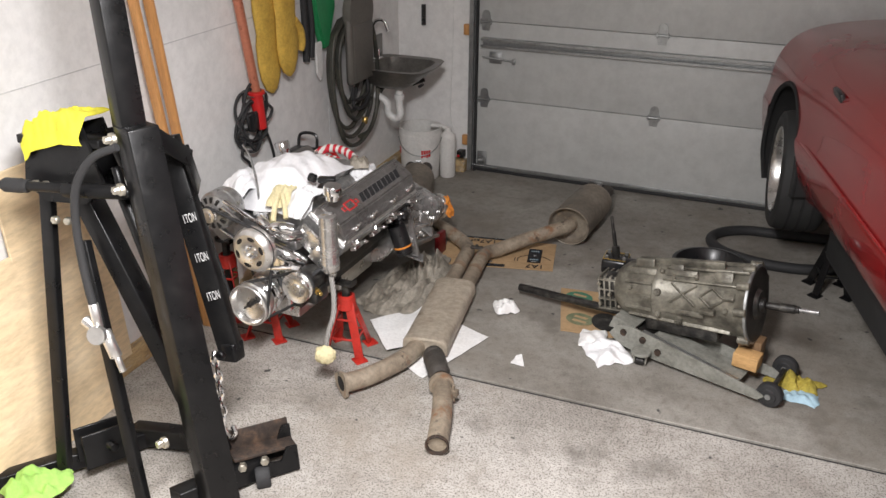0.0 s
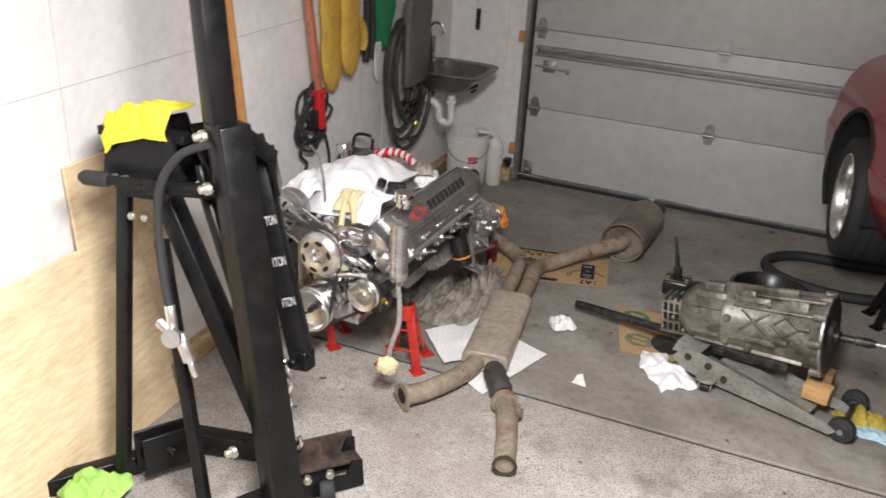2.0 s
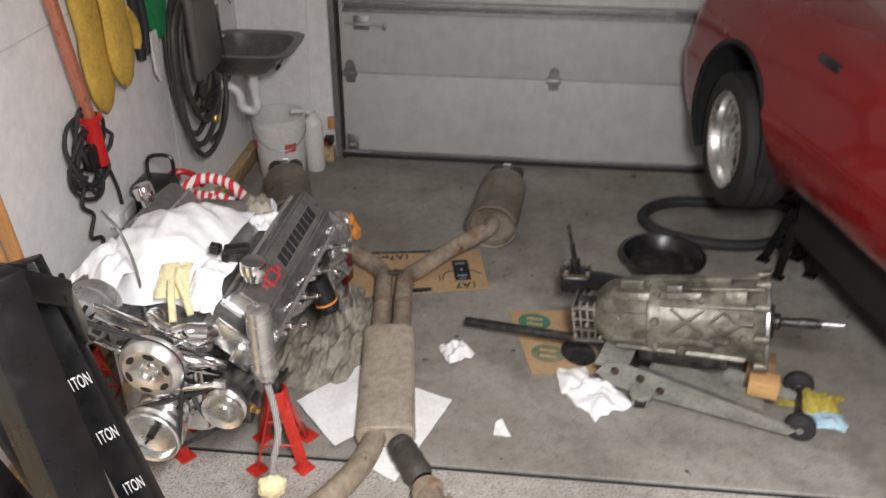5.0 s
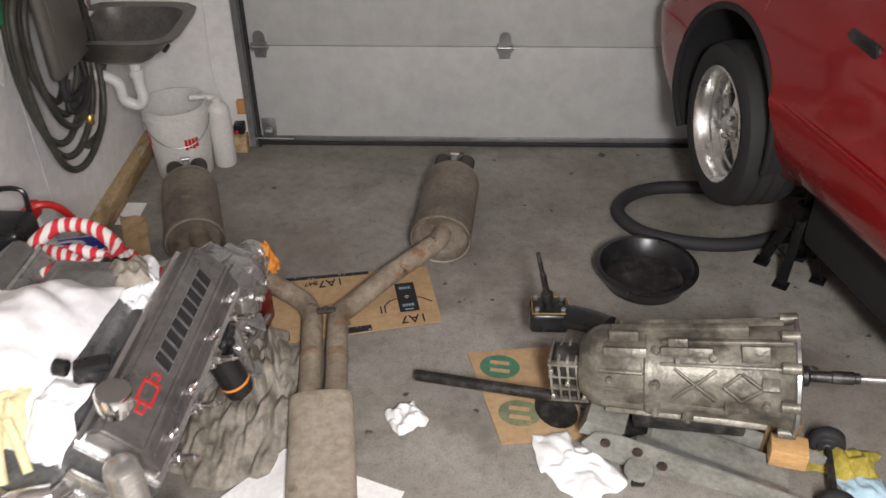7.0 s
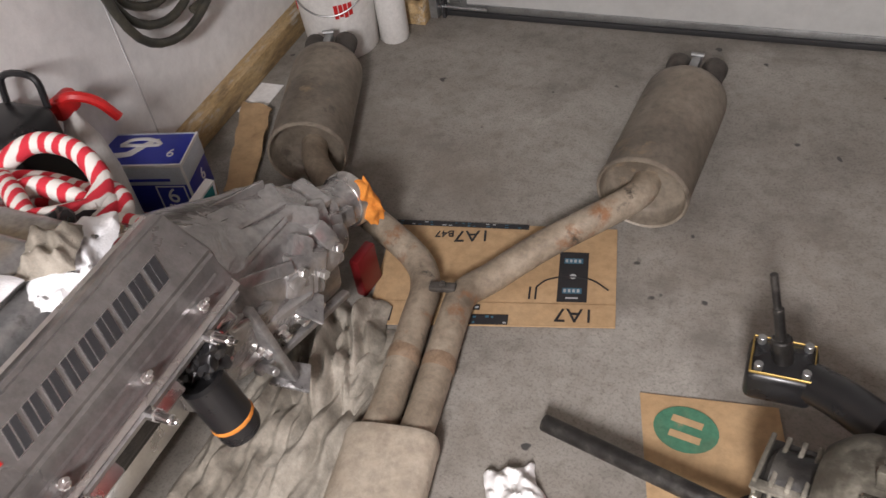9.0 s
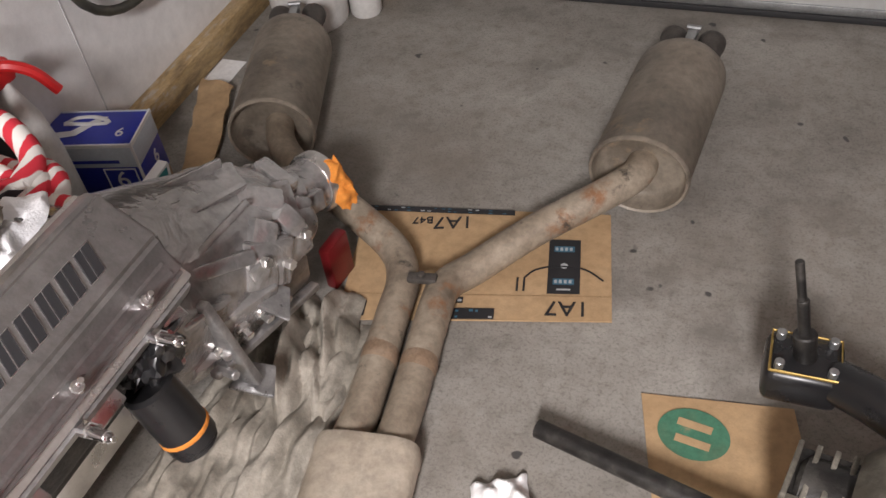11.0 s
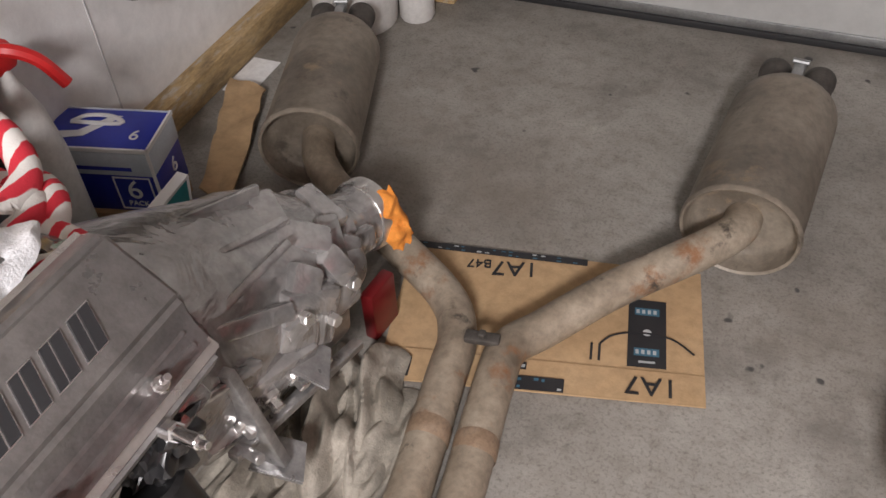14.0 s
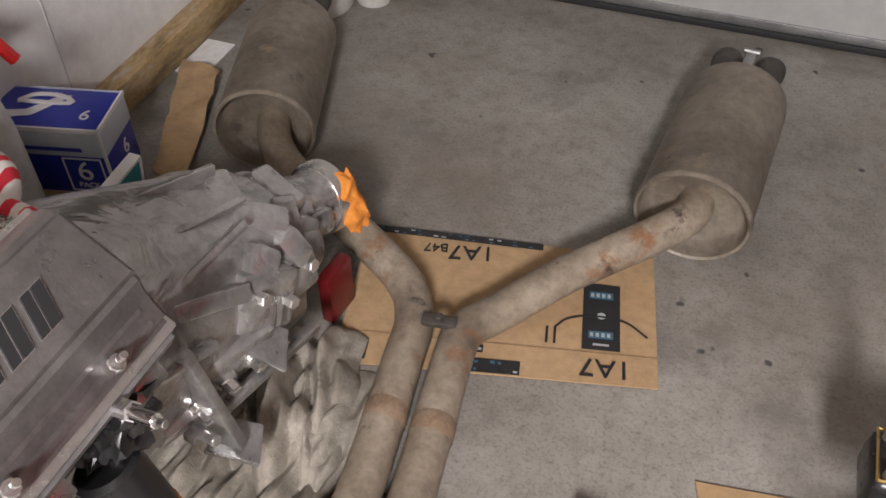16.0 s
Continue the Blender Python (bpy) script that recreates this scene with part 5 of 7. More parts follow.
shift = part("shifter_box", join(box(SX - 0.068, SX + 0.068, SY - 0.055, SY + 0.055, SZ - 0.085, SZ, 0.018, 3), tube([(SX + 0.06, SY - 0.015, SZ - 0.035), (SX + 0.12, SY - 0.07, SZ - 0.005), (SX + 0.19, SY - 0.14, SZ + 0.02)], 0.042, 14)), M_PLASTIC, tb, "black shifter housing with brass edge")
part("gasket_edge", tube([(SX - 0.06, SY - 0.047, SZ + 0.002), (SX + 0.06, SY - 0.047, SZ + 0.002), (SX + 0.06, SY + 0.047, SZ + 0.002), (SX - 0.06, SY + 0.047, SZ + 0.002), (SX - 0.06, SY - 0.047, SZ + 0.001)], 0.003, 6, 1), M_BRASS, shift)
part("shift_lever", join(rod((SX, SY, SZ - 0.01), (SX - 0.012, SY + 0.006, SZ + 0.055), 0.021, 14), rod((SX - 0.012, SY + 0.006, SZ + 0.05), (SX - 0.03, SY + 0.015, SZ + 0.13), 0.011, 10), rod((SX - 0.03, SY + 0.015, SZ + 0.125), (SX - 0.05, SY + 0.03, SZ + 0.205), 0.008, 10)), M_OILY, tb)
for px, py in ((-0.045, -0.035), (0.045, -0.035), (-0.045, 0.035), (0.045, 0.035)):
    part("bolt", rod((SX + px, SY + py, SZ - 0.005), (SX + px, SY + py, SZ + 0.017), 0.009, 8), M_GALV, shift)

nudge(tb, 0.03, 0.03)

jack = thing("floor_jack", "grey painted steel floor jack under the transmission", "floor jack", at=(2.4, 3.95, 0))


def plate(points, a, width):
    """A side plate given as (way, z) pairs along the jack, set off sideways."""
    JA, JD, JS = Vector((2.03, 3.985, 0)), Vector((0.95, -0.32, 0)).normalized(), Vector((0.32, 0.95, 0)).normalized()
    bm = bmesh.new()
    f = [bm.verts.new(JA + JD * w + Vector((0, 0, z)) + JS * a) for w, z in points]
    g = [bm.verts.new(JA + JD * w + Vector((0, 0, z)) + JS * (a + width)) for w, z in points]
    bm.faces.new(f)
    bm.faces.new(g[::-1])
    for k in range(len(f)):
        j = (k + 1) % len(f)
        bm.faces.new([f[k], f[j], g[j], g[k]])
    return bm


SIDE = [(-0.005, 0.08), (0.03, 0.135), (0.1, 0.15), (0.2, 0.14), (0.7, 0.075), (0.745, 0.055), (0.72, 0.03), (0.15, 0.028), (0.05, 0.04)]
for a in (-0.06, 0.15):
    pl = part("side_plate", plate(SIDE, a, 0.008), M_JACK, jack)
    for w, z in ((0.07, 0.112), (0.17, 0.108), (0.25, 0.075)):
        part("bolt", plate([(w + 0.016 * math.cos(k * math.pi / 4), z + 0.016 * math.sin(k * math.pi / 4)) for k in range(8)], a - 0.01, 0.01), M_RUST, pl)
part("lift_arm", join(plate([(0.15, 0.08), (0.2, 0.12), (0.62, 0.06), (0.6, 0.04)], 0.0, 0.1)), M_JACK, jack)
part("arm_edge", plate([(0.14, 0.128), (0.16, 0.145), (0.62, 0.08), (0.62, 0.065)], -0.05, 0.02), M_GALV, jack)
part("power_unit", join(plate([(0.02, 0.04), (0.02, 0.12), (0.3, 0.1), (0.3, 0.04)], 0.02, 0.08)), M_OILY, jack)
part("front_cap", plate([(-0.02, 0.1), (0.0, 0.16), (0.12, 0.15), (0.1, 0.11)], -0.04, 0.18), M_JACK, jack)
for c in ((2.735, 3.7, 0.055), (2.79, 3.95, 0.055)):
    wh = part("wheel", lathe([(0, -0.005), (0.03, -0.005), (0.034, 0), (0.05, 0.002), (0.055, 0.008), (0.055, 0.036), (0.05, 0.042), (0, 0.042)], 26, c, (0.28, 0.96, 0)), M_SEAL, jack)
    part("hub", lathe([(0, -0.009), (0.012, -0.009), (0.014, -0.004)], 14, c, (0.28, 0.96, 0)), M_GALV, wh)
part("axle", rod((2.735, 3.705, 0.055), (2.795, 3.965, 0.055), 0.012, 10), M_OILY, jack)
for c in ((2.175, 3.835), (2.22, 4.08)):
    ca_ = part("caster", join(lathe([(0.0, 0.075), (0.042, 0.075), (0.045, 0.07), (0.045, 0.062), (0.03, 0.06)], 22, (*c, 0)), box(c[0] - 0.03, c[0] - 0.022, c[1] - 0.018, c[1] + 0.018, 0.015, 0.065, 0.002), box(c[0] + 0.022, c[0] + 0.03, c[1] - 0.018, c[1] + 0.018, 0.015, 0.065, 0.002)), M_JACK, jack)
    part("roller", rod((c[0] - 0.02, c[1], 0.022), (c[0] + 0.02, c[1], 0.022), 0.022, 16), M_OILY, ca_)
thing("wood_block", "pale pine wood block propping the transmission", "wood block", box(-0.055, 0.055, -0.04, 0.04, 0, 0.066, 0.004), M_BLOCK, at=pose(2.63, 3.875, 0.082, 0, 0, -14))
# second block added as the darker side face of the pale one
thing("wood_block", "dark wood block standing for the pale block's side face", "wood block", box(-0.05, 0.05, -0.04, 0.04, 0, 0.17, 0.004), M_BLOCKDARK, at=pose(2.64, 3.98, 0.0, 0, 0, -14))

pan = thing("drain_pan", "round black plastic oil drain pan on the floor", "drain pan", at=(2.365, 4.86, 0))
part("bowl", lathe([(0, 0.004), (0.145, 0.004), (0.16, 0.012), (0.19, 0.082), (0.204, 0.086), (0.206, 0.093), (0.186, 0.097), (0.18, 0.092), (0.153, 0.02), (0, 0.014)], 44, (2.365, 4.86, 0)), M_PLASTIC, pan)
part("oil", lathe([(0, 0.024), (0.156, 0.024)], 36, (2.365, 4.86, 0)), M_OILY, pan, "shallow dark oil")
nudge(thing("rubber_hose", "thick black corrugated hose looped on the floor under the car", "hose", tube([(3.5, 5.25, 0.03), (3.2, 5.38, 0.03), (2.9, 5.46, 0.03), (2.62, 5.44, 0.03), (2.4, 5.42, 0.03), (2.26, 5.33, 0.03), (2.215, 5.2, 0.03), (2.3, 5.06, 0.03), (2.5, 4.98, 0.03), (2.72, 4.98, 0.03), (2.95, 5.06, 0.03), (3.3, 5.12, 0.03)], 0.03, 16, 10), M_SEAL), 0.11, 0.12)

# ---- the car ----
CT = radians(14)
CW = Vector((2.55, 4.95, 0.62))
CD, CN = Vector((math.sin(CT), -math.cos(CT), 0)), Vector((-math.cos(CT), -math.sin(CT), 0))
WN = Vector((-math.cos(radians(7)), -math.sin(radians(7)), 0))
car = thing("car", "red sports car raised on black stands with polished wheel", "car", at=(3.4, 3.9, 0))


def car_at(s, o, z):
    return Vector((CW.x, CW.y, 0)) + CD * s + CN * o + Vector((0, 0, z))


SECT = [(-0.75, 0.36), (-0.3, 0.36), (-0.2, 0.37), (-0.13, 0.42), (-0.075, 0.5), (-0.035, 0.6), (-0.012, 0.7), (0.0, 0.8), (0.008, 0.88), (0.0, 0.9), (-0.012, 0.98), (-0.018, 1.06), (-0.03, 1.13), (-0.06, 1.2), (-0.11, 1.26), (-0.2, 1.31), (-0.35, 1.345), (-0.6, 1.37), (-0.9, 1.38), (-1.25, 1.36), (-1.48, 1.3), (-1.58, 1.18), (-1.63, 1.0), (-1.62, 0.7), (-1.54, 0.42)]


SECT = [(q.x, q.y) for q in curve_points([Vector((o, z, 0)) for o, z in SECT], 3)]


def side_at(z):
    for (o0, z0), (o1, z1) in zip(SECT, SECT[1:]):
        if z0 <= z <= z1 and z1 > z0:
            return o0 + (o1 - o0) * (z - z0) / (z1 - z0)
    return SECT[0][0]


def car_body():
    bm = bmesh.new()
    S = [-0.74 + 0.02 * k for k in range(60)] + [0.48 + 0.12 * k for k in range(26)]
    def place(s, o, z):
        nose = max(0.0, (-s - 0.5) / 0.24)
        oo = o - 0.22 * nose**2.2 * (0.4 + abs(z - 0.8))
        flare = 0.03 * math.exp(-((s / 0.42) ** 2)) * math.exp(-(((z - 0.85) / 0.3) ** 2))
        zz = z - 0.25 * nose * max(0, z - 0.8) - 0.1 * max(0, -s) * max(0, z - 0.9) + 0.1 * nose * max(0, 0.6 - z) + 0.05 * max(0, min(1.5, s)) * max(0, z - 1.0)
        rise = min(1, max(0, (s - 0.1) / 0.3))
        return car_at(s, oo + flare, zz + 0.42 * rise * max(0, 0.8 - z))

    def inside(s, o, z):
        return (s / 0.375) ** 2 + ((z - 0.68) / 0.40) ** 2 < 1 and o > -0.35

    rows = [(s, [bm.verts.new(place(s, o, z)) for o, z in SECT]) for s in S]
    gone, kept = set(), set()
    for i in range(len(S) - 1):
        for k in range(len(SECT) - 1):
            corners = ((i, k), (i, k + 1), (i + 1, k + 1), (i + 1, k))
            if inside((S[i] + S[i + 1]) / 2, SECT[k][0], (SECT[k][1] + SECT[k + 1][1]) / 2):
                gone.update(corners)
                continue
            kept.update(corners)
            bm.faces.new([rows[a][1][b] for a, b in corners])
    # the opening's edge drawn onto a clean arch
    for i, k in gone & kept:
        ds, dz = S[i] / 0.375, (SECT[k][1] - 0.68) / 0.40
        far = max(0.3, math.hypot(ds, dz))
        z = 0.68 + dz / far * 0.40
        if z > 0.45:
            rows[i][1][k].co = place(ds / far * 0.375, side_at(z), z)
    bm.faces.new([v for v in rows[0][1]])
    bm.faces.new([v for v in rows[-1][1]][::-1])
    return bm


cb_ = part("body", car_body(), M_RED, car, "glossy red bodywork")
arch = [(0.375 * math.cos(radians(v)), 0.68 + 0.40 * math.sin(radians(v))) for v in range(-10, 219, 8)]
# edge painted black to merge with the shaded gap round the tyre
part("arch_lip", tube([car_at(s, 0.004 - 0.12 * max(0, 0.62 - z) - 0.12 * max(0, z - 0.98), z) for s, z in arch], 0.014, 8, 2), M_SHADEBLACK, cb_, "wheel arch edge coloured black like the gap's shade")
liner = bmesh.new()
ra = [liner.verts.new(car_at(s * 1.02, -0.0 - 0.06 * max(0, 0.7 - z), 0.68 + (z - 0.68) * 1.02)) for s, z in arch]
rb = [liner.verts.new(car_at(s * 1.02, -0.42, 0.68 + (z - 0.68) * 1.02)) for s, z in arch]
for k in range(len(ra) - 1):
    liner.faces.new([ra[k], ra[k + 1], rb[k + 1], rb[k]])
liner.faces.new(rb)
# liner coloured near-black, as dark as the unlit well
part("wheel_well", liner, M_SHADEBLACK, car, "wheel well coloured black for its shade")
# black underbody, made deep and wide to keep the floor beneath in shade
part("underbody", join(*[moved(box(-1.5, -0.2, a, b, 0.3, 0.6, 0.03), Matrix.Translation((CW.x, CW.y, 0)) @ pose(0, 0, 0, 0, 0, 14) @ Matrix.Diagonal((-1, 1, 1, 1))) for a, b in ((-3.3, -0.4), (0.4, 0.7))]), M_SHADEBLACK, car)
wheel = part("wheel", join(lathe([(0.05, -0.2), (0.2, -0.2), (0.215, -0.02), (0.226, -0.004), (0.23, 0.006), (0.225, 0.01), (0.217, 0.002), (0.208, -0.02), (0.205, -0.05), (0.196, -0.056), (0.193, -0.085), (0.183, -0.09), (0.18, -0.115)], 48, CW, WN), lathe([(0, -0.03), (0.03, -0.03), (0.045, -0.045), (0.065, -0.055), (0.07, -0.12)], 30, CW, WN)), M_POLISH, car, "polished deep-dish alloy rim")
for k in range(5):
    a = 2 * math.pi * k / 5 + 0.35
    wx, wy, _ = axis_frame(WN)
    o = wx * math.cos(a) + wy * math.sin(a)
    t = wx * -math.sin(a) + wy * math.cos(a)
    m = Matrix((t, WN, o)).transposed().to_4x4()
    m.translation = CW
    sp = bmesh.new()
    lo = [sp.verts.new(m @ Vector(p)) for p in ((-0.03, -0.055, 0.04), (0.03, -0.055, 0.04), (0.03, -0.1, 0.04), (-0.03, -0.1, 0.04))]
    hi = [sp.verts.new(m @ Vector(p)) for p in ((-0.05, -0.085, 0.19), (0.05, -0.085, 0.19), (0.05, -0.125, 0.19), (-0.05, -0.125, 0.19))]
    for q in range(4):
        sp.faces.new([lo[q], lo[(q + 1) % 4], hi[(q + 1) % 4], hi[q]])
    sp.faces.new(lo[::-1])
    sp.faces.new(hi)
    bmesh.ops.bevel(sp, geom=sp.edges[:], offset=0.006, segments=2, affect="EDGES")
    part("spoke", sp, M_POLISH, wheel)
    part("lug_nut", rod(CW + (wx * math.cos(a + 0.6) + wy * math.sin(a + 0.6)) * 0.05 - WN * 0.06, CW + (wx * math.cos(a + 0.6) + wy * math.sin(a + 0.6)) * 0.05 - WN * 0.03, 0.011, 6), M_CHROME, wheel)
# flat black disc behind the spokes, for the shaded inside of the rim
part("shaded_backing", lathe([(0, -0.16), (0.178, -0.16)], 30, CW, WN), M_SHADEBLACK, wheel)
tyre = part("tyre", lathe([(0.222, -0.22), (0.235, -0.235), (0.285, -0.24), (0.31, -0.225), (0.32, -0.2), (0.322, -0.12), (0.32, -0.03), (0.31, 0.0), (0.285, 0.014), (0.243, 0.01), (0.228, 0.0), (0.223, -0.02)], 56, CW, WN), M_RUBBER, wheel, "black low-profile tyre")
# black rings on the tread, colour in place of the grooves' shade
for q in (-0.06, -0.115, -0.17):
    part("tread_groove", lathe([(0.3212, -0.006), (0.3235, -0.005), (0.3235, 0.005), (0.3212, 0.006)], 56, CW + WN * q, WN), M_SHADEBLACK, tyre)
part("door_handle", moved(box(-0.075, 0.075, -0.012, 0.012, -0.03, 0.03, 0.008), Matrix.Translation(car_at(0.62, -0.055, 1.19)) @ pose(0, 0, 0, 0, 0, 12) @ pose(0, 0, 0, 0, 0, 90) @ pose(0, 0, 0, -18, 0, 0)), M_PLASTIC, car, "black recessed marker")
part("body_crease", tube([car_at(s, 0.009, 0.9 + 0.0 * s) for s in (0.4, 0.9, 1.4, 2.0, 2.6, 3.2)], 0.008, 6, 3), M_RED, cb_)
nudge(car, 0.07, 0.18, -0.04)
st2 = jack_stand("jack_stand", "black steel jack stand under the red car", pose(2.98, 4.95, 0, 0, 0, 0), 0.42, M_BLACK)
jack_stand("jack_stand", "black steel jack stand under the car sill", pose(3.35, 2.6, 0, 0, 0, 0), 0.42, M_BLACK)

# ---- along the wall ----
def tilted_board(name, label, cat, y0, y1, z0, z1, x0, x1, mat, thick=0.015):
    bm = bmesh.new()
    f = [bm.verts.new(p) for p in ((x0, y0, z0), (x0, y1, z0), (x1, y1, z1), (x1, y0, z1))]
    g = [bm.verts.new((v.co.x + thick, v.co.y, v.co.z)) for v in f]
    bm.faces.new(f)
    bm.faces.new(g[::-1])
    for k in range(4):
        j = (k + 1) % 4
        bm.faces.new([f[k], f[j], g[j], g[k]])
    bmesh.ops.recalc_face_normals(bm, faces=bm.faces)
    bmesh.ops.bevel(bm, geom=bm.edges[:], offset=0.002, segments=1, affect="EDGES")
    return thing(name, label, cat, bm, mat)


tilted_board("plywood_sheet", "large pale plywood sheet leaning on the wall", "plywood", 0.9, 2.72, 0.0, 0.775, 0.165, 0.02, M_PLY)
tilted_board("plywood_sheet", "smaller knotty plywood board leaning behind the hoist", "plywood", 2.43, 2.9, 0.1, 1.09, 0.07, 0.006, M_PLY, 0.012)
for k, (y, lean) in enumerate(((3.255, 0.0), (3.325, 0.03))):
    thing("wood_strip", "long varnished wooden strip leaning on the wall", "wood strip", beam((0.13, y + 0.12, 0.0), (0.026, y - 0.06 + lean, 2.3), 0.045, 0.022, 0.004), M_STICK, group="strips leaning on the wall")

rod_ = thing("pole_tool", "copper-red pole with red grip hanging on the wall", "pole", at=(0.06, 4.05, 1.0))
part("tube", rod((0.05, 3.94, 1.75), (0.06, 4.07, 0.985), 0.024, 16), M_COPPER, rod_)
part("grip", join(rod((0.06, 4.068, 0.99), (0.06, 4.085, 0.8), 0.032, 16), lathe([(0.03, 0), (0.045, 0.004), (0.045, 0.018), (0.03, 0.022)], 16, (0.06, 4.068, 0.985), (0, -0.1, 1))), M_REDPLASTIC, rod_, "red plastic grip")
part("clip", box(0.0, 0.05, 3.95, 4.0, 1.5, 1.53, 0.004), M_GALV, rod_)
cord = thing("extension_cord", "bundled black electric cord hanging on the wall", "cord", at=(0.05, 4.05, 0.85))
random.seed(5)
for k in range(7):
    cy, cz, ry, rz = 4.03 + 0.03 * random.uniform(-1, 1), 0.86 + 0.05 * random.uniform(-1, 1), 0.08 + 0.07 * random.random(), 0.06 + 0.08 * random.random()
    part("coil", tube([(0.045 + 0.022 * math.sin(2 * a + k), cy + ry * math.cos(a), cz + rz * math.sin(a)) for a in [2 * math.pi * q / 9 for q in range(10)]], 0.008, 8, 5), M_SEAL, cord)
part("tail", tube([(0.05, 3.98, 0.8), (0.035, 3.93, 0.7), (0.03, 4.0, 0.62), (0.03, 3.95, 0.55), (0.03, 4.03, 0.5), (0.03, 3.99, 0.42), (0.05, 4.0, 0.3)], 0.008, 8, 6), M_SEAL, cord)
part("tail", tube([(0.05, 4.1, 0.8), (0.03, 4.18, 0.74), (0.02, 4.24, 0.62), (0.02, 4.25, 0.53)], 0.008, 8, 6), M_SEAL, cord)
part("tail", tube([(0.04, 3.96, 0.92), (0.05, 4.0, 1.02), (0.05, 4.05, 1.04), (0.05, 4.08, 0.95)], 0.008, 8, 6), M_SEAL, cord)
part("plug", box(0.03, 0.075, 4.0, 4.06, 0.8, 0.9, 0.01), M_PLASTIC, cord)
part("hook", rod((0.0, 4.03, 0.98), (0.07, 4.03, 0.985), 0.006, 8), M_GALV, cord)
outl = thing("wall_outlet", "white plastic wall outlet box", "outlet", at=(0.02, 4.24, 0.52))
part("plate", box(0.0, 0.05, 4.15, 4.32, 0.475, 0.54, 0.008), M_PVC, outl)
part("socket", box(0.05, 0.056, 4.2, 4.27, 0.49, 0.525, 0.003), M_WHITE, outl)


def glove(at, seed, lean):
    """A gauntlet hanging cuff up."""
    bm = bmesh.new()
    prof = [(0.0, 0.1, 0.03), (0.14, 0.105, 0.034), (0.26, 0.09, 0.03), (0.32, 0.098, 0.032), (0.42, 0.1, 0.034), (0.5, 0.085, 0.03), (0.56, 0.05, 0.022), (0.585, 0.012, 0.01)]
    rings = []
    for h, w, d in prof:
        rings.append([bm.verts.new((0.035 + d * math.sin(a) * (1 + 0.25 * noise.noise(Vector((h * 9, a, seed)))), w * math.cos(a) * (1 + 0.12 * noise.noise(Vector((h * 7, a * 2, seed)))) + lean * h, -h)) for a in [2 * math.pi * k / 20 for k in range(20)]])
    for a, b in zip(rings, rings[1:]):
        for k in range(20):
            bm.faces.new([a[k], a[(k + 1) % 20], b[(k + 1) % 20], b[k]])
    bm.faces.new(rings[-1])
    th = tube([(0.04, 0.07, -0.3), (0.045, 0.125, -0.36), (0.045, 0.14, -0.43), (0.04, 0.135, -0.47)], lambda q: 0.03 - 0.012 * q, 10, 4)
    return thing("work_glove", "long yellow leather work glove hanging on the wall", "glove", join(bm, th), M_GLOVE, at=Matrix.Translation(at), group="gloves on the wall")


glove((0.0, 4.24, 1.53), 2.0, 0.03)
glove((0.045, 4.36, 1.60), 7.0, 0.02)
cau = thing("green_tool", "green plastic bottle hanging on the wall", "bottle", at=(0.05, 4.83, 1.2))
part("bottle", moved(prism([(-0.12, 0.3), (0.12, 0.3), (0.13, 0.05), (0.03, -0.17), (-0.02, -0.17), (-0.1, 0.05)], 0, 0.05, 0.012), Matrix.Translation((0.01, 4.83, 1.24)) @ Matrix(((0, 0, 1, 0), (1, 0, 0, 0), (0, 1, 0, 0), (0, 0, 0, 1)))), M_GREENPLASTIC, cau)
brush = thing("wall_brush", "dark pliers and pale brush hanging on the wall", "tool", at=(0.03, 4.68, 1.1))
part("handle", join(tube([(0.02, 4.66, 1.42), (0.025, 4.655, 1.2), (0.03, 4.64, 1.03)], 0.02, 10), tube([(0.02, 4.72, 1.42), (0.03, 4.72, 1.2), (0.03, 4.7, 1.04)], 0.018, 10)), M_SEAL, brush)
part("blade", moved(prism([(-0.04, 0.1), (0.04, 0.1), (0.045, -0.06), (0.01, -0.13), (-0.03, -0.08)], 0, 0.012, 0.004), Matrix.Translation((0.035, 4.76, 1.02)) @ Matrix(((0, 0, 1, 0), (1, 0, 0, 0), (0, 1, 0, 0), (0, 0, 0, 1)))), M_PVC, brush)

reel = thing("garden_hose", "dark garden hose coiled on a grey wall hanger", "hose", at=(0.08, 5.1, 0.9))
for k in range(6):
    w, top, bot, c = 0.16 + 0.028 * k, 1.16 + 0.012 * k, 0.68 - 0.055 * k, 5.1 + 0.012 * (k % 3)
    xk = 0.05 + 0.022 * (k % 3)
    part("loop", tube([(xk, c - w * 0.4, top), (xk, c - w * 0.9, top - 0.12), (xk, c - w, (top + bot) / 2), (xk + 0.01, c - w * 0.75, bot + 0.1), (xk, c, bot), (xk + 0.01, c + w * 0.75, bot + 0.12), (xk, c + w, (top + bot) / 2), (xk, c + w * 0.8, top - 0.12), (xk, c + w * 0.3, top), (xk, c - w * 0.4, top)], 0.014, 10, 5), M_HOSE, reel)
part("hanger_cover", moved(join(box(-0.02, 0.03, -0.155, 0.155, -0.24, 0.2, 0.025, 3), lathe([(0, -0.02), (0.155, -0.02), (0.16, 0.0), (0.155, 0.03), (0, 0.032)], 30, (0, 0, 0.19), (1, 0, 0)), box(0.028, 0.034, -0.12, 0.12, -0.2, 0.12, 0.003)), pose(0.13, 5.1, 1.06)), M_GREYPLASTIC, reel, "grey-brown plastic hanger cover")
part("tail", tube([(0.06, 5.2, 0.42), (0.08, 5.32, 0.44), (0.08, 5.42, 0.55), (0.1, 5.47, 0.68), (0.2, 5.5, 0.75)], 0.014, 10, 6), M_HOSE, reel)
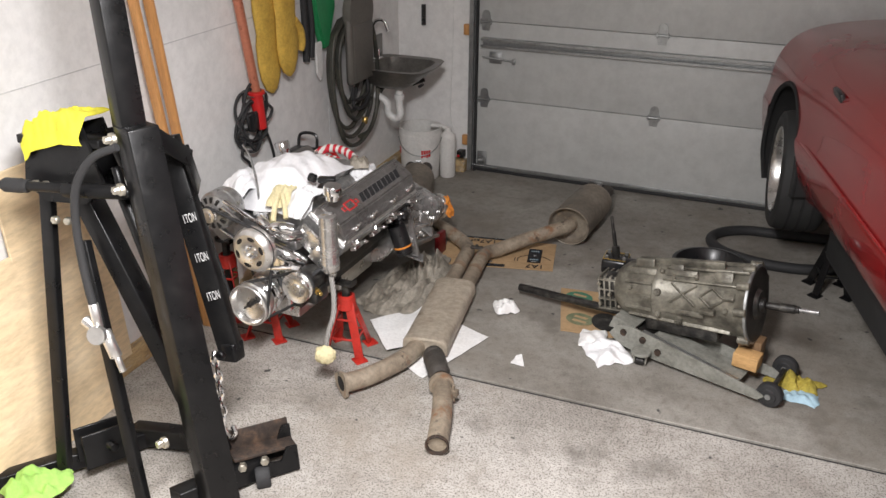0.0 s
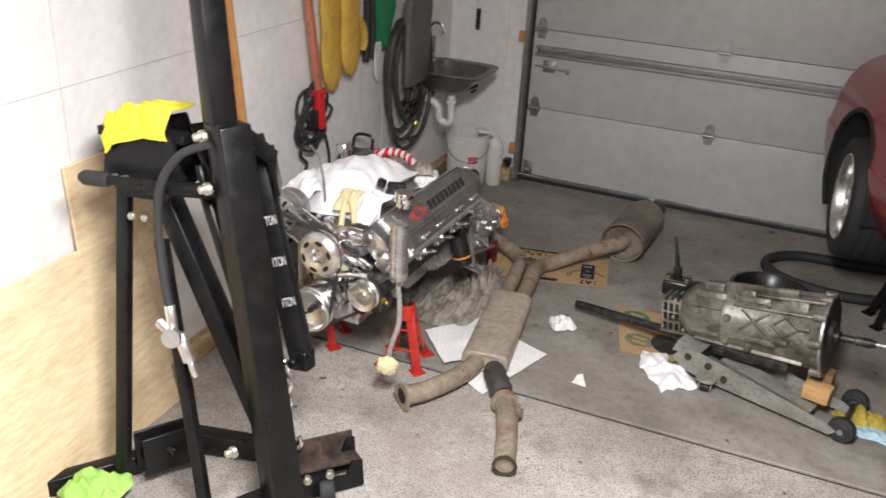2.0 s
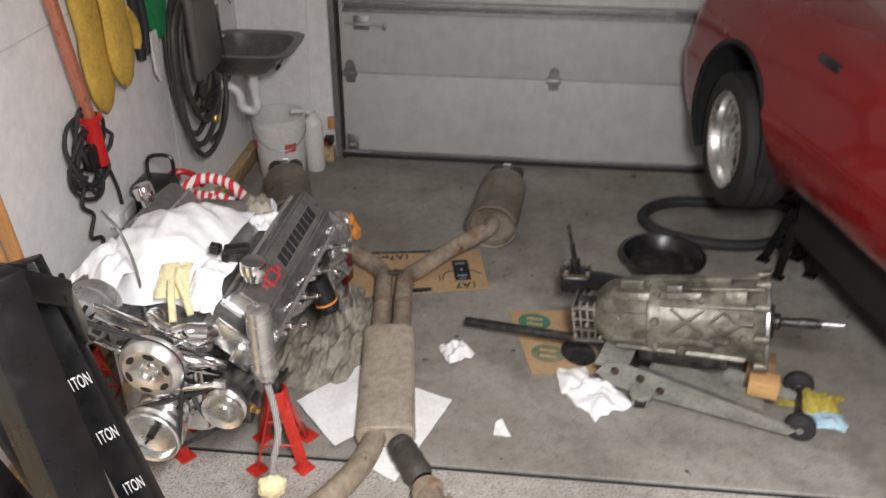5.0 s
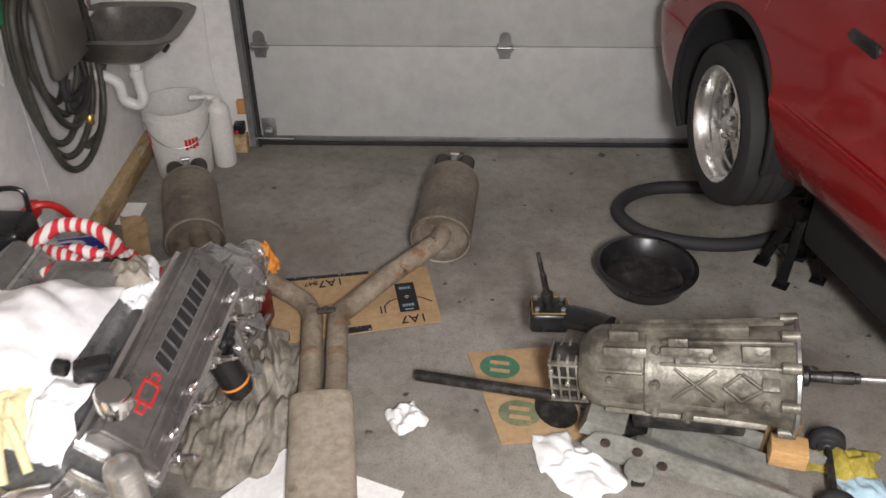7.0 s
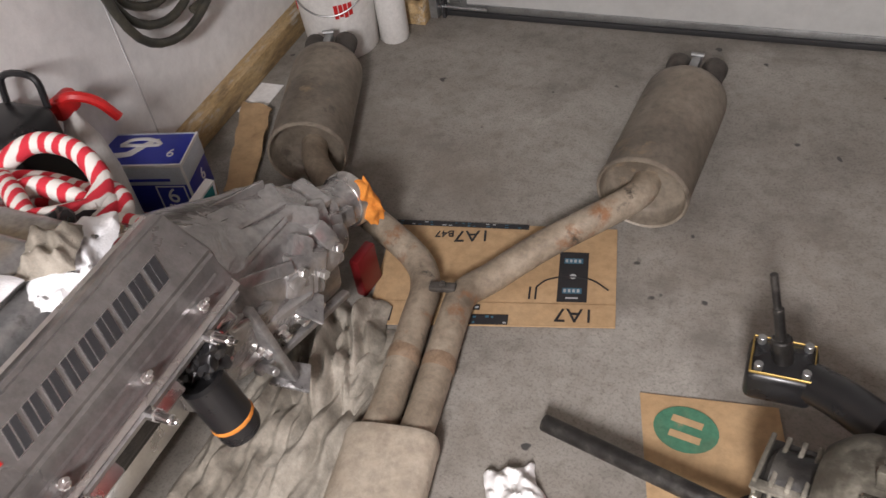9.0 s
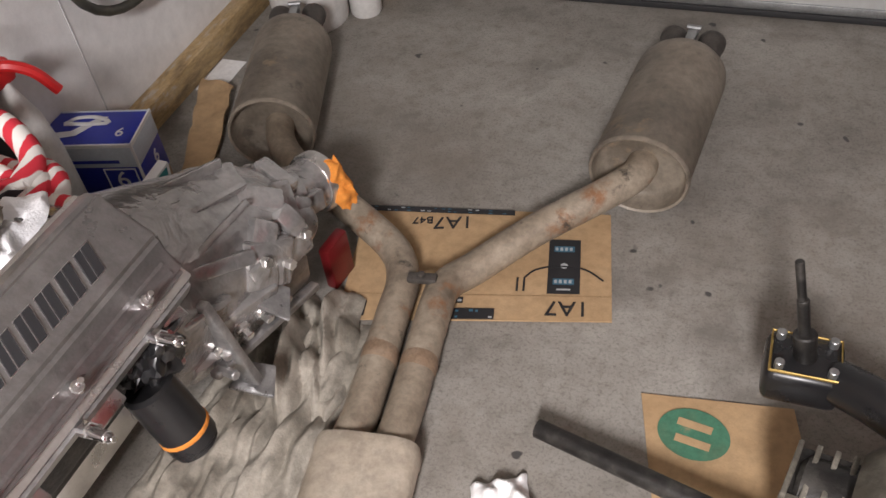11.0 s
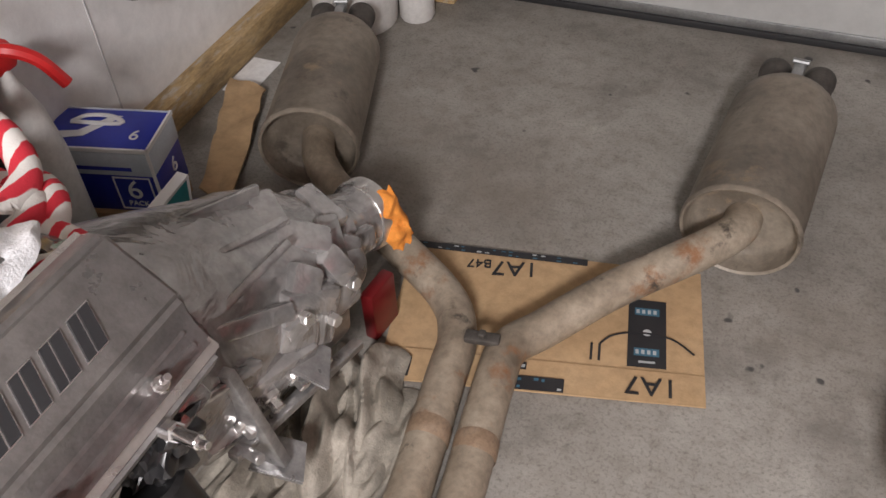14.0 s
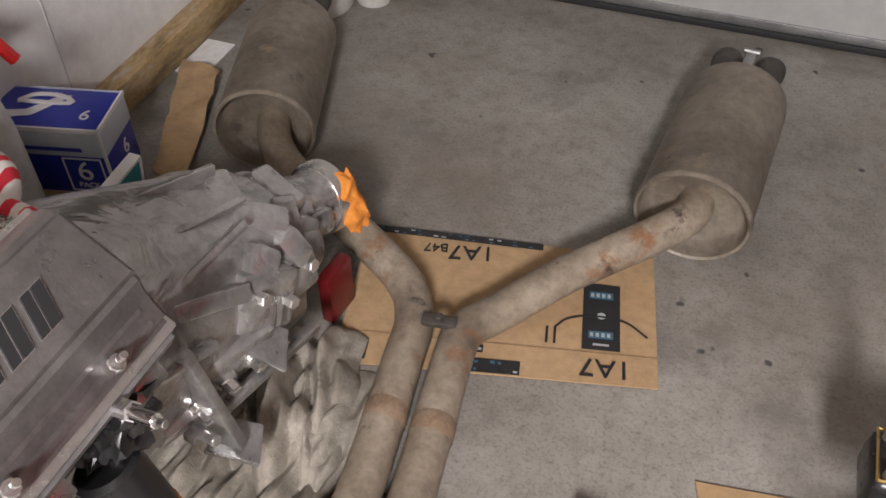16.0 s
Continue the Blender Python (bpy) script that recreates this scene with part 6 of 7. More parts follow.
part("coupling", lathe([(0.016, 0), (0.019, 0.005), (0.019, 0.04), (0.016, 0.045)], 12, (0.08, 5.24, 0.5), (0, 0.3, 1)), M_BRASS, reel, "brass coupling")
for k, (z0, z1) in enumerate(((0.66, 0.8), (0.6, 0.78))):
    part("wire_coil", tube([(0.12, 5.02 + 0.05 * k, z1), (0.13, 5.0, (z0 + z1) / 2), (0.13, 5.1, z0 + 0.05), (0.13, 5.2, (z0 + z1) / 2), (0.12, 5.22, z1)], 0.012, 8, 5), M_SEAL, reel)

sink = thing("wall_sink", "small stainless wall sink with faucet and white drain", "sink", at=(0.2, 5.45, 0.8))
bs = bmesh.new()
ringdef = [((0.0, 0.5), (5.2, 5.68), 0.865), ((0.0, 0.49), (5.215, 5.665), 0.85), ((0.01, 0.43), (5.25, 5.63), 0.82), ((0.05, 0.36), (5.3, 5.58), 0.75), ((0.12, 0.3), (5.36, 5.52), 0.715)]
rings = []
for (xa, xb), (ya, yb), z in ringdef:
    pts = []
    cx, cy, hx, hy = (xa + xb) / 2, (ya + yb) / 2, (xb - xa) / 2, (yb - ya) / 2
    for k in range(28):
        a = 2 * math.pi * k / 28
        c, s = math.cos(a), math.sin(a)
        q = (abs(c) ** 5 + abs(s) ** 5) ** (-0.2)
        pts.append(bs.verts.new((cx + hx * c * q, cy + hy * s * q, z)))
    rings.append(pts)
for a, b in zip(rings, rings[1:]):
    for k in range(28):
        bs.faces.new([a[k], a[(k + 1) % 28], b[(k + 1) % 28], b[k]])
bs.faces.new(rings[-1])
basin = part("basin", bs, M_SINK, sink)
ins = bmesh.new()
rings = []
for (xa, xb), (ya, yb), z in [((0.0, 0.5), (5.2, 5.68), 0.866), ((0.06, 0.45), (5.25, 5.63), 0.862), ((0.09, 0.4), (5.29, 5.59), 0.78), ((0.14, 0.3), (5.36, 5.52), 0.735)]:
    cx, cy, hx, hy = (xa + xb) / 2, (ya + yb) / 2, (xb - xa) / 2, (yb - ya) / 2
    pts = []
    for k in range(28):
        a = 2 * math.pi * k / 28
        c, s = math.cos(a), math.sin(a)
        q = (abs(c) ** 5 + abs(s) ** 5) ** (-0.2)
        pts.append(ins.verts.new((cx + hx * c * q, cy + hy * s * q, z)))
    rings.append(pts)
for a, b in zip(rings, rings[1:]):
    for k in range(28):
        ins.faces.new([a[k], a[(k + 1) % 28], b[(k + 1) % 28], b[k]])
ins.faces.new(rings[-1])
part("inner_bowl", ins, M_SINK, sink)
part("backsplash", box(0.0, 0.012, 5.2, 5.68, 0.85, 1.0, 0.003), M_SINK, sink)
part("faucet", join(lathe([(0.03, 0), (0.026, 0.03), (0.016, 0.04), (0.014, 0.1)], 16, (0.06, 5.44, 0.866)), tube([(0.06, 5.44, 0.95), (0.06, 5.44, 1.08), (0.09, 5.44, 1.13), (0.14, 5.44, 1.13), (0.17, 5.44, 1.07)], 0.011, 12, 6), box(0.03, 0.09, 5.36, 5.52, 0.866, 0.885, 0.006), rod((0.06, 5.37, 0.88), (0.06, 5.36, 0.93), 0.012, 10), rod((0.06, 5.51, 0.88), (0.06, 5.52, 0.93), 0.012, 10)), M_CHROME, sink, "chrome gooseneck faucet")
part("drain_trap", tube([(0.24, 5.44, 0.73), (0.24, 5.44, 0.6), (0.25, 5.43, 0.535), (0.22, 5.43, 0.5), (0.17, 5.42, 0.53), (0.16, 5.42, 0.6), (0.1, 5.42, 0.64), (0.0, 5.42, 0.64)], 0.024, 16, 6), M_PVC, sink, "white plastic drain trap")
part("trap_nut", lathe([(0.026, 0), (0.034, 0.003), (0.034, 0.03), (0.026, 0.033)], 10, (0.24, 5.44, 0.63)), M_PVC, sink)
part("trap_nut", lathe([(0.03, 0), (0.045, 0.004), (0.045, 0.02), (0.03, 0.024)], 14, (0.24, 5.44, 0.71)), M_PVC, sink)
part("valve", join(rod((0.3, 5.52, 0.72), (0.36, 5.58, 0.74), 0.014, 10), rod((0.34, 5.54, 0.7), (0.34, 5.6, 0.7), 0.01, 8)), M_SEAL, sink)
dp = thing("drop_cord", "thin white cord with black switch hanging by the sink", "cord", at=(0.2, 5.95, 1.3))
part("line", tube([(0.14, 5.955, 2.2), (0.16, 5.955, 1.5), (0.2, 5.955, 1.15)], 0.006, 8, 5), M_PVC, dp)
part("switch", rod((0.2, 5.95, 1.16), (0.2, 5.95, 1.02), 0.016, 10), M_PLASTIC, dp)
part("line", tube([(0.42, 5.962, 2.4), (0.42, 5.962, 1.5), (0.41, 5.962, 0.8), (0.4, 5.962, 0.4), (0.44, 5.962, 0.25)], 0.003, 6, 5), M_PVC, dp)
sensor = thing("door_sensor", "small black door sensor with red light", "sensor", at=(0.5, 5.9, 0.14))
part("housing", box(0.485, 0.535, 5.87, 5.93, 0.12, 0.17, 0.005), M_PLASTIC, sensor)
part("lens", rod((0.5, 5.872, 0.135), (0.5, 5.864, 0.135), 0.01, 10), M_REDPLASTIC, sensor)

buck = thing("bucket", "white plastic five-gallon bucket with red lettering bars", "bucket", at=(0.265, 5.73, 0))
part("pail", lathe([(0, 0.0), (0.128, 0.0), (0.132, 0.006), (0.146, 0.3), (0.15, 0.302), (0.15, 0.33), (0.147, 0.332), (0.148, 0.36), (0.153, 0.362), (0.153, 0.37), (0.144, 0.37), (0.13, 0.02), (0, 0.015)], 44, (0.265, 5.73, 0)), M_BUCKET, buck)
for a0, n_ in ((-62, 4), (-150, 2)):
    for k in range(n_):
        a = radians(a0 + k * 7)
        part("print_bar", moved(box(-0.001, 0.0025, -0.007, 0.007, -0.025 if k % 2 else -0.03, 0.022, 0.0), pose(0.265 + 0.1415 * math.cos(a), 5.73 + 0.1415 * math.sin(a), 0.21, 0, 0, math.degrees(a))), M_REDPLASTIC, buck)
part("bail", tube([(0.265 + 0.154 * math.cos(a), 5.73 + 0.154 * math.sin(a), 0.3 - 0.1 * math.sin(math.pi * q / 8)) for q, a in [(q, radians(-150 + q * 20)) for q in range(9)]], 0.003, 6, 5), M_GALV, buck)
jug = thing("bottle", "tall white plastic bottle beside the bucket", "bottle", at=(0.44, 5.8, 0))
part("jug", lathe([(0, 0), (0.05, 0), (0.056, 0.01), (0.056, 0.28), (0.05, 0.31), (0.03, 0.33), (0.022, 0.335), (0.022, 0.36), (0, 0.362)], 28, (0.445, 5.8, 0)), M_BUCKET, jug)
part("spout", tube([(0.44, 5.8, 0.35), (0.4, 5.79, 0.365), (0.33, 5.76, 0.372)], 0.014, 10, 5), M_BUCKET, jug)

# ---- clutter behind the engine ----
bb = thing("tool_case", "black plastic case standing against the wall", "case", at=(0.22, 4.42, 0))
part("shell", box(0.03, 0.2, 4.3, 4.46, 0.0, 0.6, 0.03, 3), M_PLASTIC, bb)
part("handle", tube([(0.06, 4.44, 0.58), (0.07, 4.46, 0.66), (0.16, 4.47, 0.66), (0.17, 4.46, 0.58)], 0.009, 8, 5), M_PLASTIC, bb)
thing("duffel_bag", "black fabric bag slumped beside the engine", "bag", join(box(0.3, 0.6, 3.98, 4.22, 0.0, 0.5, 0.06, 3), box(0.32, 0.55, 4.16, 4.38, 0.0, 0.34, 0.05, 3), moved(crumple(0.27, 0.28, 0.05, 61, 30, fold=7), pose(0.49, 4.08, 0.485))), M_SEAL)
rope = thing("safety_rope", "red and white striped rope coiled on the black bag", "rope", at=(0.5, 4.2, 0.5))
random.seed(11)
for k in range(5):
    cx, cy, r0 = 0.5 + 0.05 * random.uniform(-1, 1), 4.08 + 0.05 * random.uniform(-1, 1), 0.08 + 0.06 * random.random()
    part("loop", tube([(cx + r0 * 1.15 * math.cos(a), cy + r0 * math.sin(a), 0.575 + 0.022 * k + 0.03 * math.sin(2 * a + k)) for a in [2 * math.pi * q / 9 for q in range(10)]], 0.023, 12, 6), M_ROPE, rope)
part("tail", tube([(0.56, 4.04, 0.66), (0.66, 4.0, 0.66), (0.72, 4.05, 0.63), (0.7, 4.12, 0.6), (0.62, 4.13, 0.6)], 0.021, 12, 6), M_ROPE, rope)
part("tail", tube([(0.26, 4.2, 0.6), (0.36, 4.13, 0.66), (0.46, 4.07, 0.69), (0.56, 4.0, 0.69)], 0.022, 12, 6), M_ROPE, rope)
thing("cream_rag", "white and blue rag lying behind the cover", "rag", crumple(0.16, 0.2, 0.06, 64, 26, fold=14, ragged=0.4), M_WHITECLOTH, at=pose(0.72, 3.93, 0.69, 0, 0, 40))
thing("black_glove", "black rubber glove lying on the rags", "glove", crumple(0.12, 0.16, 0.05, 66, 22, fold=18, ragged=0.5), M_PLASTIC, at=pose(0.6, 3.98, 0.66, 0, 0, 10))
spray = thing("spray_bottle", "white spray bottle with red trigger head", "spray bottle", at=(0.23, 4.56, 0))
part("bottle", lathe([(0, 0), (0.056, 0), (0.062, 0.01), (0.062, 0.3), (0.05, 0.4), (0.024, 0.48), (0.018, 0.51), (0, 0.51)], 24, (0.13, 4.54, 0.0)), M_BUCKET, spray)
part("trigger_head", join(box(0.11, 0.15, 4.5, 4.58, 0.5, 0.56, 0.012), tube([(0.13, 4.52, 0.55), (0.17, 4.54, 0.56), (0.21, 4.57, 0.53), (0.24, 4.59, 0.47)], 0.014, 8, 5)), M_REDPLASTIC, spray, "red trigger head")
bx = thing("light_bulb_carton", "blue and grey six-pack carton with white numerals", "carton", at=pose(0.2, 4.7, 0))
BM_ = pose(0.118, 4.72, 0.06, 0, 0, 14)
part("lower_carton", moved(box(-0.1, 0.15, -0.09, 0.07, -0.053, 0.0, 0.003), BM_), M_CARD, bx)
part("box", moved(box(-0.115, 0.15, -0.075, 0.075, 0.0, 0.18, 0.003), BM_), M_BLUEBOX, bx)
part("grey_band", moved(join(box(-0.116, 0.151, -0.0765, 0.0765, 0.108, 0.172, 0.001), box(0.15, 0.1515, -0.06, 0.06, 0.145, 0.182), box(-0.115, 0.152, -0.0775, -0.073, 0.174, 0.182), box(-0.115, 0.152, 0.073, 0.0775, 0.174, 0.182), box(0.147, 0.152, -0.0775, 0.0775, 0.174, 0.182), box(0.147, 0.152, -0.0775, -0.073, 0, 0.18)), BM_), M_GREYBAND, bx)
part("handle_slot", moved(tube([(-0.07, 0.02, 0.182), (-0.04, 0.045, 0.183), (0.02, 0.045, 0.183), (0.05, 0.02, 0.182), (-0.07, 0.02, 0.182)], 0.007, 8, 4, flat=0.5), BM_), M_WHITE, bx)
for sx0, sx1, sz0, sz1 in ((0.045, 0.135, 0.008, 0.011), (0.045, 0.135, 0.1, 0.103), (0.045, 0.048, 0.008, 0.103), (0.132, 0.135, 0.008, 0.103)):
    part("white_line", moved(box(sx0, sx1, -0.0775, -0.0745, sz0, sz1), BM_), M_WHITE, bx)
part("white_swoosh", moved(prism([(-0.115, -0.05), (-0.02, -0.03), (0.045, 0.05), (0.02, 0.05), (-0.04, -0.01), (-0.115, -0.02)], 0.1805, 0.1815), BM_), M_WHITE, bx)
part("lettering_bar", moved(box(-0.1, 0.1, -0.0775, -0.0765, 0.122, 0.132), BM_), M_BLUEBOX, bx)
part("edge", moved(join(box(0.146, 0.1525, -0.0778, -0.0725, 0.0, 0.183), box(0.1475, 0.1528, -0.078, 0.078, 0.174, 0.184), box(-0.115, 0.1528, -0.0778, -0.0725, 0.174, 0.184)), BM_), M_WHITE, bx)
letters("6", 0.075, M_WHITE, "numeral", bx, BM_ @ pose(0.09, -0.0772, 0.065, 90, 0, 0))
letters("PACK", 0.02, M_WHITE, "lettering", bx, BM_ @ pose(0.09, -0.0772, 0.026, 90, 0, 0))
letters("6", 0.05, M_WHITE, "numeral", bx, BM_ @ pose(0.1, -0.02, 0.1805, 0, 0, 0))
letters("6", 0.055, M_WHITE, "numeral", bx, BM_ @ pose(0.1512, 0.02, 0.07, 90, 0, 90))
tealbox = thing("teal_carton", "teal and white carton standing beside the blue box", "carton", at=pose(0.42, 4.62, 0))
part("panel", moved(box(-0.012, 0.012, -0.13, 0.07, 0, 0.21, 0.003), pose(0.35, 4.6, 0, 0, 8, 4)), M_TEAL, tealbox)
part("edge", moved(join(box(-0.0135, 0.0135, -0.134, 0.074, 0.204, 0.214, 0.002), box(-0.0135, 0.0135, 0.066, 0.076, 0.002, 0.21, 0.002)), pose(0.35, 4.6, 0, 0, 8, 4)), M_WHITE, tealbox)
red_can = thing("red_tin", "dark red metal tin beside the gearbox tail", "tin", box(-0.015, 0.015, -0.04, 0.045, 0, 0.13, 0.006), M_REDDARK, at=pose(0.885, 4.57, 0.012, 0, 0, -8))

# ---- the engine hoist ----
hoist = thing("engine_hoist", "black steel folding engine hoist with hydraulic pump", "engine hoist", at=(0.95, 2.3, 0))
MX, MY = 1.01, 2.2
# the frame leans back on its folded legs
LEAN = Matrix.Translation((0.85, 2.3, 0)) @ Matrix(((0.9314, 0.1193, -0.1726, -0.0691), (0.1901, 0.9081, 0.171, -0.0091), (-0.0106, -0.0194, 0.9864, 0.0), (0, 0, 0, 1))) @ Matrix.Translation((-0.85, -2.3, 0))


def hoist_part(name, bm, mat, parent, label=""):
    return part(name, moved(bm, LEAN), mat, parent, label)


hoist_part("mast", beam((MX - 0.03, MY + 0.01, 1.3), (MX - 0.05, MY + 0.01, 2.35), 0.078, 0.078, 0.006, 28), M_BLACK, hoist)
slv = hoist_part("mast_sleeve", beam((MX + 0.05, MY + 0.05, 0.05), (MX, MY, 1.37), 0.105, 0.1, 0.006, 28), M_BLACK, hoist)
for z in (1.33, 1.17, 0.3):
    hoist_part("bolt", join(rod((MX - 0.06, MY - 0.03, z), (MX - 0.075, MY - 0.06, z), 0.013, 6), rod((MX - 0.06, MY - 0.03, z), (MX - 0.066, MY - 0.044, z), 0.02, 14)), M_BOLT, slv)
boom = hoist_part("boom", join(beam((0.87, 2.5, 1.26), (1.0, 2.5, 0.5), 0.075, 0.05, 0.004, 15)), M_BLACK, hoist, "folded boom with load markings")
bd = Vector((0.13, 0, -0.76)).normalized()
for k, q in enumerate((0.28, 0.42, 0.56)):
    c = Vector((0.87, 2.5, 1.26)) + bd * q
    nx = Vector((0.55, -0.83, 0.094)).normalized()
    upv = -bd
    rightv = upv.cross(nx).normalized()
    m = Matrix((rightv, upv, nx)).transposed().to_4x4()
    m = m @ pose(0, 0, 0, 0, 0, -14) @ Matrix.Diagonal((0.5, 1, 1, 1))
    m.translation = c + nx * 0.0495
    letters("1TON", 0.046, M_LOADMARK, "load_marking", boom, LEAN @ m @ pose(0, 0, 0, 0, 0, 10) @ Matrix.Diagonal((0.7, 1, 1, 1)), 0.0008)
hoist_part("boom_fork", join(beam((1.03, 2.22, 1.35), (0.985, 2.46, 1.2), 0.012, 0.06), beam((0.985, 2.44, 1.23), (0.95, 2.52, 1.08), 0.012, 0.07), beam((0.96, 2.24, 1.35), (0.9, 2.46, 1.24), 0.012, 0.06)), M_BLACK, hoist)
hoist_part("boom_tip", join(box(0.975, 1.035, 2.47, 2.53, 0.46, 0.53, 0.008), rod((1.0, 2.45, 0.5), (1.0, 2.43, 0.5), 0.018, 6)), M_BLACK, hoist)
chain = hoist_part("chain", rod((0.955, 2.47, 0.5), (0.955, 2.455, 0.47), 0.01, 8), M_CHROME, hoist, "zinc lifting chain with hook")
for k in range(7):
    c = Vector((0.957 + 0.004 * math.sin(k), 2.462, 0.47 - 0.033 * k))
    ring = [(0.012 * math.cos(a), 0, 0.022 * math.sin(a)) for a in [2 * math.pi * q / 8 for q in range(9)]]
    hoist_part("link", moved(tube(ring, 0.005, 6, 2, closed=True), Matrix.Translation(c) @ pose(0, 0, 0, 0, 8, 90 * (k % 2) + 20)), M_CHROME, chain)
hoist_part("hook", tube([(0.957, 2.46, 0.25), (0.95, 2.46, 0.21), (0.97, 2.46, 0.17), (0.995, 2.46, 0.19), (0.99, 2.46, 0.22)], 0.009, 8, 5), M_CHROME, chain)
head = hoist_part("pump_bracket", join(moved(prism([(0.46, 1.27), (0.69, 1.33), (0.74, 1.14), (0.66, 1.06), (0.5, 1.06), (0.43, 1.12)], 0, 0.014, 0.003), Matrix.Translation((0, 2.42, 0)) @ Matrix(((1, 0, 0, 0), (0, 0, 1, 0), (0, 1, 0, 0), (0, 0, 0, 1)))), moved(prism([(0.46, 1.27), (0.69, 1.33), (0.74, 1.14), (0.66, 1.06), (0.5, 1.06), (0.43, 1.12)], 0, 0.014, 0.003), Matrix.Translation((0.02, 2.3, 0)) @ Matrix(((1, 0, 0, 0), (0, 0, 1, 0), (0, 1, 0, 0), (0, 0, 0, 1)))), box(0.44, 0.76, 2.31, 2.42, 1.25, 1.28, 0.004)), M_BLACK, hoist)
for x, z in ((0.5, 1.12), (0.54, 1.12), (0.71, 1.12), (0.55, 1.0), (0.6, 1.0)):
    hoist_part("bolt", rod((x, 2.305, z), (x, 2.285, z), 0.014, 6), M_BOLT, head)
hoist_part("leg", beam((0.5, 2.34, 1.12), (0.4, 2.28, 0.05), 0.045, 0.03, 0.004), M_BLACK, hoist)
hoist_part("leg", beam((0.62, 2.36, 1.1), (0.95, 2.42, 0.12), 0.085, 0.06, 0.005), M_BLACK, hoist)
hoist_part("leg", beam((0.68, 2.26, 0.95), (0.79, 2.2, 0.02), 0.04, 0.03, 0.004), M_BLACK, hoist)
hoist_part("leg", beam((0.74, 2.4, 1.3), (0.98, 2.3, 0.9), 0.05, 0.03, 0.004), M_BLACK, hoist)
hoist_part("ram", join(rod((0.84, 2.3, 1.1), (0.98, 2.33, 0.45), 0.026, 14), rod((0.82, 2.3, 1.2), (0.84, 2.3, 1.08), 0.015, 12)), M_BLACK, hoist)
hd = hoist_part("pump_handle", join(rod((0.53, 2.2, 1.142), (0.95, 2.2, 1.15), 0.016, 14), rod((0.7, 2.2, 1.14), (0.93, 2.2, 1.15), 0.024, 14)), M_BLACK, hoist)
hoist_part("grip", lathe([(0, 0), (0.016, 0.004), (0.024, 0.02), (0.024, 0.08), (0.02, 0.09), (0.023, 0.1), (0.018, 0.11)], 16, (0.455, 2.2, 1.14), (1, 0, 0.02)), M_SEAL, hd)
hoist_part("hydraulic_hose", tube([(0.97, 2.15, 1.31), (0.88, 2.14, 1.27), (0.8, 2.14, 1.17), (0.765, 2.15, 1.03), (0.765, 2.15, 0.88), (0.775, 2.15, 0.76)], 0.013, 12, 6), M_SEAL, hoist)
cp = hoist_part("coupler", join(rod((0.775, 2.15, 0.78), (0.78, 2.15, 0.7), 0.016, 12), rod((0.73, 2.15, 0.72), (0.82, 2.15, 0.66), 0.018, 10), rod((0.8, 2.15, 0.69), (0.83, 2.15, 0.6), 0.02, 12), rod((0.83, 2.15, 0.61), (0.845, 2.15, 0.55), 0.011, 10), lathe([(0, 0), (0.03, 0), (0.032, 0.01), (0.03, 0.02), (0, 0.022)], 18, (0.79, 2.135, 0.68), (0.2, -1, 0.2))), M_POLISH, hoist, "polished air coupler and valve")
base = hoist_part("base_beam", join(beam((0.44, 2.59, 0.06), (1.02, 2.61, 0.06), 0.075, 0.07, 0.005), beam((0.16, 2.1, 0.045), (0.52, 2.62, 0.05), 0.07, 0.06, 0.005), beam((0.92, 2.2, 0.06), (1.06, 2.49, 0.06), 0.08, 0.07, 0.005)), M_BLACK, hoist)
hoist_part("foot_bracket", join(moved(box(-0.09, 0.09, -0.006, 0.006, 0, 0.13, 0.003), pose(0.45, 2.42, 0.06, 0, 0, 60)), moved(box(-0.09, 0.09, -0.006, 0.006, 0, 0.13, 0.003), pose(0.52, 2.38, 0.06, 0, 0, 60)), rod((0.42, 2.42, 0.13), (0.56, 2.36, 0.13), 0.016, 10)), M_BLACK, hoist)
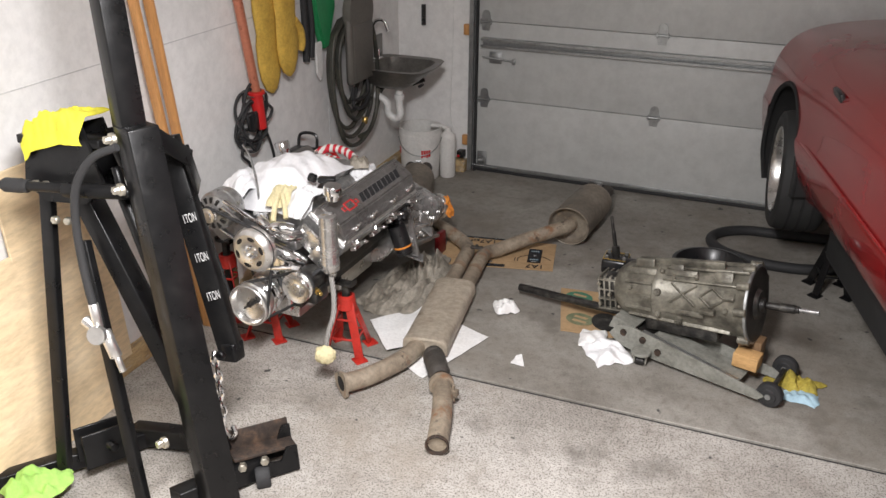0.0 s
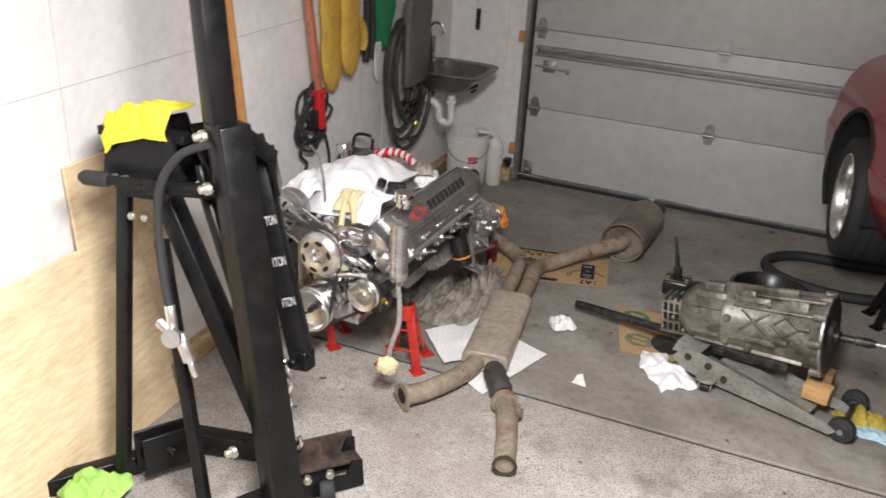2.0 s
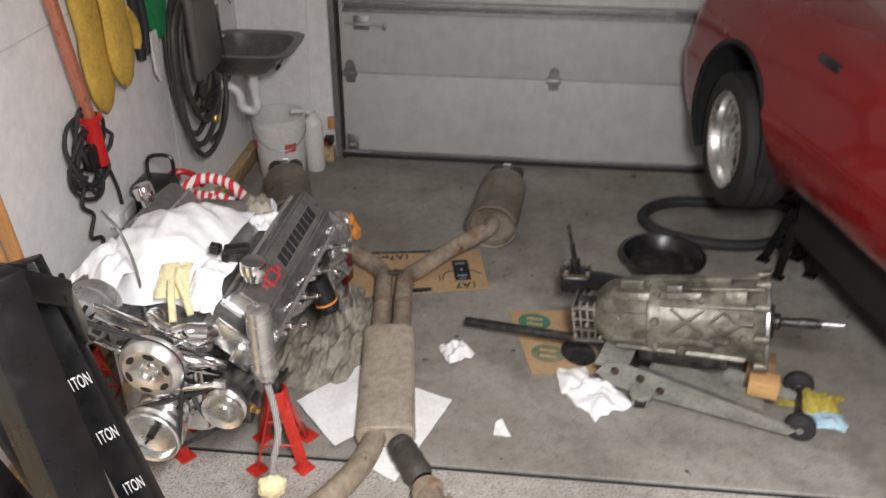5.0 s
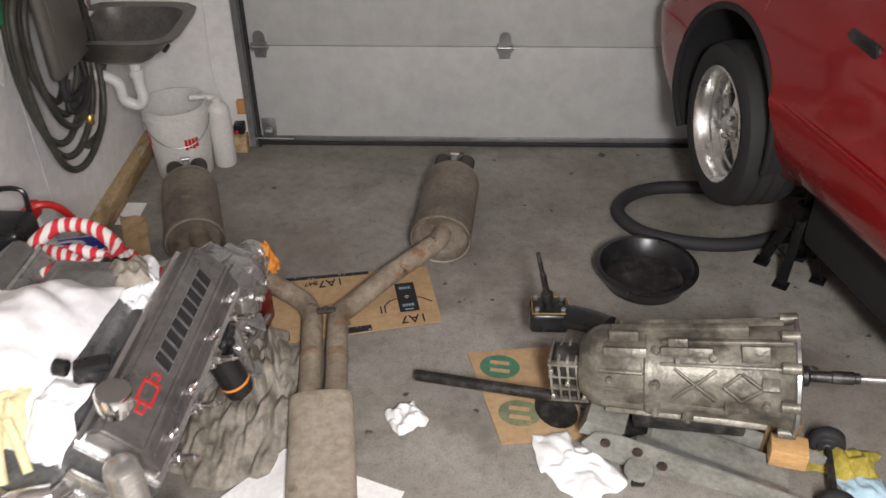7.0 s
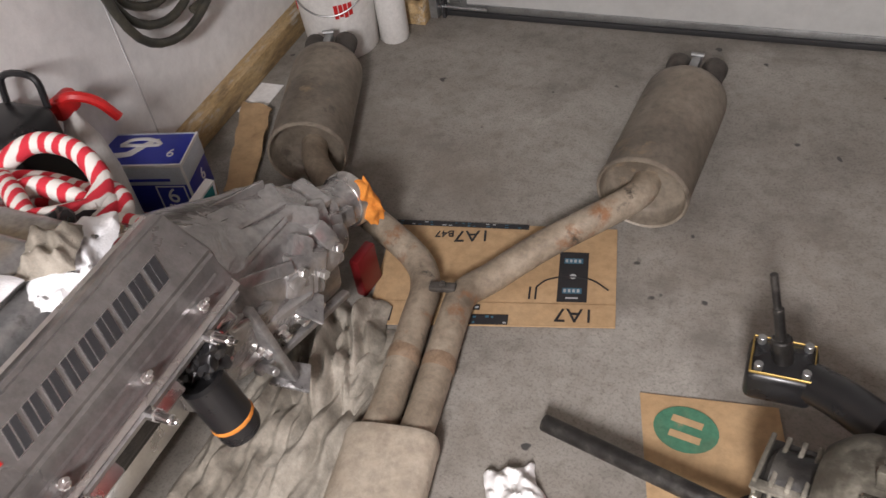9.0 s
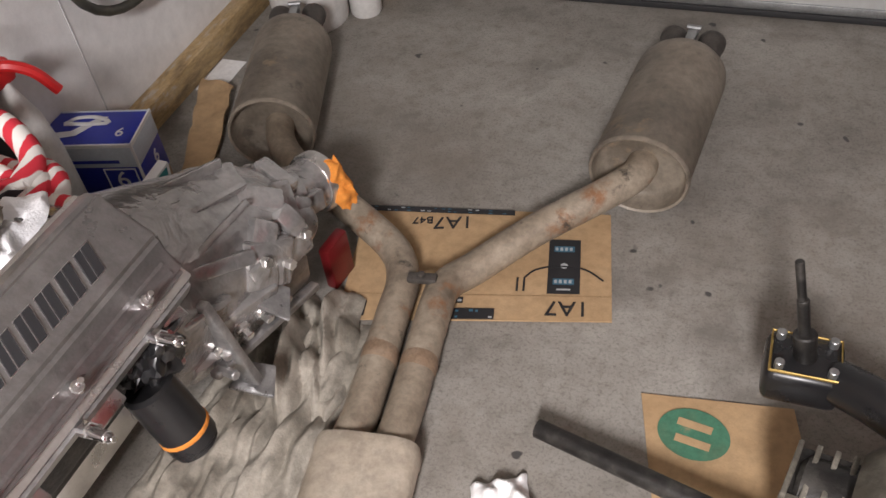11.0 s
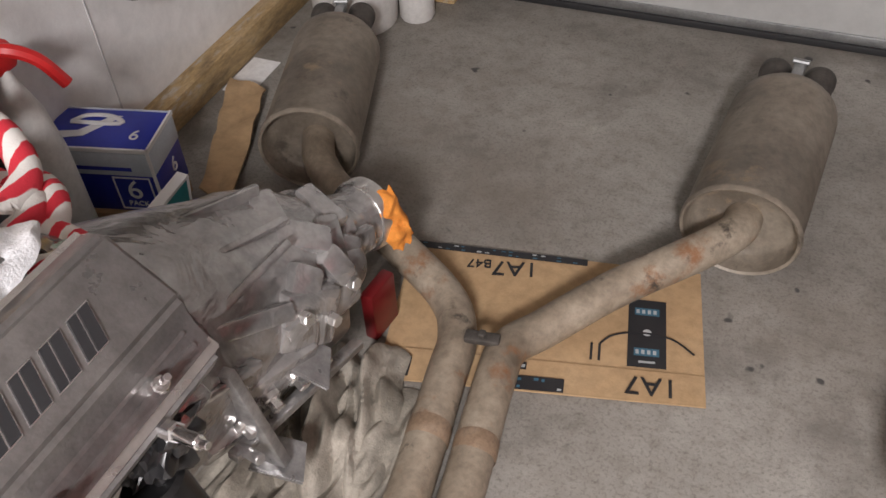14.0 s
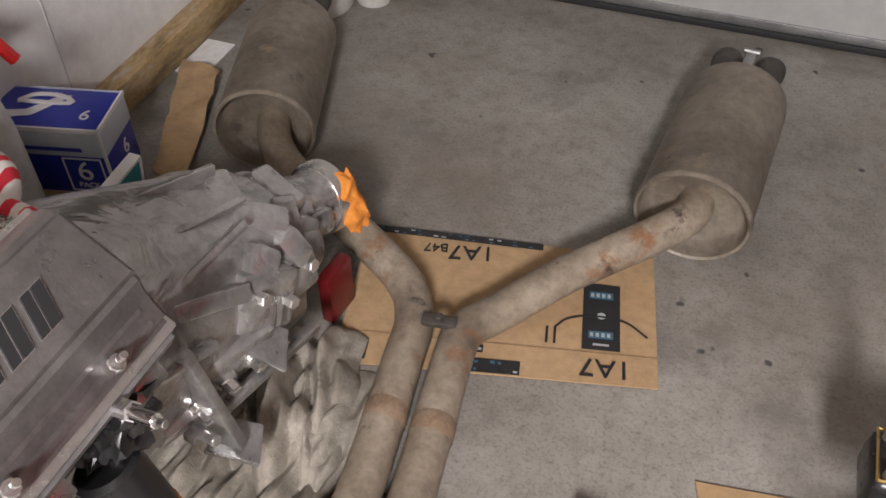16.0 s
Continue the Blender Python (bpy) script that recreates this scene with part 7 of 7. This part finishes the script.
hoist_part("channel", join(moved(box(-0.11, 0.11, -0.05, 0.05, 0, 0.012, 0.002), pose(1.05, 2.525, 0.1, 0, 0, 48)), moved(box(-0.11, 0.11, 0.042, 0.05, 0.01, 0.08, 0.002), pose(1.05, 2.525, 0.1, 0, 0, 48))), M_RUST, hoist, "rusty steel channel")
hoist_part("end_bracket", join(moved(prism([(-0.09, 0), (0.09, 0), (0.09, 0.1), (0.05, 0.1), (0.03, 0.05), (-0.06, 0.06)], 0, 0.01, 0.002), Matrix.Translation((1.11, 2.495, 0.02)) @ pose(0, 0, 0, 90, 0, 48)), moved(prism([(-0.09, 0), (0.09, 0), (0.09, 0.12), (0.06, 0.12), (0.03, 0.05), (-0.06, 0.06)], 0, 0.01, 0.002), Matrix.Translation((1.04, 2.565, 0.04)) @ pose(0, 0, 0, 90, 0, 48))), M_BLACK, hoist)
for x, y in ((1.1, 2.465), (1.05, 2.405), (0.46, 2.37)):
    hoist_part("bolt", rod((x, y, 0.1), (x + 0.015, y - 0.025, 0.1), 0.015, 6), M_BOLT, hoist)
hoist_part("caster", join(rod((1.08, 2.425, 0.04), (1.12, 2.455, 0.04), 0.04, 18)), M_SEAL, hoist)
hoist_part("caster", join(rod((0.13, 2.1, 0.05), (0.19, 2.07, 0.05), 0.05, 18), box(0.12, 0.21, 2.06, 2.14, 0.06, 0.11, 0.01)), M_SEAL, hoist)
thing("microfibre_towel", "bright yellow microfibre towel draped over the hoist", "towel", crumple(0.29, 0.2, 0.034, 71, 54, fold=15, ragged=0.22, drop=lambda u, v: -0.13 * max(0, -v - 0.35) ** 1.1 - 0.04 * max(0, u - 0.35) - 0.06 * max(0, -u - 0.6)), M_YELLOWTOWEL, at=LEAN @ pose(0.58, 2.35, 1.335, 0, -14, 3))
thing("microfibre_towel", "lime green microfibre towel lying over the hoist leg", "towel", crumple(0.2, 0.17, 0.07, 75, 34, fold=11, ragged=0.35), M_GREENTOWEL, at=pose(0.31, 2.1, 0.05, 0, 0, 20))
